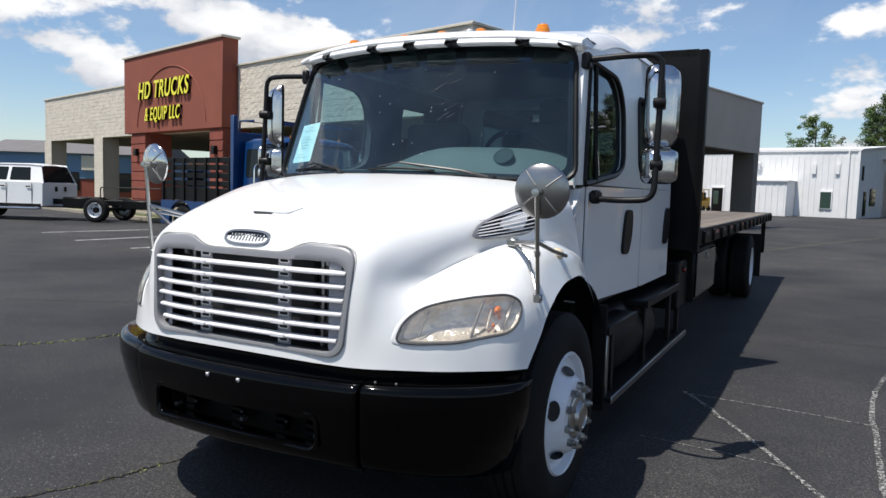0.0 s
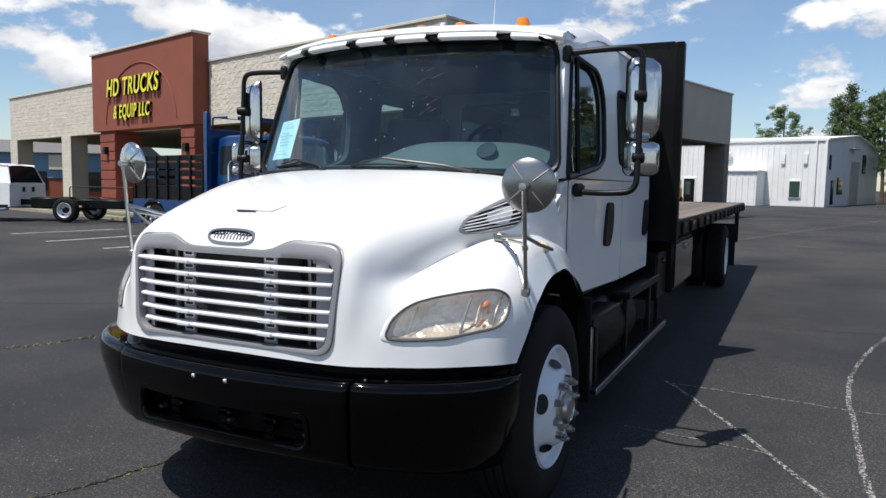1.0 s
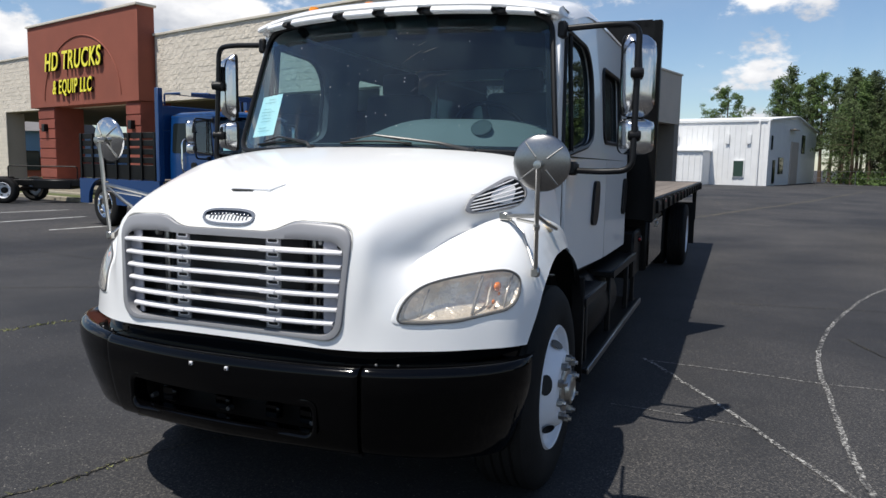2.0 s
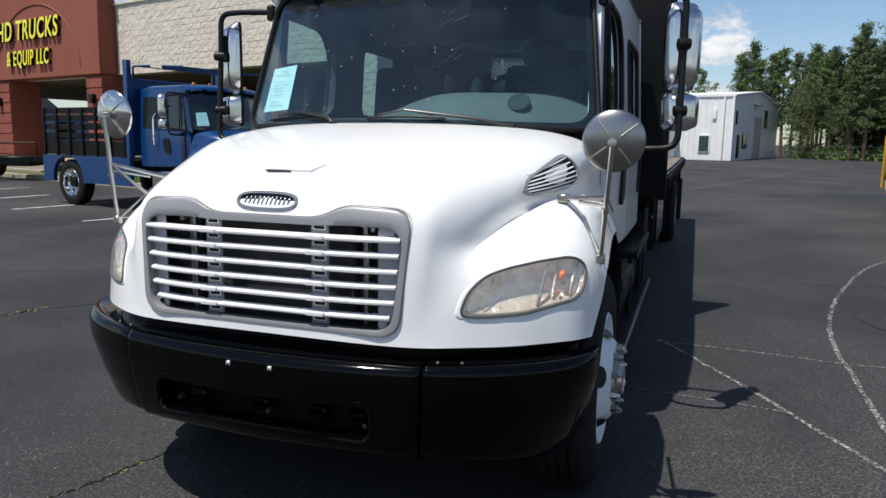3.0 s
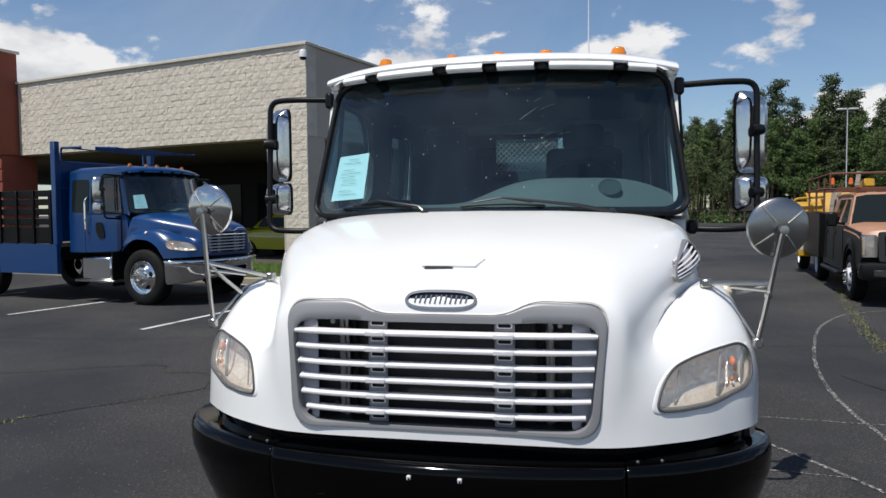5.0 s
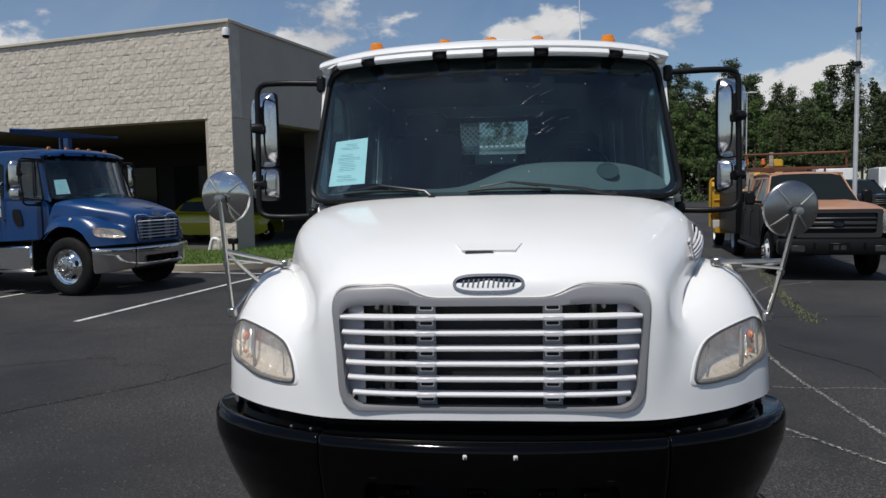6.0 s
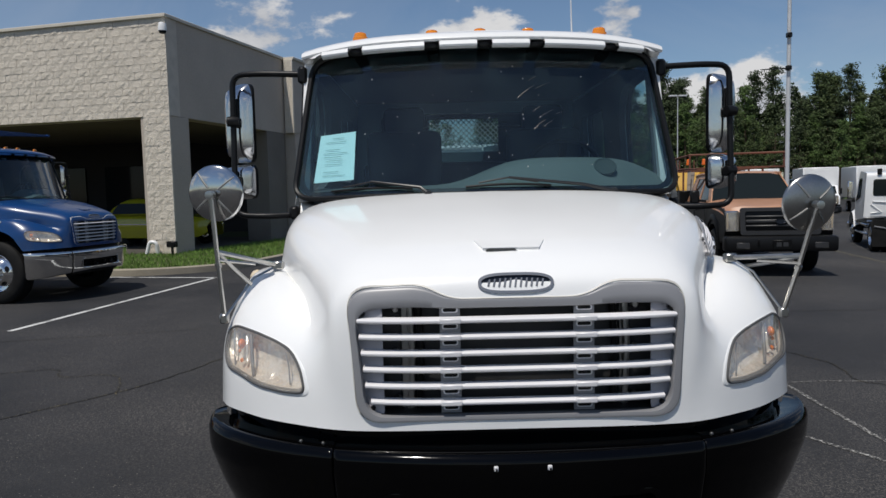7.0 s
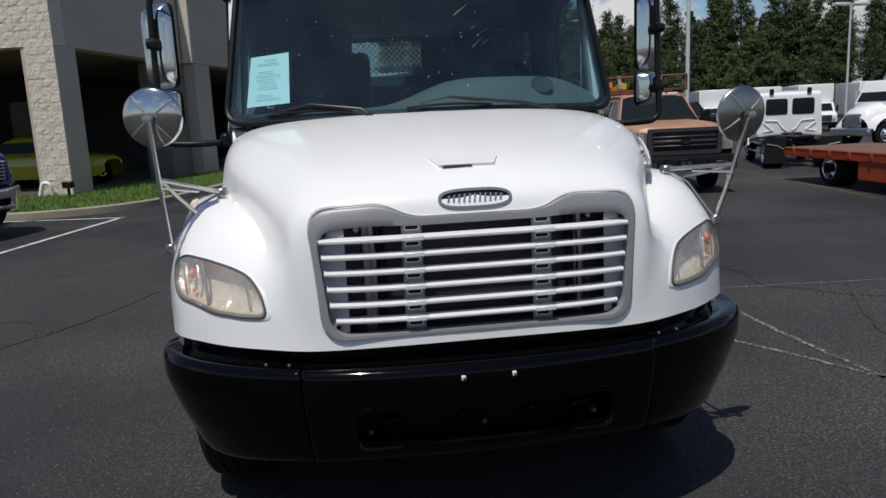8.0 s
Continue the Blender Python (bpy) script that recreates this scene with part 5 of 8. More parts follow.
# steps and tank below the cab
for s in (-1, 1):
    for y0, y1, z in ((1.86, 2.55, .77), (2.85, 4.05, .80)):
        bm = bmesh.new()
        box(bm, (s * .98, (y0 + y1) / 2, z), (.26, y1 - y0, .05), .01)
        part("upper_step", bm, M["trim"], truck)
        bm = bmesh.new()
        box(bm, (s * 1.112, (y0 + y1) / 2, z), (.012, y1 - y0, .055), .004)
        part("step_edge", bm, M["trim"], truck)
    bm = bmesh.new()
    box(bm, (s * 1.0, 3.2, .345), (.24, 2.5, .04), .01)
    part("lower_step", bm, M["trim"], truck)
    bm = bmesh.new()
    box(bm, (s * 1.122, 3.2, .345), (.012, 2.5, .045), .004)
    part("step_edge", bm, M["dullsteel"], truck)
    bm = bmesh.new()
    lathe(bm, [(0, 0), (.24, .01), (.27, .05), (.27, 1.2), (.24, 1.24), (0, 1.25)], Matrix.Translation((s * .80, 2.15, .58)) @ Matrix.Rotation(radians(90), 4, "Z"), 28)
    part("fuel_tank", bm, M["blacksatin"], truck)
    for y in (2.0, 2.12, 3.0, 3.9, 4.3):
        bm = bmesh.new()
        box(bm, (s * 1.06, y, .56), (.035, .05, .42), .006)
        part("step_hanger", bm, M["dullsteel"] if y < 2.1 else M["trim"], truck)
    bm = bmesh.new()
    box(bm, (s * .85, 4.45, .78), (.45, .5, .42), .02)
    part("side_box", bm, M["blacksatin"], truck)
bm = bmesh.new()
box(bm, (1.12, 4.22, .93), (.03, .06, .05), .008)
ml = part("rack_lamp_housing", bm, M["trim"], truck)
bm = bmesh.new()
bmesh.ops.create_icosphere(bm, subdivisions=2, radius=.012, matrix=Matrix.Translation((1.125, 4.185, .93)))
part("rack_lamp", bm, M["red"], ml)

# head board behind the cab, with a meshed window
bm = bmesh.new()
win = [(-.317, 1.985), (.297, 1.985), (.297, 2.275), (-.317, 2.275)]
sheet(bm, [(-1.22, 1.1), (1.22, 1.1), (1.22, 2.775), (-1.22, 2.775)], [win], lambda u, v: Vector((u, 4.17, v)), lambda u, v: Vector((u, 4.21, v)))
rack = part("head_board", bm, M["blacksatin"], truck, "tall black steel head board")
for s in (-1, 1):
    bm = bmesh.new()
    box(bm, (s * 1.19, 4.22, 1.93), (.07, .10, 1.70), .008)
    part("head_board_post", bm, M["blacksatin"], rack)
bm = bmesh.new()
box(bm, (0, 4.22, 2.75), (2.30, .10, .07), .008)
part("head_board_rail", bm, M["blacksatin"], rack)
bm = bmesh.new()
for k in range(-4, 18):
    for d in (-1, 1):
        pts = []
        x0 = -.317 + k * .0475
        a, b = (x0, 1.985), (x0 + d * .29, 2.275)
        if d < 0:
            a, b = (x0 + .0, 1.985), (x0 - .29, 2.275)
        (ax, az), (bx, bz) = a, b
        lo, hi = -.317, .297
        t0, t1 = 0.0, 1.0
        dx = bx - ax
        ta, tb = sorted(((lo - ax) / dx, (hi - ax) / dx))
        t0, t1 = max(t0, ta), min(t1, tb)
        if t1 - t0 > .02:
            beam(bm, (ax + dx * t0, 4.19, az + .29 * t0), (ax + dx * t1, 4.19, az + .29 * t1), .011, .006)
part("window_mesh", bm, M["brightslat"], rack, "steel diamond mesh")

# the deck
PLANKS = 14
for i in range(PLANKS):
    bm = bmesh.new()
    w = 2.34 / PLANKS
    box(bm, (-1.17 + w * (i + .5), 8.70, 1.255), (w - .006, 8.88, .035), .004)
    part("deck_plank", bm, M["wood"], truck, "weathered grey-brown deck plank")
for s in (-1, 1):
    bm = bmesh.new()
    box(bm, (s * 1.205, 8.66, 1.205), (.03, 8.92, .14), .006)
    box(bm, (s * 1.18, 8.66, 1.142), (.08, 8.92, .014), .003)
    rail = part("deck_rail", bm, M["blacksatin"], truck)
    for k in range(15):
        bm = bmesh.new()
        box(bm, (s * 1.228, 4.5 + k * .6, 1.20), (.03, .07, .11), .006)
        part("stake_pocket", bm, M["blacksatin"], rail)
    for k in range(14):
        bm = bmesh.new()
        box(bm, (s * 1.2215, 4.8 + k * .6, 1.222), (.004, .20, .034))
        part("marker_tape", bm, M["red"] if k % 2 else M["greysteel"], rail)
bm = bmesh.new()
box(bm, (0, 13.12, 1.20), (2.44, .05, .16), .006)
part("tail_rail", bm, M["blacksatin"], truck)
for k in range(15):
    bm = bmesh.new()
    box(bm, (0, 4.5 + k * .6, 1.18), (2.34, .07, .11))
    part("cross_beam", bm, M["blacksatin"], truck)
for s in (-1, 1):
    bm = bmesh.new()
    box(bm, (s * 1.0, 10.7, .62), (.5, .015, .70), .003)
    part("mud_flap", bm, M["rubber"], truck)
    bm = bmesh.new()
    box(bm, (s * 1.15, 12.3, .86), (.07, .08, .56), .006)
    part("tail_post", bm, M["blacksatin"], truck)
bm = bmesh.new()
box(bm, (0, 12.3, .60), (2.36, .08, .09), .006)
part("rear_guard", bm, M["blacksatin"], truck)
# subframe, with side boxes and tanks added to fill the shade below the deck
for s in (-1, 1):
    bm = bmesh.new()
    box(bm, (s * .62, 8.5, 1.00), (.10, 8.6, .24), .006)
    part("subframe_beam", bm, M["blacksatin"], truck)
    bm = bmesh.new()
    box(bm, (s * .90, 5.35, .83), (.46, 1.30, .50), .02)
    chest = part("side_box", bm, M["blacksatin"], truck, "black steel side box added to fill the dark under the deck")
    bm = bmesh.new()
    box(bm, (s * 1.135, 5.35, .83), (.02, 1.20, .42), .008)
    part("box_lid", bm, M["black"], chest)
    bm = bmesh.new()
    box(bm, (s * 1.15, 5.35, .98), (.02, .10, .05), .005)
    part("box_latch", bm, M["dullsteel"], chest)
    for y in (6.6, 7.4, 8.2):
        bm = bmesh.new()
        beam(bm, (s * .66, y, .95), (s * 1.10, y, 1.13), .05, .06, .004)
        part("deck_gusset", bm, M["blacksatin"], truck)
    bm = bmesh.new()
    lathe(bm, [(0, -.55), (.13, -.55), (.165, -.50), (.165, .50), (.13, .55), (0, .55)], Matrix.Translation((s * .78, 7.2, .78)) @ Matrix.Rotation(radians(90), 4, "Z"), 18)
    part("air_tank", bm, M["blacksatin"], truck, "black air tank added to fill the dark under the deck")
# aerial
bm = bmesh.new()
sweep(bm, [(.50, 1.75, 2.47), (.50, 1.76, 2.56), (.50, 1.80, 2.95)], [.006, .004, .0022], 6)
part("aerial", bm, M["galv"], truck)

# ---- ground ----
bm = bmesh.new()
bmesh.ops.create_grid(bm, x_segments=40, y_segments=40, size=1500)
ground = part("ground", bm, M["asphalt"])
tagged(ground, "dark weathered asphalt car park with patches and cracks", "asphalt", kind="structure")


def stripe(name, pts, w, mat, label, z=.004):
    bm = bmesh.new()
    pts = [Vector((p[0], p[1], z)) for p in pts]
    rows = []
    for i, p in enumerate(pts):
        d = (pts[min(i + 1, len(pts) - 1)] - pts[max(i - 1, 0)]).normalized()
        n = Vector((-d.y, d.x, 0)) * (w if not isinstance(w, (list, tuple)) else w[i]) / 2
        rows.append([p - n, p + n])
    skin(bm, np.array([[tuple(a) for a in r] for r in rows]))
    ob = part(name, bm, mat)
    return tagged(ob, label, "road marking", kind="structure")


def smooth(pts, k=8):
    return [tuple(p) for p in catmull([list(p) for p in pts], k)]


def jag(pts, amount, seed):
    rnd = random.Random(seed)
    return [(p[0] + rnd.uniform(-amount, amount), p[1] + rnd.uniform(-amount, amount)) for p in pts]


CURVE = [(5.3, 10.2), (4.47, 9.69), (4.07, 9.15), (3.55, 8.12), (3.12, 6.81), (2.80, 5.6), (2.62, 4.6), (2.56, 3.9), (2.555, 3.2), (2.545, 2.5), (2.55, 2.05), (2.6, 1.2)]
stripe("painted_curve", jag(smooth(CURVE, 6), .007, 1), .036, M["linewhite"], "worn curving white paint line on asphalt")
stripe("painted_line", jag(smooth([(1.25, 3.72), (1.453, 3.416), (1.587, 3.185), (1.9, 2.66), (2.16, 2.15), (2.36, 1.8), (2.47, 1.57), (2.9, .75)], 5), .007, 2), .034, M["linewhite"], "worn white paint line on asphalt")
stripe("painted_line", jag(smooth([(1.3, 3.66), (2.03, 3.62), (2.567, 3.555), (3.06, 3.555), (4.6, 3.4)], 6), .006, 3), .020, M["linethin"], "thin faded white line on asphalt")
stripe("painted_line", jag(smooth([(1.2, 2.45), (1.6, 2.42), (2.05, 2.36)], 6), .006, 4), .014, M["linethin"], "thin faded white line on asphalt")
for k, (a, b, w) in enumerate((((-5.71, 6.75), (-4.8, 12.34), .09), ((-8.89, 7.81), (-8.3, 9.9), .09), ((-17.2, 10.2), (-16.6, 13.4), .10), ((-14.3, 9.2), (-14.1, 11.8), .10), ((-11.7, 8.77), (-11.3, 10.9), .10), ((-7.6, 12.9), (-4.75, 12.25), .09))):
    stripe("parking_line", [Vector(a).lerp(Vector(b), i / 12) for i in range(13)], w, M["bayline"], "white painted parking bay line")
stripe("lot_line", [Vector((8.07, 8.18)).lerp(Vector((9.9, 18)), i / 12) for i in range(13)], .14, M["lineyellow"], "worn yellow painted line")
stripe("lot_line", jag(smooth([(.2, 19.6), (.85, 21.95), (2.6, 28.4), (4.72, 35.5), (10.9, 59.5)], 8), .03, 8), .20, M["lineyellow"], "worn yellow painted line")
stripe("painted_line", jag(smooth([(2.18, 19.92), (2.5, 19.65), (2.82, 19.37)], 6), .02, 9), .09, M["linethin"], "short faded white dash on asphalt")
CRACKS = [([(-1.9, -1.1), (-1.13, -.04), (-.95, .53), (-.6, 1.2)], .016), ([(-6.5, .4), (-4.46, 1.64), (-3.96, 2.64), (-2.9, 3.9), (-2.4, 5.2)], .016),
          ([(-7.2, 3.0), (-4.35, 4.55), (-3.77, 4.32), (-3.28, 4.32), (-2.98, 3.63)], .014), ([(2.9, 5.2), (3.27, 4.18), (3.2, 3.57), (3.43, 3.34), (3.85, 2.93), (5.5, 2.2)], .014),
          ([(3.9, 3.4), (3.55, 2.83), (3.18, 2.07), (2.9, 1.0)], .012), ([(1.9, 6.6), (4.0, 6.9), (7.0, 6.6)], .014), ([(-9.0, 6.2), (-6.4, 5.9), (-3.2, 6.6)], .014)]
for k, (pts, w) in enumerate(CRACKS):
    stripe("surface_crack", jag(smooth(pts, 12), .018, 20 + k), w, M["crackfill"], "thin dusty crack in asphalt", .005)


def weeds(name, pts, count, spread, seed, h=.05):
    rnd = np.random.RandomState(seed)
    path = np.array(smooth(pts, 10))
    vs, fs = [], []
    for k in range(count):
        c = path[rnd.randint(len(path))] + rnd.normal(0, spread, 2)
        a = rnd.uniform(0, 6.28)
        d, hh = np.array([math.cos(a), math.sin(a)]) * .006, rnd.uniform(.3, 1) * h
        ln = rnd.normal(0, .02, 2)
        b = len(vs)
        vs += [(c[0] - d[0], c[1] - d[1], 0), (c[0] + d[0], c[1] + d[1], 0), (c[0] + ln[0], c[1] + ln[1], hh)]
        fs.append((b, b + 1, b + 2))
    me = bpy.data.meshes.new(name)
    me.from_pydata(vs, [], fs)
    me.materials.append(M["dryweed"])
    tagged(new(name, me), "sparse dry weeds growing from a crack", "weeds", kind="stuff")


M["dryweed"] = material("dry_weed", (0.17, 0.18, 0.06), 0.85, random_tint=0.4)
weeds("weeds", [(5.6, 13.6), (5.2, 12.4), (4.5, 9.7), (4.08, 7.87), (3.79, 6.5)], 1100, .06, 1, .03)
weeds("weeds", [(-1.9, -1.1), (-1.13, -.04), (-.95, .53)], 60, .012, 2, .015)
weeds("weeds", [(-6.5, .4), (-4.46, 1.64), (-3.96, 2.64)], 260, .02, 3, .025)

# ---- store building ----
BPOSE = pose(-7.35, 17.05, 0, 0, 0, -15.2)
store = thing("store_building", "low store building with pale block fascia and terracotta sign tower", "building", BPOSE)
ZB, ZT = 3.83, 6.40


def wall_part(name, c, s, mat, parent, label="", bevel=.01):
    bm = bmesh.new()
    box(bm, c, s, bevel)
    return part(name, bm, mat, parent, label)


front = wall_part("front_fascia", (-18.2, .30, (ZB + ZT) / 2), (36.4, .46, ZT - ZB), M["mortar"], store, "pale split-face block fascia")
wall_part("side_fascia", (-.26, 3.62, (ZB + ZT) / 2), (.46, 6.2, ZT - ZB), M["greywall"], store, "plain grey rendered side fascia")
far_side = wall_part("side_fascia", (.10, 14.55, (ZB + ZT) / 2), (.50, 15.7, ZT - ZB), M["greywall"], store, "plain grey rendered side fascia")
wall_part("coping", (-18.2, .28, ZT + .04), (36.5, .62, .09), M["coping"], store)
wall_part("coping", (-.26, 3.66, ZT + .045), (.58, 6.1, .09), M["coping"], store)
wall_part("coping", (.10, 14.55, ZT + .04), (.62, 15.8, .09), M["coping"], store)
wall_part("roof_deck", (-18.2, 11.3, 5.7), (35.2, 21.4, .2), M["greywall"], store)
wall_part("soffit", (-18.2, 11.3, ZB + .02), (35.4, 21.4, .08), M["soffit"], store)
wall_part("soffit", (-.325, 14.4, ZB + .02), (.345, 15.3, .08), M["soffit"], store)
wall_part("roof_deck", (-.375, 14.4, 5.7), (.445, 15.3, .2), M["greywall"], store)
wall_part("rear_wall", (-18.2, 22.25, 5.1), (35.9, .24, 2.4), M["greywall"], store)
wall_part("left_wall", (-36.2, 11.3, (ZB + ZT) / 2), (.36, 21.4, ZT - ZB), M["greywall"], store)
tower = wall_part("sign_tower", (-17.80, -.30, (3.82 + 7.50) / 2), (9.55, .74, 3.68), M["stucco"], store, "terracotta stucco sign tower", .02)
wall_part("tower_coping", (-17.80, -.30, 7.54), (9.69, .88, .10), M["coping"], tower)
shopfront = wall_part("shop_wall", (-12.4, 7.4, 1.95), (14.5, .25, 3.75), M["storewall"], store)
# inner walls added to block daylight below the canopy
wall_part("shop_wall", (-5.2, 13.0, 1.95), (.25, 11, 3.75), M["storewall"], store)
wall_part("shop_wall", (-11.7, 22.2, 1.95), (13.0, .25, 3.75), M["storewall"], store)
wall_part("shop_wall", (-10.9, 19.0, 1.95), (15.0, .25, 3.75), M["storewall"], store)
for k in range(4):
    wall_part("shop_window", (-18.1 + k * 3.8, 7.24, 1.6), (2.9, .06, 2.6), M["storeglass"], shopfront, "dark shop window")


def block_pillar(name, x0, x1, y0, y1, mat, z0=.1, label=""):
    return wall_part(name, ((x0 + x1) / 2, (y0 + y1) / 2, (z0 + ZB) / 2), (x1 - x0, y1 - y0, ZB - z0), mat, store, label)


corner_pillar = block_pillar("corner_pillar", -.92, -.02, .06, .92, M["greywall"], label="pale block pillar with a grey side")
end_pillar = block_pillar("end_pillar", -36.35, -35.3, .06, .95, M["greywall"])
mid_pillar = block_pillar("mid_pillar", -28.4, -27.2, .06, .95, M["greywall"])
tower_pillars = [block_pillar("tower_pillar", x0, x1, -.55, .75, M["brick"], label="red block tower pillar") for x0, x1 in ((-22.0, -20.4), (-14.2, -13.1))]
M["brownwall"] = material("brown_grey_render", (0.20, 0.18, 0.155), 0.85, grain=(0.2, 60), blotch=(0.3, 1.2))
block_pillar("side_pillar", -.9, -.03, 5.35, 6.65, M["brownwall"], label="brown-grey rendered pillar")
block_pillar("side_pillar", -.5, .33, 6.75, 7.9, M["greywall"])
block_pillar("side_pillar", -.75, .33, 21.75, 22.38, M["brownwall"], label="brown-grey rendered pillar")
wall_part("walkway", (-18.2, 3.6, .06), (36.2, 7.2, .14), M["shadedfloor"], store)

sign = thing("shop_sign", "yellow raised letters on the terracotta tower", "sign", BPOSE @ pose(-18.1, -.70, 5.36))
face = Matrix.Rotation(radians(90), 4, "X")
for body, size, x, z, wide, gap in (("HD TRUCKS", 1.12, -.1, .38, .76, 1.10), ("& EQUIP LLC", .86, -.15, -.74, .64, 1.14)):
    text_part("sign_line", body, size, M["signyellow"], sign, Matrix.Translation((x, -.10, z)) @ face @ Matrix.Diagonal((wide, 1, 1, 1)), .015, .22, gap)
    text_part("letter_return", body, size, M["trim"], sign, Matrix.Translation((x, 0, z)) @ face @ Matrix.Diagonal((wide, 1, 1, 1)), .095, .22, gap)
M["greenpane"] = material("green_window", (0.045, 0.075, 0.062), 0.1, coat=0.4)
POST_A, POST_B, POST_C = (10.2, 19.2), (23.5, 29.8, 6.0), (21.9, 64.0, 9.9)

# ---- block courses ----
BLOCK_H, BLOCK_L = .198, .405


def block_mesh(i, l, mat):
    rnd = random.Random(100 + i)
    bm = bmesh.new()
    hw, hh = l / 2 - .0015, BLOCK_H / 2 - .0025
    nx = 4
    rows = []
    for zz in (-hh, 0, hh):
        rows.append([(x, -.022 - (rnd.uniform(-.006, .014) if 0 < k < nx else rnd.uniform(-.003, .004)) * (1 if zz == 0 else .55), zz) for k, x in enumerate(np.linspace(-hw, hw, nx + 1))])
    skin(bm, np.array(rows))
    edge = [e for e in bm.edges if e.is_boundary]
    r = bmesh.ops.extrude_edge_only(bm, edges=edge)
    for v in (g for g in r["geom"] if isinstance(g, bmesh.types.BMVert)):
        v.co.y = .03
    me = bpy.data.meshes.new("block")
    bmesh.ops.recalc_face_normals(bm, faces=bm.faces[:])
    bm.to_mesh(me)
    bm.free()
    me.materials.append(mat)
    return me


BLOCKS = [block_mesh(i, BLOCK_L, M["stone"]) for i in range(8)]
HALVES = [block_mesh(20 + i, BLOCK_L / 2, M["stone"]) for i in range(3)]


def courses(parent, x0, x1, z0, z1, y, budget, name="block"):
    """Courses of blocks on a face, the ones nearest x1 as objects, the rest joined."""
    rnd = random.Random(int(abs(x0) * 10) + 3)
    spots = []
    nrow = int(round((z1 - z0) / BLOCK_H))
    for r in range(nrow):
        z = z0 + (r + .5) * (z1 - z0) / nrow
        x, first = x1, r % 2
        while x > x0 + .12:
            l = BLOCK_L / 2 if first else BLOCK_L
            if x - l < x0 - .02:
                l = BLOCK_L / 2
            spots.append((x - l / 2, z, l))
            x -= l
            first = 0
    spots.sort(key=lambda p: -p[0])
    rest = []
    for k, (x, z, l) in enumerate(spots):
        me = rnd.choice(BLOCKS if l > .3 else HALVES)
        m = Matrix.Translation((x, y + rnd.uniform(-.004, .004), z))
        if k < budget:
            o = new(name, me)
            o.parent = parent
            o.matrix_local = m
        else:
            rest.append((me, m))
    if rest:
        vs, fs = [], []
        for me, m in rest:
            b = len(vs)
            vs += [tuple(m @ v.co) for v in me.vertices]
            fs += [[b + i for i in p.vertices] for p in me.polygons]
        me = bpy.data.meshes.new("block_course")
        me.from_pydata(vs, [], fs)
        me.materials.append(M["stone"])
        o = new("block_course", me)
        o.parent = parent
        o["kind"] = "stuff"


# ---- kerb and lawn, in the building's own directions ----
def to_world(x, y, z=0.0):
    return BPOSE @ Vector((x, y, z))


KERB = [(-44, -4.0), (-20, -4.0), (-6, -4.0), (.0, -4.0)] + [(.8 + 2.6 * math.sin(a), -1.4 - 2.6 * math.cos(a)) for a in np.linspace(.05, 1.5, 12)] + [(3.38, .6), (3.2, 3), (2.9, 6), (2.6, 11)]


def kerb():
    bm = bmesh.new()
    rows = []
    for i, p in enumerate(KERB):
        a, b = Vector(KERB[max(i - 1, 0)]), Vector(KERB[min(i + 1, len(KERB) - 1)])
        d = (b - a).normalized()
        n = Vector((-d.y, d.x))
        q = Vector(p)
        rows.append([to_world(*(q), 0), to_world(*(q), .13), to_world(*(q + n * .02), .15), to_world(*(q + n * .15), .15), to_world(*(q + n * .15), .0)])
    skin(bm, np.array([[tuple(v) for v in r] for r in rows]))
    k = part("kerb", bm, M["concrete"])
    tagged(k, "weathered tan concrete kerb round a lawn", "kerb", kind="structure")
    bm = bmesh.new()
    inner = [(p[0] - (.14 if p[0] > 1 else .0), p[1] + (.14 if p[1] < -1 else 0)) for p in KERB] + [(-44, 11)]
    vs = [bm.verts.new(to_world(p[0], p[1], .125)) for p in inner]
    bm.faces.new(vs)
    tagged(part("lawn", bm, M["soil"]), "strip of green lawn beside the store", "lawn", kind="structure")


kerb()


def grass_field():
    rnd = np.random.RandomState(5)
    vs, fs = [], []
    n = 0
    while n < 24000:
        x, y = rnd.uniform(-9.5, 3.25), rnd.uniform(-3.85, 11)
        if y > 0 and x < .02 or (x > .8 and y < -1.4 and math.hypot(x - .8, y + 1.4) > 2.42) or (y > -1.4 and x > 3.2 - .075 * max(0, y)) or (y > 4 and rnd.rand() < .5):
            continue
        h = rnd.uniform(.04, .11) * (1.6 if rnd.rand() < .04 else 1)
        a, lean = rnd.uniform(0, 6.28), rnd.uniform(-.05, .05, 2)
        d = np.array([math.cos(a), math.sin(a)]) * rnd.uniform(.006, .014)
        b = len(vs)
        for q in ((x - d[0], y - d[1], .12), (x + d[0], y + d[1], .12), (x + lean[0], y + lean[1], .12 + h)):
            vs.append(tuple(to_world(*q)))
        fs.append((b, b + 1, b + 2))
        n += 1
    me = bpy.data.meshes.new("grass")
    me.from_pydata(vs, [], fs)
    me.materials.append(M["grass"])
    tagged(new("grass", me), "short green grass beside the kerb", "grass", kind="stuff")


grass_field()

# ---- the blue stake-bed truck ----
BLUE = pose(-6.02, 10.03, 0, 0, 0, 77.5) @ Matrix.Diagonal((1, 1, 1.025, 1))



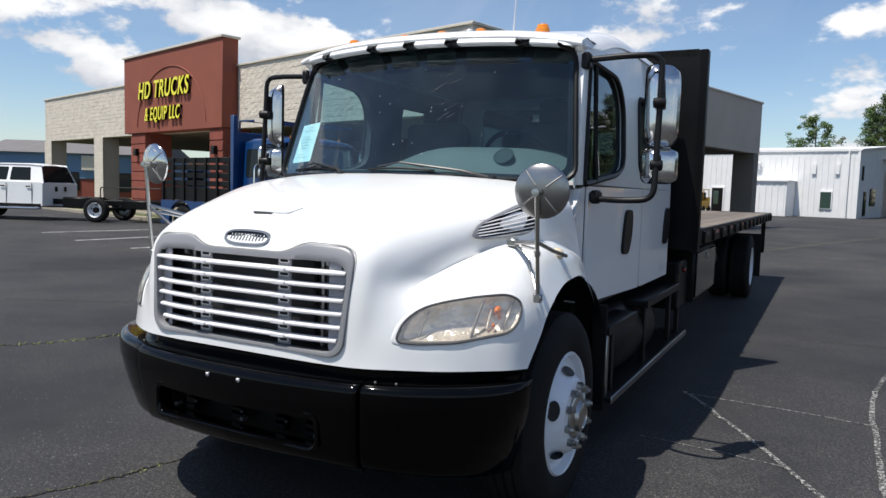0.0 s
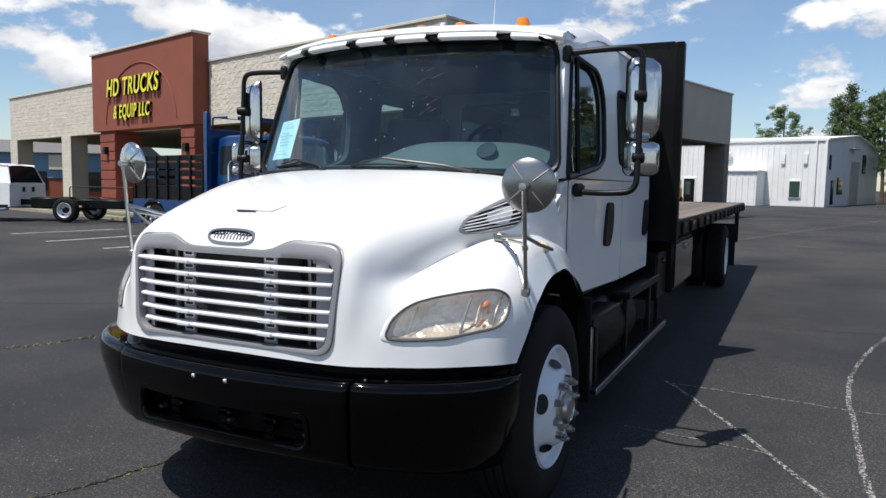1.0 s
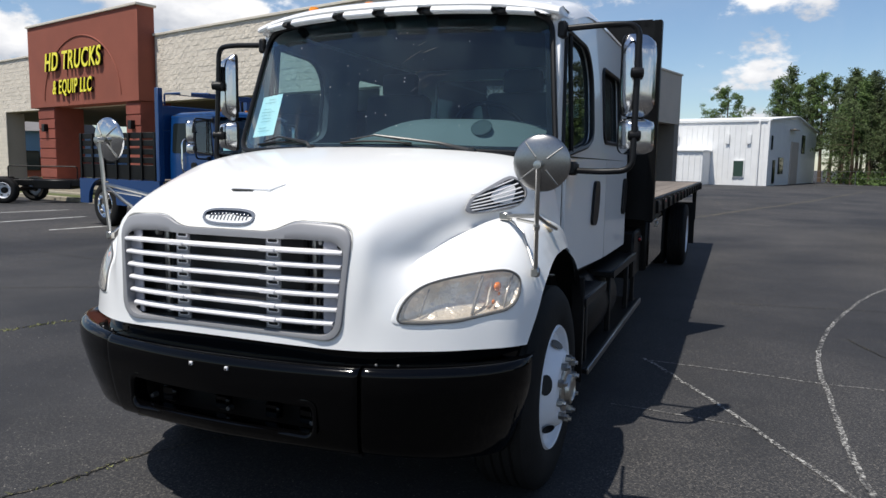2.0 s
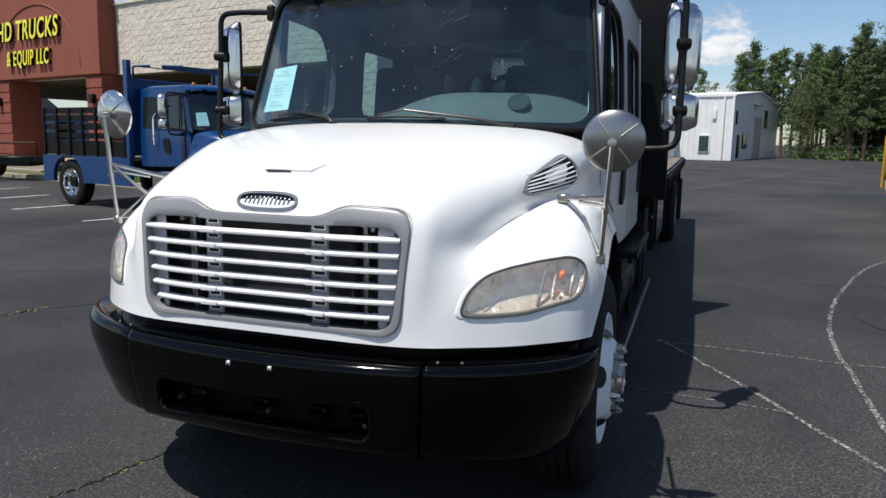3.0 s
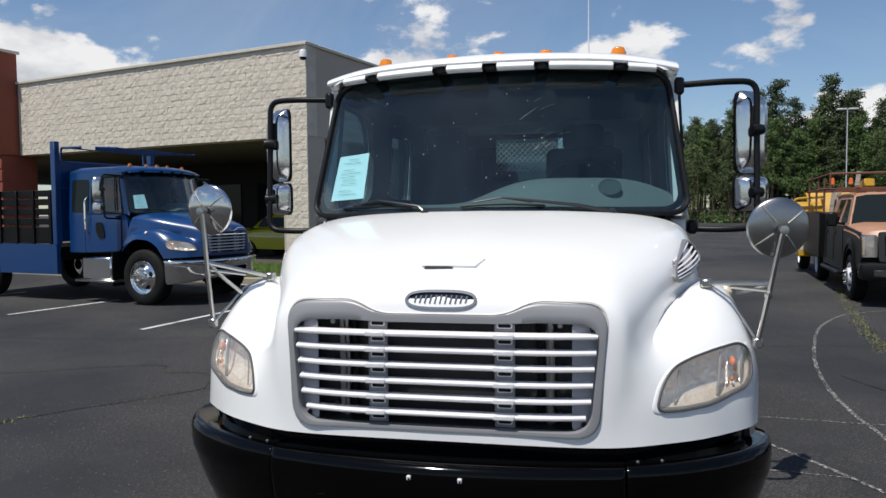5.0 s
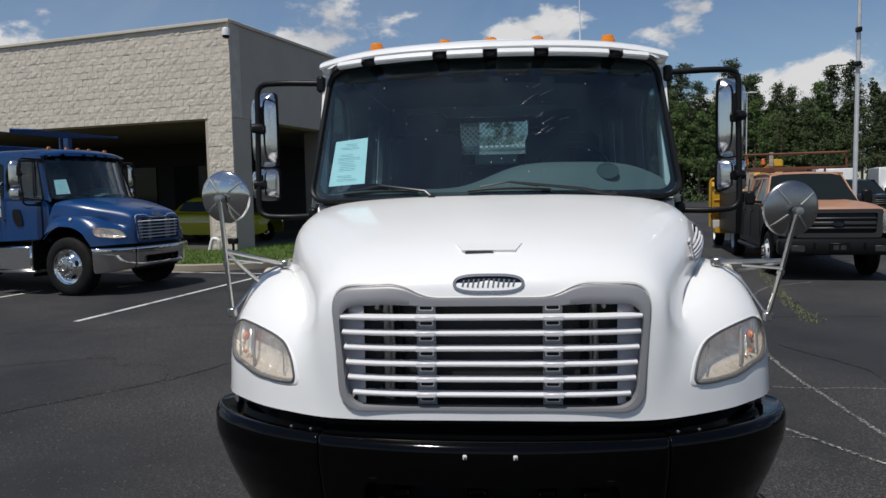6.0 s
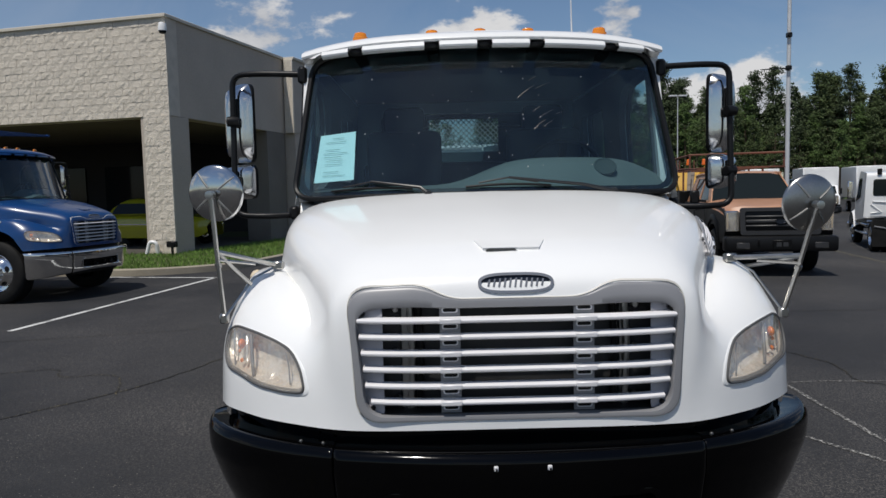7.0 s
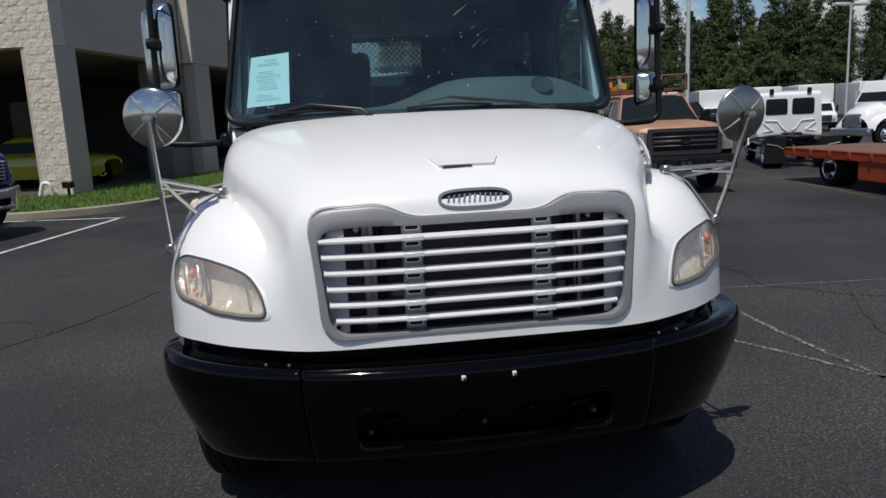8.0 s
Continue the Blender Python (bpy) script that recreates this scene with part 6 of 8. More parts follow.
def blue_truck():
    e = thing("stake_truck", "blue stake-bed truck with chrome bumper and polished wheels", "truck", BLUE)
    make_hood(e, M["blue"], False)
    make_grille(e, M["blue"])
    for s in (-1, 1):
        make_headlamp(e, s)
    make_bumper(e, M["chrome"])
    make_windscreen(e)
    make_cab(e, M["blue"], back=3.02, crew=False)
    make_visor(e, M["blue"])
    make_interior(e)
    fender_lining(e)
    chassis(e, .3, 6.2, M["blacksatin"])
    for s in (-1, 1):
        make_mirror(e, s)
        make_wheel(e, s, 1.08, M["chrome"])
        make_wheel(e, s, 5.35, M["chrome"], x_face=1.15, dish=-1, studs=False)
        bm = bmesh.new()
        sheet(bm, round_poly([(2.50, 1.64), (2.95, 1.64), (2.95, 2.24), (2.50, 2.24)], .07, 4), [], lambda u, v: Vector((s * (side_x(v) + .006), u, v)), lambda u, v: Vector((s * (side_x(v) - .02), u, v)))
        part("quarter_window", bm, M["storeglass"], e, "dark rounded quarter window")
        bm = bmesh.new()
        sweep(bm, bend([(s * 1.02, 2.50, 1.25), (s * 1.09, 2.52, 1.30), (s * 1.08, 2.53, 1.85), (s * 1.0, 2.53, 1.92)], .06), .018, 8)
        part("grab_rail", bm, M["chrome"], e, "chrome grab rail")
        bm = bmesh.new()
        box(bm, (s * .98, 2.25, .62), (.24, .75, .42), .03)
        part("step_box", bm, M["chrome"], e, "polished step box")
        bm = bmesh.new()
        box(bm, (s * 1.0, 2.25, .40), (.32, 1.0, .04), .008)
        part("step", bm, M["dullsteel"], e)
        # bed side, with stake racks
        bm = bmesh.new()
        arch = [(5.35 + .56 * math.cos(a), .60 + .46 * math.sin(a)) for a in np.linspace(math.pi, 0, 12)]
        sheet(bm, [(3.15, .50), (4.78, .50)] + arch + [(5.92, .50), (6.28, .50), (6.28, 1.06), (3.15, 1.06)], [], lambda u, v: Vector((s * 1.21, u, v)), lambda u, v: Vector((s * 1.12, u, v)))
        part("bed_skirt", bm, M["blue"], e)
        for k in range(5):
            bm = bmesh.new()
            hh = .30 if k == 0 else .12
            zc = (1.23, 1.48, 1.66, 1.84, 2.0)[k]
            box(bm, (s * 1.17, 4.72, zc), (.035, 3.05, hh), .006)
            part("stake_board", bm, M["blacksatin"], e)
        for k in range(7):
            bm = bmesh.new()
            box(bm, (s * 1.2, 3.3 + k * .48, 1.56), (.04, .07, 1.0), .006)
            part("stake", bm, M["blacksatin"], e)
        bm = bmesh.new()
        box(bm, (s * 1.16, 3.17, 2.0), (.12, .12, 1.9), .01)
        part("rack_post", bm, M["blue"], e)
        bm = bmesh.new()
        sweep(bm, bend([(s * 1.0, 3.2, 2.62), (s * 1.0, 3.2, 2.84), (s * 1.0, 2.6, 2.83), (s * .98, 1.75, 2.78)], .05), .022, 6)
        part("roof_rack_rail", bm, M["blue"], e)
    for k in range(6):
        bm = bmesh.new()
        beam(bm, (-.98, 1.80 + k * .24, 2.783 + k * .010), (.98, 1.80 + k * .24, 2.783 + k * .010), .04, .025)
        part("roof_rack_bar", bm, M["blue"], e)
    bm = bmesh.new()
    box(bm, (0, 3.17, 2.35), (2.3, .06, .5), .01)
    box(bm, (0, 3.17, 1.6), (2.3, .05, 1.0), .01)
    part("head_board", bm, M["blue"], e)
    bm = bmesh.new()
    box(bm, (0, 4.72, 1.03), (2.3, 3.1, .06), .006)
    part("deck", bm, M["wood"], e)
    bm = bmesh.new()
    bm.faces.new([bm.verts.new(p) for p in ((-1.035, 2.6, 2.80), (-1.035, 2.25, 2.76), (-1.035, 2.25, 2.85), (-1.035, 2.6, 2.89))])
    part("rack_sticker", bm, M["coping"], e)
    return e


blue_truck()


# ---- pickups ----
def pickup(name, label, m, paint, lower, rear_axle=4.95, dark_front=True, group=""):
    e = thing(name, label, "pickup truck", m, group)

    def arch(yc, z0, r):
        return [(yc + r * math.cos(a), z0 + r * math.sin(a)) for a in np.linspace(math.pi, 0, 11)]
    end = 3.95
    outline = [(.10, .62), (.55, .55)] + arch(1.02, .42, .46)[0:] + [(1.5, .48), (end, .48), (end, 1.20), (3.9, 1.24), (1.85, 1.24), (1.6, 1.25), (.35, 1.17), (.06, 1.10), (.03, .80)]
    bm = bmesh.new()
    sheet(bm, outline, [], lambda u, v: Vector((-.98 + .03 * (v > 1.1), u, v)), lambda u, v: Vector((.98 - .03 * (v > 1.1), u, v)))
    part("body", bm, lower, e)
    bm = bmesh.new()
    rows = []
    for y, z in ((.05, 1.10), (.12, 1.19), (.5, 1.245), (1.1, 1.28), (1.62, 1.295)):
        rows.append([(0, y, z + .02), (.35, y + .01, z + .015), (.62, y + .02, z + .02), (.82, y + .05, z - .005), (.93, y + .09, z - .05), (.965, y + .1, z - .13)])
    skin(bm, mirrored(np.array(rows)))
    part("bonnet", bm, paint, e)
    bm = bmesh.new()
    rows = []
    for y, hw, z in ((1.55, .86, 1.28), (2.15, .70, 1.78), (2.3, .69, 1.82), (3.3, .69, 1.83), (3.75, .72, 1.76), (3.92, .86, 1.24)):
        rows.append([(0, y, z + .03 * (z > 1.6)), (hw * .7, y, z + .02 * (z > 1.6)), (hw, y, z - .02)])
    for r0, r1, mat, nm in ((0, 2, "storeglass", "windscreen"), (1, 5, None, "cab_roof"), (4, 6, "storeglass", "rear_window")):
        bm2 = bmesh.new()
        skin(bm2, mirrored(np.array(rows[r0:r1])))
        part(nm, bm2, M[mat] if mat else paint, e)
    bm.free()
    for s in (-1, 1):
        bm = bmesh.new()

        def at(u, v):
            return Vector((s * (.90 - .20 * (v - 1.22) / .58), u, v))
        wins = [round_poly([(1.85, 1.29), (2.68, 1.29), (2.68, 1.72), (2.28, 1.72)], .04, 3), round_poly([(2.78, 1.29), (3.5, 1.29), (3.42, 1.72), (2.78, 1.72)], .04, 3)]
        sheet(bm, [(1.55, 1.22), (3.95, 1.22), (3.76, 1.79), (2.12, 1.79)], wins, at, lambda u, v: at(u, v) - Vector((s * .03, 0, 0)))
        part("cab_side", bm, paint, e)
        for w in wins:
            bm = bmesh.new()
            bm.faces.new([bm.verts.new(at(p[0], p[1]) - Vector((s * .015, 0, 0))) for p in w])
            part("side_window", bm, M["storeglass"], e)
        bm = bmesh.new()
        sweep(bm, bend([(s * .90, 1.75, .42), (s * 1.02, 1.80, .40), (s * 1.02, 3.80, .40), (s * .90, 3.85, .42)], .06), .045, 8)
        part("side_step", bm, M["satinchrome"] if not dark_front else M["trim"], e)
        bm = bmesh.new()
        sweep(bm, [(s * (.90 - .20 * (1.79 - 1.22) / .58), 2.12, 1.795), (s * .70, 2.5, 1.812), (s * .70, 3.3, 1.815), (s * .71, 3.76, 1.785)], .028, 8)
        part("roof_rail", bm, paint, e)
        bm = bmesh.new()
        box(bm, (s * .978, 2.75, .50), (.014, 2.3, .09), .004)
        part("rocker_trim", bm, M["trim"], e)
        for y in (1.72, 2.73, 3.6):
            bm = bmesh.new()
            box(bm, (s * .978, y, .88), (.010, .016, .66))
            part("door_gap", bm, M["trim"], e)
        for y in (2.6, 3.48):
            bm = bmesh.new()
            box(bm, (s * .985, y, 1.10), (.02, .16, .04), .008)
            part("door_handle", bm, M["trim"], e)
        bm = bmesh.new()
        box(bm, (s * 1.14, 1.95, 1.36), (.20, .10, .26), .03)
        beam(bm, (s * .9, 1.95, 1.27), (s * 1.1, 1.95, 1.30), .05, .05)
        part("door_mirror", bm, M["trim"], e)
        make_wheel(e, s, 1.02, M["wheelwhite"], x_face=.97, dish=1, r=.395, width=.24)
        make_wheel(e, s, rear_axle, M["wheelwhite"], x_face=.97, dish=-1, r=.395, width=.24, studs=False)
        bm = bmesh.new()
        box(bm, (s * .85, .05, .955), (.25, .10, .36), .03, None, 2)
        h = part("headlamp", bm, M["satinchrome"], e, "clear stacked headlamp")
        for z, r in ((1.02, .062), (.88, .058)):
            bm = bmesh.new()
            lathe(bm, [(r, -.008), (r * .9, .004), (r * .55, .02), (.012, .03)], Matrix.Translation((s * .84, -.002, z)) @ Matrix.Rotation(radians(90), 4, "Z"), 18)
            part("bowl", bm, M["chrome"], h)
        bm = bmesh.new()
        box(bm, (s * .945, .005, .955), (.035, .02, .28), .006)
        part("turn_lamp", bm, M["amberpale"], h)
        bm = bmesh.new()
        box(bm, (s * .85, -.018, .955), (.235, .010, .335), .004)
        part("lens", bm, M["clearlens"], h)
        bm = bmesh.new()
        rows = []
        for a in np.linspace(.02, math.pi - .02, 13):
            y, z = 1.02 - .50 * math.cos(a), .44 + .50 * math.sin(a)
            rows.append([(s * .965, y, z), (s * 1.0, y, z + .004), (s * 1.012, 1.02 - .56 * math.cos(a), .44 + .56 * math.sin(a)), (s * .975, 1.02 - .62 * math.cos(a), .44 + .62 * math.sin(a))])
        skin(bm, np.array(rows))
        part("wheel_arch", bm, lower, e, angle=60)
        bm = bmesh.new()
        box(bm, (s * .70, -.185, .55), (.24, .012, .10), .01)
        part("fog_lamp_recess", bm, M["greybar"], e)
        bm = bmesh.new()
        box(bm, (s * .42, -.190, .60), (.03, .03, .10), .006)
        part("tow_hook", bm, M["blacksatin"], e)
    bm = bmesh.new()
    box(bm, (0, .0, .955), (1.44, .12, .46), .05, None, 2)
    g = part("grille", bm, M["trim"] if dark_front else M["chrome"], e, "dark barred grille")
    bm = bmesh.new()
    ring_frame(bm, round_poly([(-.72, .72), (.72, .72), (.74, 1.185), (-.74, 1.185)], .05, 4), round_poly([(-.63, .79), (.63, .79), (.65, 1.125), (-.65, 1.125)], .04, 4), lambda u, v, d: Vector((u, -.05 - d, v)), .05)
    part("grille_surround", bm, M["greybar"] if dark_front else M["chrome"], g)
    for z in (1.035, .955, .875):
        bm = bmesh.new()
        box(bm, (0, -.07, z), (1.26, .04, .034 if z != .955 else .055), .012)
        part("grille_bar", bm, M["greybar"], g)
    bm = bmesh.new()
    lathe(bm, [(0, .0), (.09, .0), (.10, -.012)], Matrix.Translation((0, -.095, .955)) @ Matrix.Rotation(radians(90), 4, "Z") @ Matrix.Diagonal((1, 1, .45, 1)), 24)
    part("emblem", bm, M["badgeblue"], g)
    bm = bmesh.new()
    box(bm, (0, -.04, .57), (2.04, .28, .27), .06, None, 2)
    b = part("front_bumper", bm, M["trim"] if dark_front else M["chrome"], e)
    bm = bmesh.new()
    box(bm, (.0, -.19, .56), (.34, .015, .16), .01)
    pl = part("plate_holder", bm, M["blacksatin"], b)
    for x in (-.06, .06):
        bm = bmesh.new()
        box(bm, (x, -.200, .565), (.09, .004, .07))
        part("plate_bar", bm, M["greybar"], pl)
    for s in (-1, 1):
        bm = bmesh.new()
        box(bm, (s * .38, rear_axle - .1, .62), (.08, 5.0, .18), .01)
        part("frame_rail", bm, M["blacksatin"], e)
    bm = bmesh.new()
    box(bm, (0, rear_axle, .40), (1.7, .12, .12), .02)
    box(bm, (0, 1.02, .40), (1.7, .12, .12), .02)
    part("axle", bm, M["blacksatin"], e)
    return e


M["beacon"] = material("orange_beacon", (0.75, 0.14, 0.01), 0.25, coat=0.4)
M["rust"] = material("rusty_steel", (0.16, 0.06, 0.035), 0.75, blotch=(0.5, 5), bump=(0.2, 60))
M["greybar"] = material("dark_grey_plastic", (0.03, 0.03, 0.032), 0.45)
brown = pickup("service_truck", "copper and black crew-cab service truck with pipe rack", pose(5.78, 10.39, 0, 0, 0, -8.6) @ Matrix.Diagonal((.93, 1, 1.04, 1)), M["orange_brown"], M["blacksatin"])
for s in (-1, 1):
    bm = bmesh.new()
    box(bm, (s * .88, 5.35, 1.0), (.36, 2.6, .95), .02)
    part("tool_locker", bm, M["blacksatin"], brown)
    for y in (4.15, 5.3, 6.5):
        bm = bmesh.new()
        beam(bm, (s * .95, y, 1.45), (s * .95, y, 1.95), .04, .04)
        part("rack_post", bm, M["rust"], brown)
    bm = bmesh.new()
    sweep(bm, [(s * .95, 6.7, 1.95), (s * .95, 4.2, 1.96), (s * .95, 2.6, 1.92)], .018, 6)
    part("rack_rail", bm, M["rust"], brown)
bm = bmesh.new()
box(bm, (0, 5.35, .95), (1.5, 2.6, .12), .01)
part("bed_floor", bm, M["blacksatin"], brown)
for k in range(5):
    bm = bmesh.new()
    beam(bm, (-.95, 2.65 + k * 1.0, 1.94), (.95, 2.65 + k * 1.0, 1.94), .025, .025)
    part("rack_bar", bm, M["rust"], brown)
for a, b in (((-.5, 3.0, 1.97), (-.2, 4.4, 2.30)), ((-.8, 4.3, 1.30), (-.55, 5.4, 1.92)), ((-.72, 4.5, 1.28), (-.35, 5.9, 1.90))):
    bm = bmesh.new()
    beam(bm, a, b, .09, .05)
    part("rack_board", bm, M["wood"], brown)
bm = bmesh.new()
sweep(bm, [(.95, 2.6, 2.22), (-.95, 3.4, 2.24), (-.95, 6.6, 2.22)], .022, 6)
part("upper_rail", bm, M["rust"], brown)
for x, y in ((-.95, 3.4), (-.95, 5.0), (-.95, 6.5), (.95, 2.65), (-.6, 6.5), (-.2, 6.5), (.3, 6.5)):
    bm = bmesh.new()
    beam(bm, (x, y, 1.93), (x, y, 2.23), .035, .035)
    part("rail_post", bm, M["rust"], brown)
for x in (-.60, -.20):
    bm = bmesh.new()
    lathe(bm, [(.055, 0), (.055, .03), (.048, .05), (.044, .12), (.02, .14), (0, .145)], Matrix.Translation((x, 5.3, 2.08)) @ Matrix.Rotation(radians(-90), 4, "Y"), 16)
    part("beacon", bm, M["beacon"], brown, "orange warning beacon")

white_pickup = pickup("chassis_cab_truck", "white crew-cab pickup with a bare rear frame", pose(-26.82, 12.78, 0, 0, 0, -66.3) @ Matrix.Diagonal((1.1, 1.1, 1.1, 1)), M["white"], M["white"], rear_axle=5.70, dark_front=False)
for y in (4.3, 5.4, 6.4, 7.6):
    bm = bmesh.new()
    box(bm, (0, y, .66), (.80, .10, .14), .01)
    part("frame_cross_member", bm, M["blacksatin"], white_pickup)
bm = bmesh.new()
box(bm, (0, 4.8, .60), (1.1, .9, .36), .04)
part("fuel_tank", bm, M["blacksatin"], white_pickup)
bm = bmesh.new()
box(bm, (0, 6.9, .58), (.9, 1.2, .30), .04)
part("spare_carrier", bm, M["blacksatin"], white_pickup)
for x in (-.25, .25):
    bm = bmesh.new()
    box(bm, (x, 3.965, 1.02), (.14, .02, .16), .01)
    part("cab_vent", bm, M["trim"], white_pickup)
bm = bmesh.new()
sweep(bm, bend([(-.6, 5.0, .70), (-.6, 5.0, 1.12), (-.6, 7.2, 1.12), (-.6, 7.2, .70)], .08), .02, 6)
part("hoop", bm, M["blacksatin"], white_pickup)
for s in (-1, 1):
    bm = bmesh.new()
    box(bm, (s * .62, 5.70, .40), (.2, .02, .1), .004)
    part("spring_plate", bm, M["blacksatin"], white_pickup)


def chipper():
    e = thing("wood_chipper", "yellow towed wood chipper with tall hopper", "machine", pose(6.93, 17.6, 0, 0, 0, -8))
    bm = bmesh.new()
    sheet(bm, [(0, .65), (2.2, .65), (2.2, 1.5), (1.5, 2.0), (.6, 2.05), (.1, 1.5)], [], lambda u, v: Vector((-.75, u, v)), lambda u, v: Vector((.75, u, v)))
    part("housing", bm, M["yellow"], e)
    bm = bmesh.new()
    sheet(bm, round_poly([(-.55, .95), (.10, .75), (.10, 1.72), (-.20, 1.80), (-.50, 1.70)], .08, 3), [], lambda u, v: Vector((-1.22, u, v)), lambda u, v: Vector((-.62, u, v)))
    hopper = part("hopper", bm, M["yellow"], e)
    for z in (1.05, 1.30, 1.55):
        bm = bmesh.new()
        box(bm, (-.92, -.53, z), (.50, .05, .035), .008)
        part("hopper_bar", bm, M["yellow"], hopper)
    bm = bmesh.new()
    sweep(bm, bend([(-1.28, -.6, .6), (-1.28, -.6, 1.86), (-.6, -.6, 1.90), (-.5, .4, 1.90)], .12), .03, 6)
    part("guard_rail", bm, M["yellow"], e)
    for k in range(9):
        a = .3 + k * .28
        bm = bmesh.new()
        box(bm, (-.765, 1.05 - .62 * math.cos(a), 1.45 + .52 * math.sin(a)), (.03, .05, .05), .006)
        part("housing_bolt", bm, M["greysteel"], e)
    bm = bmesh.new()
    sweep(bm, [(-.79, 1.05 - .70 * math.cos(a), 1.40 + .62 * math.sin(a)) for a in np.linspace(0, math.pi, 14)], .03, 6)
    part("drum_rim", bm, M["yellow"], e)
    bm = bmesh.new()
    box(bm, (-.95, -.62, .66), (.52, .02, .22), .01)
    part("marker_board", bm, M["coping"], e)
    bm = bmesh.new()
    beam(bm, (.2, 1.2, 1.8), (.45, -.3, 2.25), .26, .22, .03)
    part("chute", bm, M["yellow"], e)
    for s in (-1, 1):
        make_wheel(e, s, .9, M["wheelwhite"], x_face=.95, dish=-1, r=.36, width=.22, studs=False)
    bm = bmesh.new()
    box(bm, (0, .9, .5), (1.5, .1, .1))
    box(bm, (0, 1.0, .6), (.9, 2.6, .1))
    part("axle", bm, M["blacksatin"], e)
    bm = bmesh.new()
    box(bm, (-.92, -.48, .52), (.5, .3, .2), .02)
    part("step_box", bm, M["yellow"], e)


chipper()

# ---- white metal building beyond the lot ----
SHED = pose(4.3, 70.0, 0, 0, 0, -13.7)
shed = thing("metal_shed", "white ribbed metal building with low gable roof", "building", SHED)
EAVE, RIDGE, DEEP, LONG = 5.95, 7.0, 26.0, 34.0
wall_part("long_wall", (-LONG / 2, .1, EAVE / 2), (LONG, .2, EAVE), M["siding"], shed)
bm = bmesh.new()
sheet(bm, [(0.21, 0), (DEEP, 0), (DEEP, EAVE), (DEEP / 2, RIDGE), (0.21, EAVE)], [], lambda u, v: Vector((0, u, v)), lambda u, v: Vector((-.2, u, v)))
gable = part("gable_wall", bm, M["siding"], shed)
bm = bmesh.new()
for a, b in (((0, EAVE), (DEEP / 2, RIDGE)), ((DEEP / 2, RIDGE), (DEEP, EAVE))):
    vs = [bm.verts.new((x, y, z + .12)) for x, (y, z) in ((.25, a), (.25, b), (-LONG, b), (-LONG, a))]
    f = bm.faces.new(vs)
r = bmesh.ops.extrude_face_region(bm, geom=bm.faces[:])
for v in (g for g in r["geom"] if isinstance(g, bmesh.types.BMVert)):
    v.co.z -= .12
part("roof", bm, M["siding"], shed)
wall_part("eave_trim", (-LONG / 2, -.06, EAVE + .02), (LONG, .12, .22), M["siding"], shed)
wall_part("corner_trim", (.02, -.03, EAVE / 2), (.20, .12, EAVE), M["siding"], shed)
for k in range(int(LONG / .5)):
    wall_part("rib", (-.4 - k * .5, -.02, EAVE / 2 - .05), (.10, .028, EAVE - .1), M["siding"], shed, bevel=0)
for x in (-10.2, -.75):
    wall_part("downpipe", (x, -.12, EAVE / 2), (.12, .12, EAVE), M["siding"], shed)
annex = wall_part("annex", (-6.8, -1.3, 1.55), (3.6, 2.5, 3.1), M["siding"], shed)
wall_part("annex_roof", (-6.8, -1.32, 3.16), (3.9, 2.8, .14), M["siding"], annex)
for k in range(7):
    wall_part("annex_rib", (-8.4 + k * .53, -2.57, 1.5), (.10, .05, 3.0), M["siding"], annex, bevel=0)
w = wall_part("window_frame", (-2.4, -.05, 1.55), (1.05, .14, 1.62), M["siding"], shed)
wall_part("pane", (-2.4, -.13, 1.55), (.88, .04, 1.44), M["greenpane"], w)
for x in (-3.5, -1.6):
    wall_part("wall_vent", (x, -.1, 4.3), (.35, .14, .9), M["siding"], shed)
wall_part("satellite_dish", (-8.3, -.2, 4.6), (.5, .2, .8), M["galv"], shed, "", .12)
for y, z, sy, sz in ((1.6, 4.0, .35, 1.3), (2.9, 1.3, .8, 2.2), (6.0, 1.9, 2.0, 1.6), (17.4, 4.3, 1.6, 2.0)):
    wall_part("gable_opening", (.05, y, z), (.12, sy, sz), M["storeglass"], gable, "dark opening")
wall_part("gable_door", (.04, 12.6, 2.2), (.12, 4.0, 4.4), M["greywall"], gable, "tall grey door")
wall_part("gable_brace", (.3, 10.8, 5.6), (.5, 2.6, .1), M["greywall"], gable)

yard_door = wall_part("yard_door", (-12.1, -.06, 1.25), (1.3, .12, 2.6), M["siding"], shed)
wall_part("door_leaf", (-12.1, -.13, 1.22), (1.08, .04, 2.44), M["trim"], yard_door, "dark open doorway")
wall_part("door_pane", (-12.2, -.16, 1.5), (.5, .03, 1.3), M["greenpane"], yard_door)


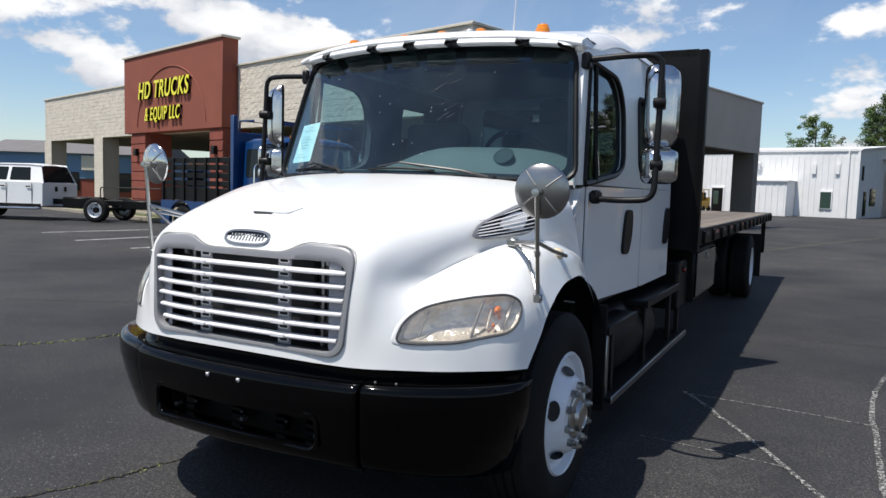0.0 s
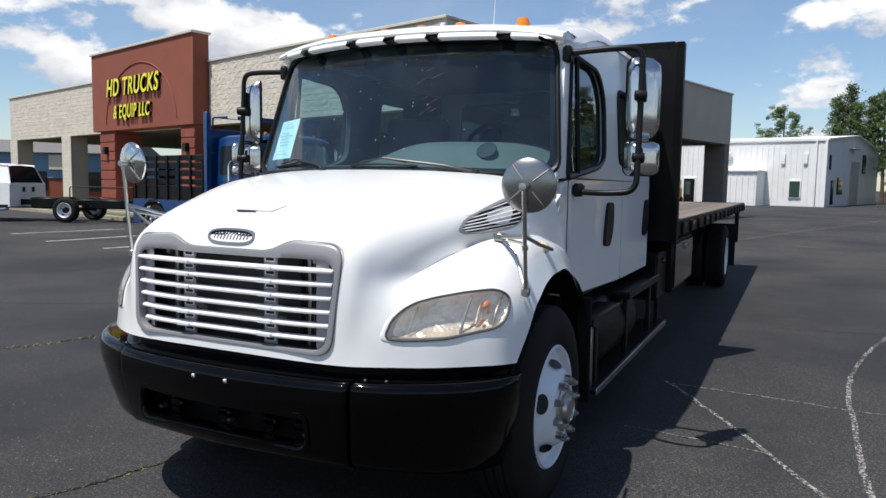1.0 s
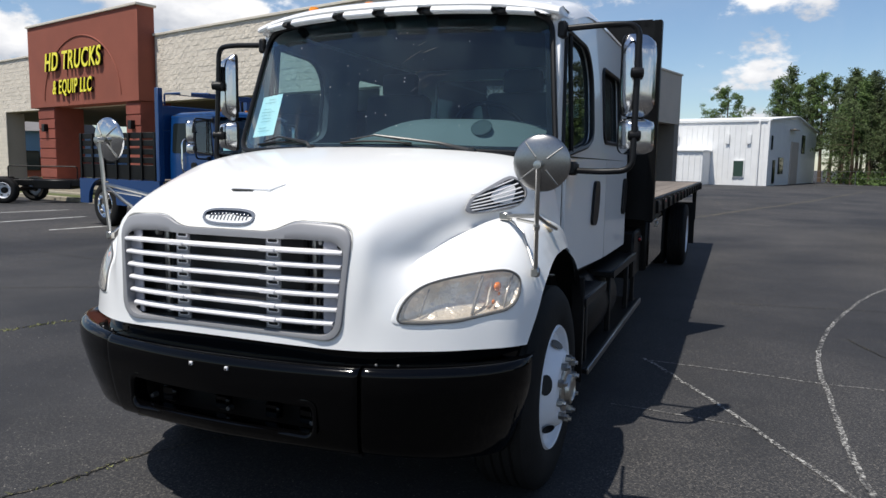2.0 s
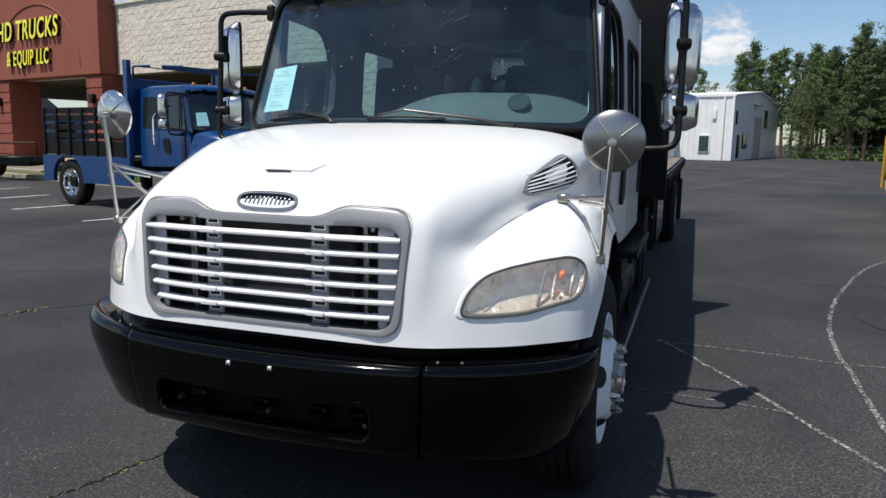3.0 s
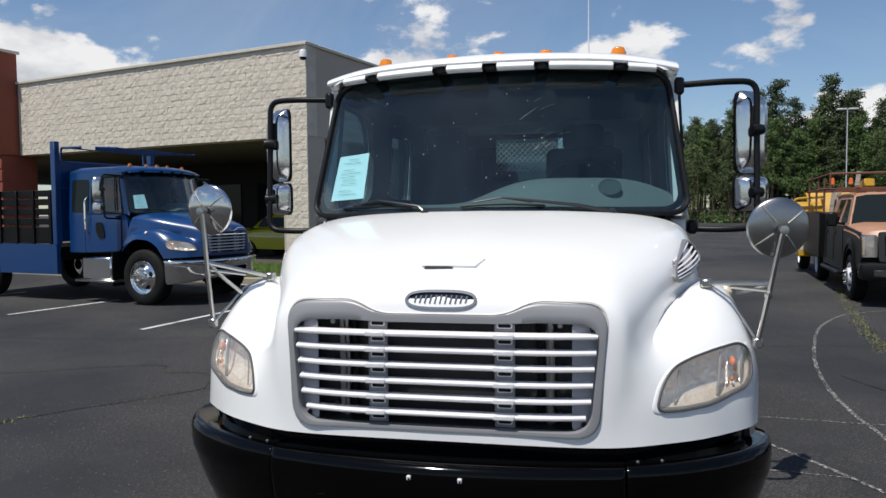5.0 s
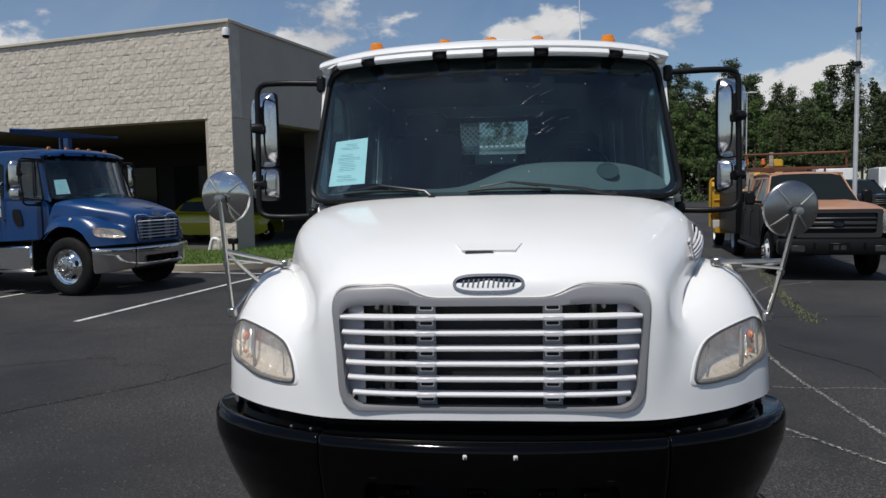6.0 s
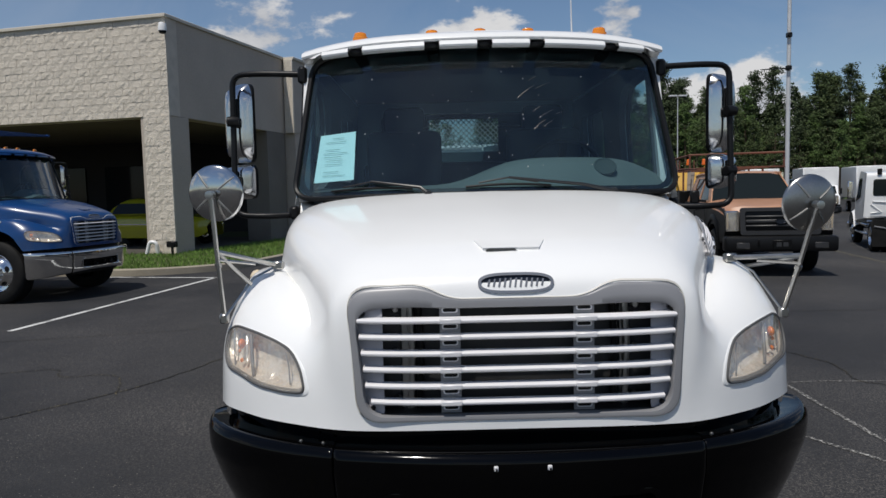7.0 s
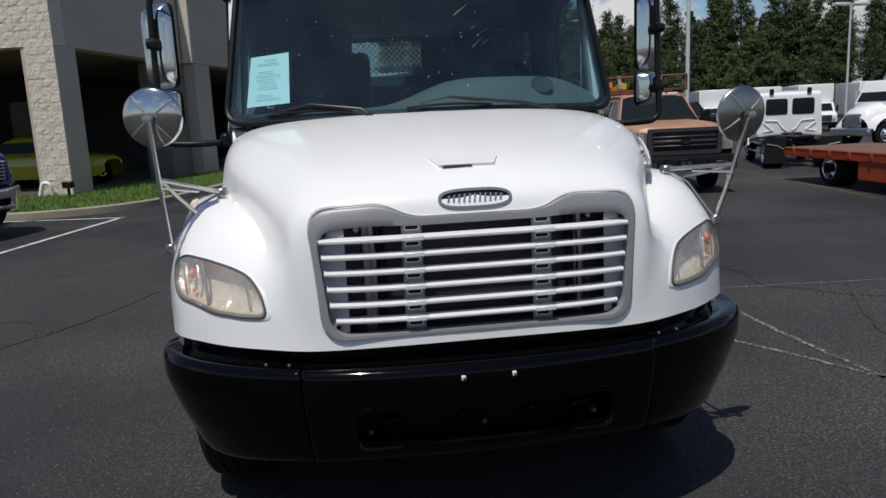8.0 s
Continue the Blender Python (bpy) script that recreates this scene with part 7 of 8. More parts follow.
def forklift():
    e = thing("forklift", "yellow forklift parked before the white metal building", "forklift", SHED @ pose(-12.75, -2.6, 0))
    bm = bmesh.new()
    box(bm, (0, .2, .75), (1.1, 1.9, .8), .12, seg=2)
    box(bm, (0, .95, 1.25), (1.0, .6, .5), .10, seg=2)
    part("body", bm, M["yellow"], e)
    for sx in (-.46, .46):
        for y0, y1 in ((-.55, -.35), (1.0, .8)):
            bm = bmesh.new()
            beam(bm, (sx, y0, 1.1), (sx, y1, 2.2), .07, .07, .01)
            part("post", bm, M["yellow"], e)
        bm = bmesh.new()
        beam(bm, (sx * .8, -.85, .2), (sx * .8, -.85, 2.85), .16, .12, .01)
        part("mast", bm, M["yellow"], e)
        for y in (-.45, .85):
            bm = bmesh.new()
            lathe(bm, [(0, -.10), (.30, -.10), (.34, -.06), (.34, .06), (.30, .10), (0, .10)], Matrix.Translation((sx * 1.1, y, .34)), 18)
            part("wheel", bm, M["rubber"], e)
    for z in (1.2, 2.0, 2.78):
        bm = bmesh.new()
        box(bm, (0, -.90, z), (.75, .06, .14), .01)
        part("mast_bar", bm, M["yellow"], e)
    bm = bmesh.new()
    box(bm, (0, .2, 2.22), (1.05, 1.4, .07), .02)
    part("overhead_guard", bm, M["yellow"], e)
    bm = bmesh.new()
    box(bm, (0, .35, 1.35), (.55, .5, .16), .05)
    box(bm, (0, .62, 1.65), (.55, .14, .6), .05)
    part("seat", bm, M["trim"], e)


forklift()

# ---- buildings beyond, at the other end ----
M["greyroof"] = material("grey_shingle_roof", (0.17, 0.16, 0.155), 0.85, blotch=(0.3, 1), grain=(0.3, 8))
far_a = thing("blue_shop", "low blue building with flat brown roof", "building", pose(-62, 45, 0, 0, 0, 32))
wall_part("wall", (0, 0, 1.55), (26, 8, 3.1), M["bluewall"], far_a)
wall_part("roof", (0, 0, 3.22), (27, 9, .24), M["brownroof"], far_a)
for k in range(5):
    w = wall_part("window", (-10 + k * 5, -4.02, 1.8), (2.2, .1, 1.5), M["storeglass"], far_a)
far_b = thing("roadside_shop", "blue-grey shop with brown brick base", "building", pose(-51, 36, 0, 0, 0, 30))
wall_part("wall", (0, 0, 2.45), (13, 8, 1.9), M["bluewall"], far_b)
wall_part("base", (0, 0, .74), (12.9, 7.9, 1.48), M["brick"], far_b)
bm = bmesh.new()
sheet(bm, [(-4.4, 3.4), (4.4, 3.4), (0, 4.5)], [], lambda u, v: Vector((-6.8, u, v)), lambda u, v: Vector((6.8, u, v)))
part("roof", bm, M["greyroof"], far_b)
wall_part("sign_panel", (2.0, -4.1, 2.7), (1.7, .12, 1.1), M["coping"], far_b, "pale sign panel")
for k in range(3):
    wall_part("window", (-4 + k * 4, -4.0, 1.3), (1.8, .1, 1.4), M["storeglass"], far_b)

# ---- details of the store ----
for x0, x1, z0, z1, y, n in ((-13.05, -.0, ZB, ZT, .06, 300), (-36.4, -22.55, ZB, ZT, .06, 0)):
    courses(front, x0, x1, z0, z1, y, n)
courses(corner_pillar, -.93, -.0, .13, ZB, .05, 80)
courses(mid_pillar, -28.4, -27.15, .13, ZB, .05, 80)
courses(end_pillar, -36.4, -35.25, .13, ZB, .05, 80)
wall_part("stone_return", (.19, 6.66, (ZB + ZT) / 2), (.34, .10, ZT - ZB), M["stone"], far_side, "narrow rough stone return")
for p, (x0, x1) in zip(tower_pillars, ((-22.0, -20.4), (-14.2, -13.1))):
    n = 8
    for k in range(n):
        z = .15 + (k + .5) * 3.6 / n
        wall_part("brick_panel", ((x0 + x1) / 2, -.565, z), (x1 - x0 - .02, .06, 3.6 / n - .05), M["brick"], p)
    lamp = wall_part("wall_lamp", ((x0 + x1) / 2, -.68, 2.9), (.25, .2, .35), M["trim"], p)
for k in range(3):
    st = wall_part("step", (-17.0, -1.9 - k * .35, .42 - k * .15), (6.5, .36, .15), M["concrete"], store)
wall_part("porch_floor", (-17.0, -.6, .30), (7.2, 2.3, .42), M["concrete"], store)
bm = bmesh.new()
pts = [(-17.7 + 3.35 * math.cos(a), -.68, 4.0 + 2.75 * math.sin(a)) for a in np.linspace(.05, math.pi - .05, 40)]
sweep(bm, pts, .03, 6)
part("arch_moulding", bm, M["stucco"], tower, "raised arch line in the stucco")
cam_box = thing("security_camera", "white dome security camera at the roof corner", "camera", BPOSE @ pose(.06, -.16, 6.05))
bm = bmesh.new()
lathe(bm, [(0, .14), (.09, .13), (.11, .05), (.11, -.06)], Matrix.Rotation(radians(-90), 4, "Y"), 18)
box(bm, (-.05, .08, .10), (.12, .2, .14), .02)
part("housing", bm, M["white"], cam_box)
bm = bmesh.new()
lathe(bm, [(.10, -.06), (.08, -.12), (0, -.15)], Matrix.Rotation(radians(-90), 4, "Y"), 18)
part("dome", bm, M["storeglass"], cam_box)
spout = thing("drain_spout", "white curved drain pipe at the pillar foot", "pipe", BPOSE @ pose(-.62, -.10, .12))
bm = bmesh.new()
sweep(bm, bend([(.12, .02, .02), (.12, -.02, .32), (-.05, -.06, .36), (-.15, -.08, .02)], .14), .055, 10)
part("pipe", bm, M["white"], spout)
ground_lamp = thing("ground_floodlight", "small black floodlight in the grass", "light", BPOSE @ pose(.15, -.35, .12))
bm = bmesh.new()
box(bm, (0, 0, .30), (.26, .16, .16), .02)
box(bm, (0, 0, .12), (.05, .05, .24))
part("lamp_head", bm, M["trim"], ground_lamp)


def coupe():
    e = thing("vintage_coupe", "lime yellow vintage coupe parked under the canopy", "car", BPOSE @ pose(-3.0, 3.2, .13, 0, 0, 90))
    bm = bmesh.new()
    rows = []
    for y, hw, z0, z1 in ((-2.2, .45, .45, .75), (-2.0, .72, .30, .88), (-1.2, .80, .28, .98), (-.6, .84, .28, 1.02), (.6, .86, .28, 1.04), (1.4, .84, .30, .98), (2.0, .70, .34, .85), (2.25, .40, .42, .66)):
        rows.append([(0, y, z1), (hw * .6, y, z1 - .01), (hw * .92, y, z1 - .10), (hw, y, (z0 + z1) / 2), (hw * .94, y, z0)])
    skin(bm, mirrored(catmull(np.swapaxes(catmull(np.swapaxes(np.array(rows), 0, 1), 3), 0, 1), 3)))
    part("body", bm, M["carlime"], e, angle=60)
    bm = bmesh.new()
    rows = []
    for y, hw, z in ((-.75, .70, 1.0), (-.35, .62, 1.42), (.2, .60, 1.50), (.8, .60, 1.44), (1.5, .66, .98)):
        rows.append([(0, y, z + .02), (hw * .7, y, z), (hw, y, z - .08), (.80, y, 1.0)])
    skin(bm, mirrored(catmull(np.array(rows), 3)))
    part("cabin", bm, M["carlime"], e, angle=60)
    for s in (-1, 1):
        bm = bmesh.new()
        sheet(bm, round_poly([(-.45, 1.04), (.95, 1.04), (.75, 1.36), (-.25, 1.36)], .08, 4), [], lambda u, v: Vector((s * (.83 - .30 * (v - 1.0)), u, v)), lambda u, v: Vector((s * (.80 - .30 * (v - 1.0)), u, v)))
        part("side_window", bm, M["storeglass"], e)
        bm = bmesh.new()
        beam(bm, (s * .86, -1.6, .70), (s * .875, 1.6, .72), .015, .03)
        part("trim_strip", bm, M["chrome"], e)
        for y in (-1.35, 1.35):
            make_wheel(e, s, y, M["chrome"], x_face=.84, dish=-1, r=.32, width=.2, studs=False)


coupe()


# ---- lamp posts ----
def lamp_post(x, y, h, heads, r=.075):
    e = thing("lamp_post", "tall pale steel car park lamp post", "street lamp", pose(x, y, 0), "car park lamp posts")
    bm = bmesh.new()
    sweep(bm, [(0, 0, 0), (0, 0, h * .5), (0, 0, h)], [r, r * .85, r * .7], 12)
    part("pole", bm, M["galv"], e)
    bm = bmesh.new()
    lathe(bm, [(0, 0), (.25, 0), (.25, .5), (0, .55)], Matrix.Rotation(radians(-90), 4, "Y"), 16)
    part("footing", bm, M["concrete"], e)
    for dx in heads:
        bm = bmesh.new()
        box(bm, (dx, 0, h), (.75, .34, .14), .03)
        part("lamp_head", bm, M["galv"], e)
    return e


pole = lamp_post(POST_A[0], POST_A[1], 12.0, (-.6, .6), .066)
for z, l in ((5.05, .8), (6.0, .12)):
    bm = bmesh.new()
    box(bm, (-.03, -.06, z), (.14, .16, .14), .02)
    if l > .5:
        beam(bm, (0, 0, z), (-l, 0, z - .03), .03, .03)
    part("bracket", bm, M["trim"], pole)
lamp_post(POST_C[0], POST_C[1], POST_C[2], (-.45, .45), .055)
lamp_post(POST_B[0], POST_B[1], POST_B[2], (-.5, .5), .06)


# ---- trucks along the far side of the lot ----
def box_truck(x, y, turn, k=.74):
    e = thing("box_truck", "white box truck parked in a row", "truck", pose(x, y, 0, 0, 0, turn) @ Matrix.Diagonal((k, k, k, 1)), "row of white box trucks")
    bm = bmesh.new()
    box(bm, (0, 3.7, 2.25), (2.4, 5.0, 2.3), .05)
    body = part("box", bm, M["white"], e)
    bm = bmesh.new()
    box(bm, (0, 1.19, 2.25), (2.2, .02, 1.95), .01)
    part("box_front_panel", bm, M["siding"], body)
    bm = bmesh.new()
    sheet(bm, round_poly([(-.35, .5), (1.18, .5), (1.18, 2.05), (.55, 2.05), (.20, 1.42), (-.32, 1.22)], .08, 3), [], lambda u, v: Vector((-1.0, u, v)), lambda u, v: Vector((1.0, u, v)))
    part("cab", bm, M["white"], e)
    bm = bmesh.new()
    bm.faces.new([bm.verts.new(p) for p in ((-.88, .19, 1.45), (.88, .19, 1.45), (.82, .50, 1.99), (-.82, .50, 1.99))])
    part("windscreen", bm, M["storeglass"], e)
    bm = bmesh.new()
    box(bm, (0, -.37, .95), (1.3, .06, .40), .02)
    g = part("grille", bm, M["trim"], e)
    for z in (.84, .95, 1.06):
        bm = bmesh.new()
        box(bm, (0, -.41, z), (1.2, .03, .035), .005)
        part("grille_bar", bm, M["dullsteel"], g)
    for s in (-1, 1):
        bm = bmesh.new()
        box(bm, (s * .8, -.37, .95), (.25, .06, .24), .02)
        part("headlamp", bm, M["reflector"], e)
        bm = bmesh.new()
        box(bm, (s * 1.16, .25, 1.62), (.14, .08, .42), .02)
        part("door_mirror", bm, M["trim"], e)
        for yy in (.4, 4.9):
            make_wheel(e, s, yy, M["wheelwhite"], x_face=1.0, dish=-1, r=.42, width=.22, studs=False, holes=0)
    bm = bmesh.new()
    box(bm, (0, 3.0, .80), (.9, 6.0, .2))
    part("frame", bm, M["blacksatin"], e)
    bm = bmesh.new()
    box(bm, (0, -.38, .55), (2.0, .16, .24), .03)
    part("bumper", bm, M["blacksatin"], e)


for x, y in ((14.4, 39.2), (17.9, 37.6), (20.6, 36.4), (22.75, 35.0), (24.9, 33.6), (27.0, 31.6)):
    box_truck(x, y, -18)


def tractor(x, y, turn, k, label, deflector=False):
    """A road tractor; its back end points along local +y."""
    e = thing("road_tractor", label, "truck", pose(x, y, 0, 0, 0, turn) @ Matrix.Diagonal((k, k, k, 1)))
    bm = bmesh.new()
    sheet(bm, round_poly([(1.62, .85), (3.42, 1.02), (3.42, 2.56), (2.2, 2.64), (2.02, 2.60), (1.62, 1.75)], [.03, .08, .16, .12, .1, .03], 4), [], lambda u, v: Vector((-1.08 + .10 * max(0, v - 1.7), u, v)), lambda u, v: Vector((1.08 - .10 * max(0, v - 1.7), u, v)))
    cab = part("cab", bm, M["white"], e, angle=40)
    bm = bmesh.new()
    nose = .60 if deflector else 0.0
    rows = [[(0, y0, z), (.45, y0, z - .02), (.62, y0 + .05, z - .12), (.72, y0 + .12, z - .30), (.74, y0 + .1, .85)] for y0, z in ((.05 + nose, 1.20), (.30 + nose * .9, 1.48), (1.0 + nose * .5, 1.66), (1.7, 1.76))]
    skin(bm, mirrored(catmull(np.array(rows), 3)))
    part("hood", bm, M["white"], e, angle=60)
    bm = bmesh.new()
    box(bm, (0, .10 + nose, 1.05), (.95, .1, .55), .05)
    part("grille", bm, M["chrome"], e)
    bm = bmesh.new()
    box(bm, (0, nose, .62), (2.2, .2, .32), .06)
    part("bumper", bm, M["chrome"], e)
    bm = bmesh.new()
    bm.faces.new([bm.verts.new(p) for p in ((-.95, 1.625, 1.80), (.95, 1.625, 1.80), (.90, 2.0, 2.52), (-.90, 2.0, 2.52))])
    part("windscreen", bm, M["storeglass"], e)
    for s in (-1, 1):
        bm = bmesh.new()
        sheet(bm, round_poly([(1.85, 1.55), (2.62, 1.72), (2.62, 2.38), (2.12, 2.38)], .06, 3), [], lambda u, v: Vector((s * (1.088 - .10 * max(0, v - 1.7)), u, v)), lambda u, v: Vector((s * (1.06 - .1 * max(0, v - 1.7)), u, v)))
        part("side_window", bm, M["storeglass"], cab)
        bm = bmesh.new()
        sheet(bm, round_poly([(s * .44 - .37, 1.77), (s * .44 + .37, 1.77), (s * .44 + .36, 2.34), (s * .44 - .36, 2.34)], .09, 5), [], lambda u, v: Vector((u, 3.432, v)), lambda u, v: Vector((u, 3.40, v)))
        part("back_window", bm, M["storeglass"], cab, "dark rounded back window")
        bm = bmesh.new()
        sweep(bm, [(s * .10, 3.425, 1.20), (s * .22, 3.43, 1.28), (s * .40, 3.43, 1.55), (s * .80, 3.43, 1.58), (s * .86, 3.43, 1.48), (s * .55, 3.43, 1.22), (s * .88, 3.425, 1.17)], .028, 6)
        part("pressed_rib", bm, M["white"], cab)
        bm = bmesh.new()
        box(bm, (s * .62, 3.42, 2.60), (.14, .10, .20), .02)
        part("work_lamp", bm, M["trim"], cab)
        bm = bmesh.new()
        box(bm, (s * 1.28, 1.9, 2.0), (.18, .10, .62), .03)
        part("door_mirror", bm, M["chrome"], e)
        bm = bmesh.new()
        rows = []
        for a in np.linspace(.15, math.pi - .1, 9):
            yy, zz = 1.1 + nose * .5 - .62 * math.cos(a), .62 + .60 * math.sin(a)
            rows.append([(s * .70, yy, zz + .06), (s * 1.0, yy, zz + .03), (s * 1.12, yy, zz - .06)])
        skin(bm, np.array(rows))
        part("front_fender", bm, M["white"], e, angle=60)
        make_wheel(e, s, 1.1 + nose * .5, M["chrome"], x_face=1.05, studs=False)
        make_wheel(e, s, 5.0, M["chrome"], x_face=1.12, dish=-1, studs=False, holes=0)
        make_wheel(e, s, 5.0, M["wheelwhite"], x_face=.80, dish=1, studs=False, holes=0)
        bm = bmesh.new()
        box(bm, (s * .40, 3.6, .84), (.09, 4.6, .26), .01)
        part("frame_rail", bm, M["blacksatin"], e)
        bm = bmesh.new()
        box(bm, (s * .85, 5.64, .62), (.66, .03, .86), .005)
        flap = part("mud_flap", bm, M["rubber"], e)
        bm = bmesh.new()
        sweep(bm, [(s * .53, 5.665, .62), (s * .8, 5.665, .78), (s * 1.12, 5.665, .84)], .022, 5)
        part("flap_stripe", bm, M["silver"], flap)
        bm = bmesh.new()
        box(bm, (s * 1.0, 3.1, .50), (.24, 2.3, .08), .02)
        box(bm, (s * .95, 3.0, .80), (.30, 2.0, .08), .02)
        part("side_step", bm, M["chrome"], e)
    bm = bmesh.new()
    box(bm, (0, 4.7, 1.02), (.9, 1.0, .12), .03)
    box(bm, (0, 3.9, 1.0), (.6, .7, .3), .05)
    part("fifth_wheel", bm, M["blacksatin"], e)
    if deflector:
        bm = bmesh.new()
        rows = [[(x, y0 + .5 * (x / .9) ** 2, z) for x in np.linspace(-.9, .9, 9)] for y0, z in ((2.25, 2.64), (2.5, 3.0), (2.95, 3.25))]
        skin(bm, np.array(rows))
        part("wind_deflector", bm, M["silver"], e, "grey curved wind deflector", angle=60)
        bm = bmesh.new()
        sweep(bm, [(.98, 3.55, .9), (.98, 3.55, 3.0)], .06, 8)
        part("exhaust_stack", bm, M["chrome"], e)
    return e


tractor(12.15, 17.8, 158, .73, "white day-cab road tractor turned away")
tractor(16.2, 20.4, -88, .84, "white road tractor with chrome steps and a roof deflector", True)


def red_trailer():
    e = thing("red_flatbed_trailer", "orange-red low flatbed trailer with black wheels", "trailer", pose(8.62, 11.7, 0, 0, 0, -4))
    # local: the far end at y 0, the near end at y -7.5; its left side lies on x 0
    bm = bmesh.new()
    box(bm, (.95, -3.75, .655), (1.9, 7.5, .06), .01)
    part("deck", bm, M["redpaint"], e)
    for x in (.03, 1.87):
        bm = bmesh.new()
        box(bm, (x, -3.75, .61), (.06, 7.5, .17), .01)
        rail = part("side_rail", bm, M["redpaint"], e)
        for k in range(12):
            bm = bmesh.new()
            box(bm, (x + (-.035 if x < 1 else .035), -.4 - k * .6, .62), (.03, .08, .12), .005)
            part("stake_pocket", bm, M["redpaint"], rail)
    bm = bmesh.new()
    box(bm, (.95, -.03, .61), (1.9, .06, .17), .01)
    part("end_rail", bm, M["redpaint"], e)
    for k in range(10):
        bm = bmesh.new()
        box(bm, (.95, -.43 - k * .74, .692), (1.78, .725, .014), .003)
        part("deck_board", bm, M["brownroof"], e)
    for y in (-1.45,):
        for s in (-1, 1):
            w = make_wheel(e, s, y, M["chrome"], x_face=.84, dish=-1, r=.35, width=.42, studs=False, holes=0)
            w.matrix_local = Matrix.Translation((.95, 0, 0))
    bm = bmesh.new()
    box(bm, (.12, -2.85, .38), (.20, .85, .36), .02)
    part("tool_box", bm, M["redpaint"], e)
    bm = bmesh.new()
    box(bm, (.95, -3.75, .52), (.7, 7.3, .2))
    part("frame", bm, M["blacksatin"], e)
    for y in (-.5, -1.2):
        bm = bmesh.new()
        beam(bm, (.10, y, .55), (.7, y - .6, .34), .05, .05)
        part("brace", bm, M["redpaint"], e)


red_trailer()
dark_pickup = pickup("dark_pickup", "black pickup parked behind the row", pose(15.0, 26.6, 0, 0, 0, 6), M["black"], M["black"])

# ---- fence ----
fence = thing("chain_link_fence", "grey chain-link fence before the trees", "fence")
FENCE = [(9, 76.5), (22, 72), (34, 67.5), (46, 59), (60, 46)]
for (ax, ay), (bx, by) in zip(FENCE, FENCE[1:]):
    a, b = Vector((ax, ay, 0)), Vector((bx, by, 0))
    n = int((b - a).length / 3)
    for k in range(n):
        p = a.lerp(b, k / n)
        bm = bmesh.new()
        sweep(bm, [p, p + Vector((0, 0, 1.5))], .022, 6)
        part("post", bm, M["dullsteel"], fence)
    for z in (.15, .8, 1.45):
        bm = bmesh.new()
        sweep(bm, [a + Vector((0, 0, z)), b + Vector((0, 0, z))], .010, 5)
        part("rail", bm, M["dullsteel"], fence)

# ---- trees ----


def tree_meshes(seed, h, spread, pine, leafmat, n):
    rnd = np.random.RandomState(seed)
    bm = bmesh.new()
    lean = rnd.uniform(-.03, .03, 2)
    pts = [(lean[0] * z, lean[1] * z, z) for z in np.linspace(0, h * .96, 7)]
    sweep(bm, pts, list(np.linspace(.20, .03, 7) * h / 11), 7)
    base = .30 if pine else .15
    centres = []
    for k in range(34 if pine else 26):
        f = base + (1 - base) * (k + rnd.rand()) / (34 if pine else 26)
        z = h * f
        reach = spread * ((1 - f) ** .85 * 1.08 + .05 if pine else math.sin(math.pi * min(.97, (f - base) / (1 - base) * .85 + .15)) + .15) * rnd.uniform(.55, 1.1)
        a = rnd.uniform(0, 2 * math.pi)
        tip = (lean[0] * z + reach * math.cos(a), lean[1] * z + reach * math.sin(a), min(h, z + rnd.uniform(-.1, .25) * reach))
        sweep(bm, [(lean[0] * z, lean[1] * z, z), tip], [.035 * h / 11, .01], 4, False)
        for j in range(7 if pine else 8):
            t = .3 + .75 * rnd.rand()
            c = np.array(tip) * t + np.array((lean[0] * z, lean[1] * z, z)) * (1 - t) + rnd.normal(0, .20 + .11 * reach, 3) * (1, 1, .5 if pine else .8)
            centres.append((c, (.30 + .25 * rnd.rand()) * h / 11))
    trunk = bpy.data.meshes.new("trunk")
    bm.to_mesh(trunk)
    bm.free()
    trunk.materials.append(M["bark"])
    vs, fs = [], []
    wide = .26 if pine else .6
    for c, r in centres:
        for j in range(n):
            d = rnd.normal(0, 1, 3)
            d /= np.linalg.norm(d)
            p = c + d * r * rnd.uniform(.3, 1.15) * (1, 1, .6 if pine else .85)
            u = rnd.normal(0, 1, 3)
            u /= np.linalg.norm(u)
            v = np.cross(u, d + .4 * rnd.normal(0, 1, 3))
            v /= np.linalg.norm(v) + 1e-6
            s = (rnd.uniform(.09, .19) if pine else rnd.uniform(.06, .125)) * h / 11
            b = len(vs)
            vs += [tuple(p - u * s), tuple(p + v * s * wide), tuple(p + u * s), tuple(p - v * s * wide)]
            fs.append((b, b + 1, b + 2, b + 3))
    crown = bpy.data.meshes.new("crown")
    crown.from_pydata(vs, [], fs)
    crown.materials.append(leafmat)
    return trunk, crown


KINDS = [tree_meshes(1, 12.5, 2.5, True, M["leafdark"], 21), tree_meshes(2, 11.5, 2.3, True, M["leaf"], 21), tree_meshes(3, 10.0, 2.7, False, M["leaflight"], 60),
         tree_meshes(4, 13.0, 2.2, True, M["leaf"], 21), tree_meshes(5, 9.5, 3.2, False, M["leaf"], 22), tree_meshes(6, 11.0, 2.7, False, M["leafdark"], 22), tree_meshes(7, 11.5, 2.6, True, M["leaflight"], 22)]
LABELS = ["tall dark green pine at the lot's edge", "green pine at the lot's edge", "bright green leafy tree at the lot's edge", "tall green pine at the lot's edge", "green leafy tree at the lot's edge", "dark green leafy tree at the lot's edge", "bright green conifer at the lot's edge"]


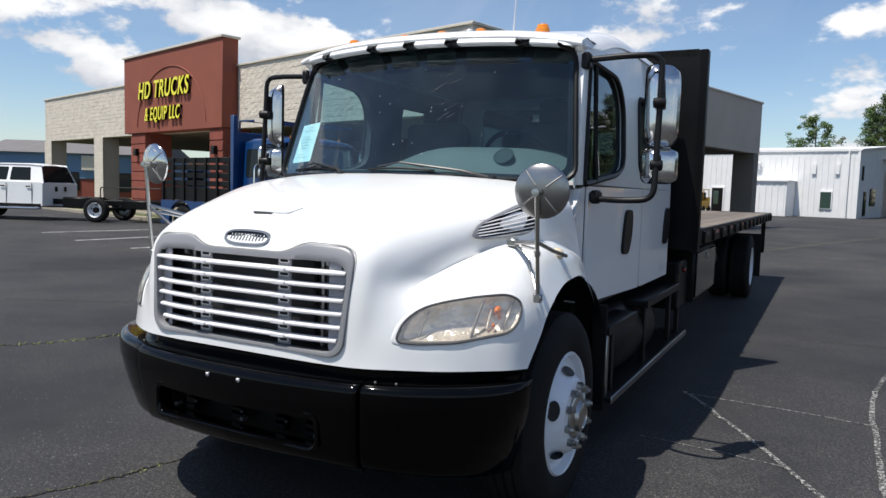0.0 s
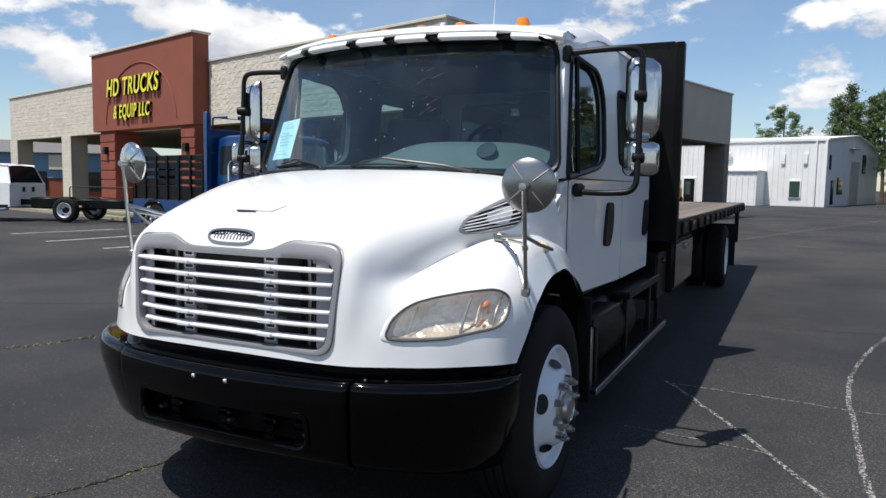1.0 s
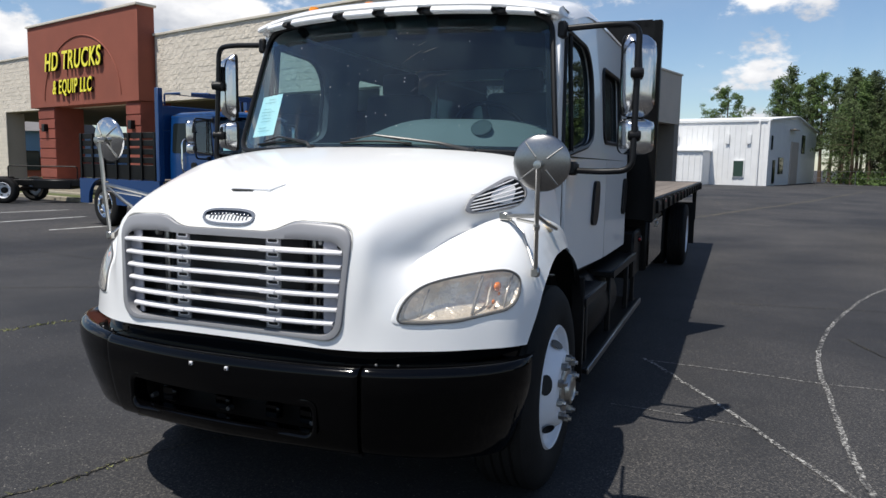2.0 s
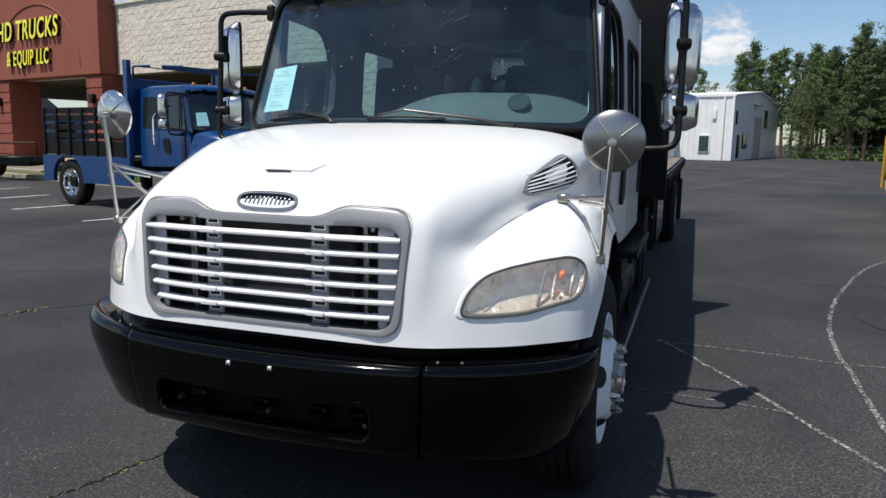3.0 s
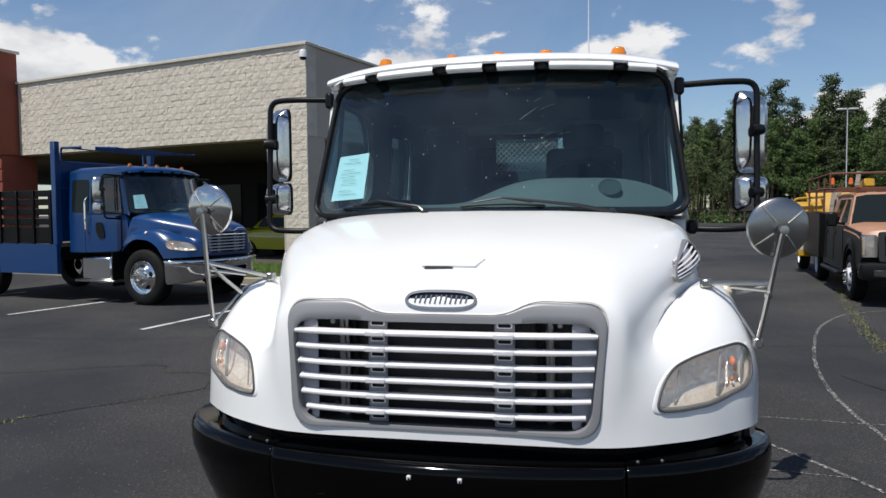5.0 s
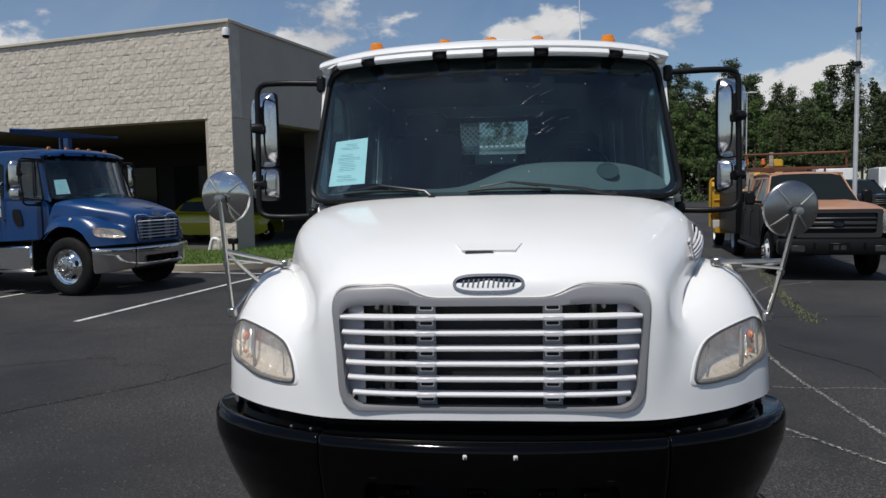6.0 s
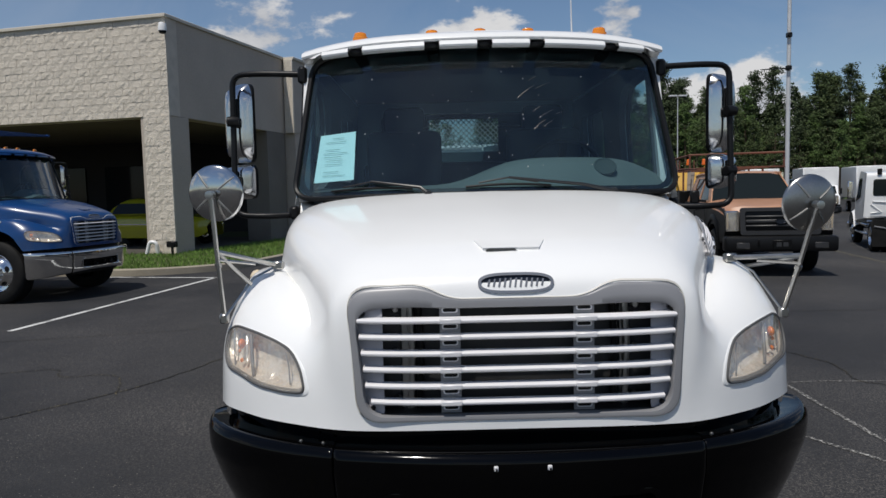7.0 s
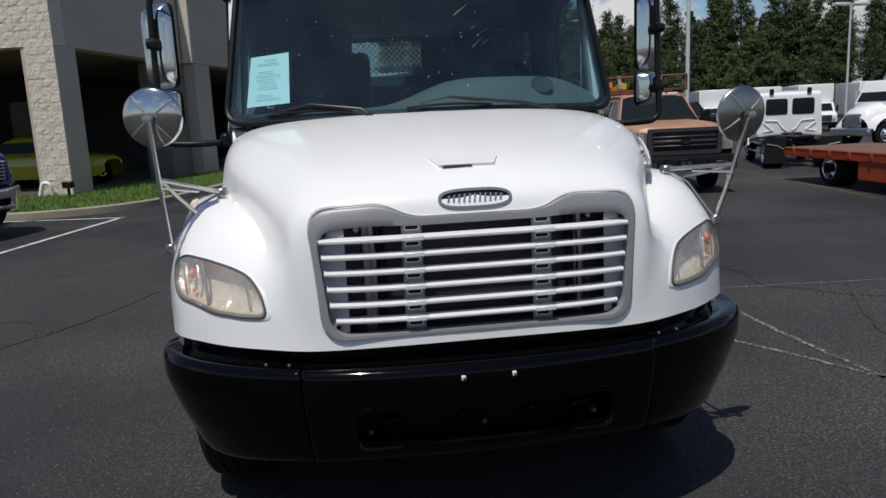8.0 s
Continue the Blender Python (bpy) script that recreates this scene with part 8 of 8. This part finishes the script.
def tree(kind, x, y, scale, turn):
    e = thing("pine_tree" if kind in (0, 1, 3, 6) else "leafy_tree", LABELS[kind], "tree", Matrix.Translation((x, y, 0)) @ Matrix.Rotation(turn, 4, "Z") @ Matrix.Diagonal((scale, scale, scale, 1)), "trees along the lot's edge")
    for nm, me in zip(("trunk", "crown"), KINDS[kind]):
        o = new(nm, me)
        o.parent = e


for k, x, y, sc, turn in ((2, .2, 105, 1.22, .4), (6, 6.8, 106, 1.18, .7), (0, 7.2, 106, 1.02, .7), (3, 8.1, 105, 1.16, 1.9), (6, 8.9, 105, 1.10, 1.9), (1, 9.8, 104, 1.16, 2.2), (3, 10.9, 104, 1.00, 2.9), (6, 11.8, 103, 1.20, .3), (3, 12.9, 103, 1.02, .9), (0, 14.0, 102, .98, 2.0), (1, 14.4, 98, 1.10, 4.1), (6, 15.4, 99, 1.12, 5.2), (0, 16.4, 96, 1.04, 1.1), (3, 14.2, 93, 1.0, 3.3), (6, 15.6, 92, 1.02, .2), (1, 17.6, 93, 1.08, 2.7),
                           (0, 22.4, 81, 1.06, .4), (3, 24.9, 80, 1.03, 1.4), (0, 27.2, 79, 1.07, 3.0), (3, 29.6, 78.5, .96, 5.0), (1, 39.6, 73, 1.12, 2.0), (0, 42.2, 71.5, 1.08, .9), (3, 44.9, 70, 1.0, 3.6)):
    tree(k, x, y, sc, turn)
EDGE = [(13.0, 97), (14.5, 85), (24, 78), (36, 73), (50, 64), (64, 50), (76, 34), (84, 16)]
rnd = random.Random(11)
for (ax, ay), (bx, by) in zip(EDGE, EDGE[1:]):
    a, b = Vector((ax, ay)), Vector((bx, by))
    out = Vector((-(b - a).y, (b - a).x)).normalized()
    out = out if out.y > 0 or out.x > 0 and abs(out.x) > abs(out.y) else -out
    n = max(2, int((b - a).length / 1.75))
    for row, (off, kinds, sc) in enumerate(((0, (4, 6, 1, 6, 3) if ax < 40 else (4, 5, 1, 1, 3), .72), (2.8, (0, 1, 6, 1, 3) if ax < 40 else (0, 1, 0, 1, 3), .86), (5.5, (0, 1, 3, 0, 3), .96))):
        for k in range(n):
            p = a.lerp(b, (k + rnd.uniform(.1, .9)) / n) + out * (off + rnd.uniform(-1, 1))
            tree(rnd.choice(kinds), p.x, p.y, sc * (1.18 if ax < 20 else 1.13) * rnd.uniform(.78, 1.16), rnd.uniform(0, 6.28))


def deep_wood():
    """The wood behind the first rows, one mass of leaf sprays with an uneven top."""
    rs = np.random.RandomState(5)
    vs, fs = [], []
    ends = np.array(EDGE, float)
    span = np.hypot(*(ends[1:] - ends[:-1]).T)
    for k in range(130000):
        i = rs.choice(len(span), p=span / span.sum())
        f = rs.rand()
        d = (ends[i + 1] - ends[i]) / span[i]
        out = np.array((-d[1], d[0]))
        s = (span[:i].sum() + f * span[i])
        top = 9.9 + 1.0 * math.sin(s * .55) + .9 * math.sin(s * 1.7 + 1) + .6 * math.sin(s * 4.1)
        c = ends[i] + d * f * span[i] + out * (3.4 + 4.6 * rs.rand())
        p = np.array((c[0], c[1], .2 + top * rs.rand() ** .8))
        u = rs.normal(0, 1, 3)
        u *= rs.uniform(.14, .30) / np.linalg.norm(u)
        v = np.cross(u, rs.normal(0, 1, 3))
        v *= .6 * np.linalg.norm(u) / (np.linalg.norm(v) + 1e-6)
        b = len(vs)
        vs += [tuple(p - u), tuple(p + v), tuple(p + u), tuple(p - v)]
        fs.append((b, b + 1, b + 2, b + 3))
    me = bpy.data.meshes.new("deep_wood")
    me.from_pydata(vs, [], fs)
    me.materials.append(M["leafdark"])
    tagged(new("deep_wood", me), "dense dark green wood behind the first trees", "woodland", kind="stuff")


deep_wood()


def undergrowth():
    """Bushes along the fence, in front of the trunks."""
    rs = np.random.RandomState(8)
    vs, fs = [], []
    ends = np.array(EDGE, float)
    span = np.hypot(*(ends[1:] - ends[:-1]).T)
    for k in range(240):
        i = rs.choice(len(span), p=span / span.sum())
        f = rs.rand()
        d = (ends[i + 1] - ends[i]) / span[i]
        out = np.array((-d[1], d[0]))
        c = ends[i] + d * f * span[i] + out * rs.uniform(-1.6, 2.0)
        w, h = rs.uniform(.5, 1.2), rs.uniform(.7, 2.6)
        for j in range(100):
            q = rs.normal(0, 1, 3)
            q /= np.linalg.norm(q)
            p = np.array((c[0] + q[0] * w, c[1] + q[1] * w, max(.05, h * (.42 + .55 * q[2] * rs.uniform(.4, 1.1)))))
            u = rs.normal(0, 1, 3)
            u *= rs.uniform(.07, .16) / np.linalg.norm(u)
            v = np.cross(u, rs.normal(0, 1, 3))
            v *= .6 * np.linalg.norm(u) / (np.linalg.norm(v) + 1e-6)
            b = len(vs)
            vs += [tuple(p - u), tuple(p + v), tuple(p + u), tuple(p - v)]
            fs.append((b, b + 1, b + 2, b + 3))
    me = bpy.data.meshes.new("undergrowth")
    me.from_pydata(vs, [], fs)
    me.materials.append(M["leaflight"])
    tagged(new("undergrowth", me), "bright green bushes along the fence", "bushes", kind="stuff")


undergrowth()
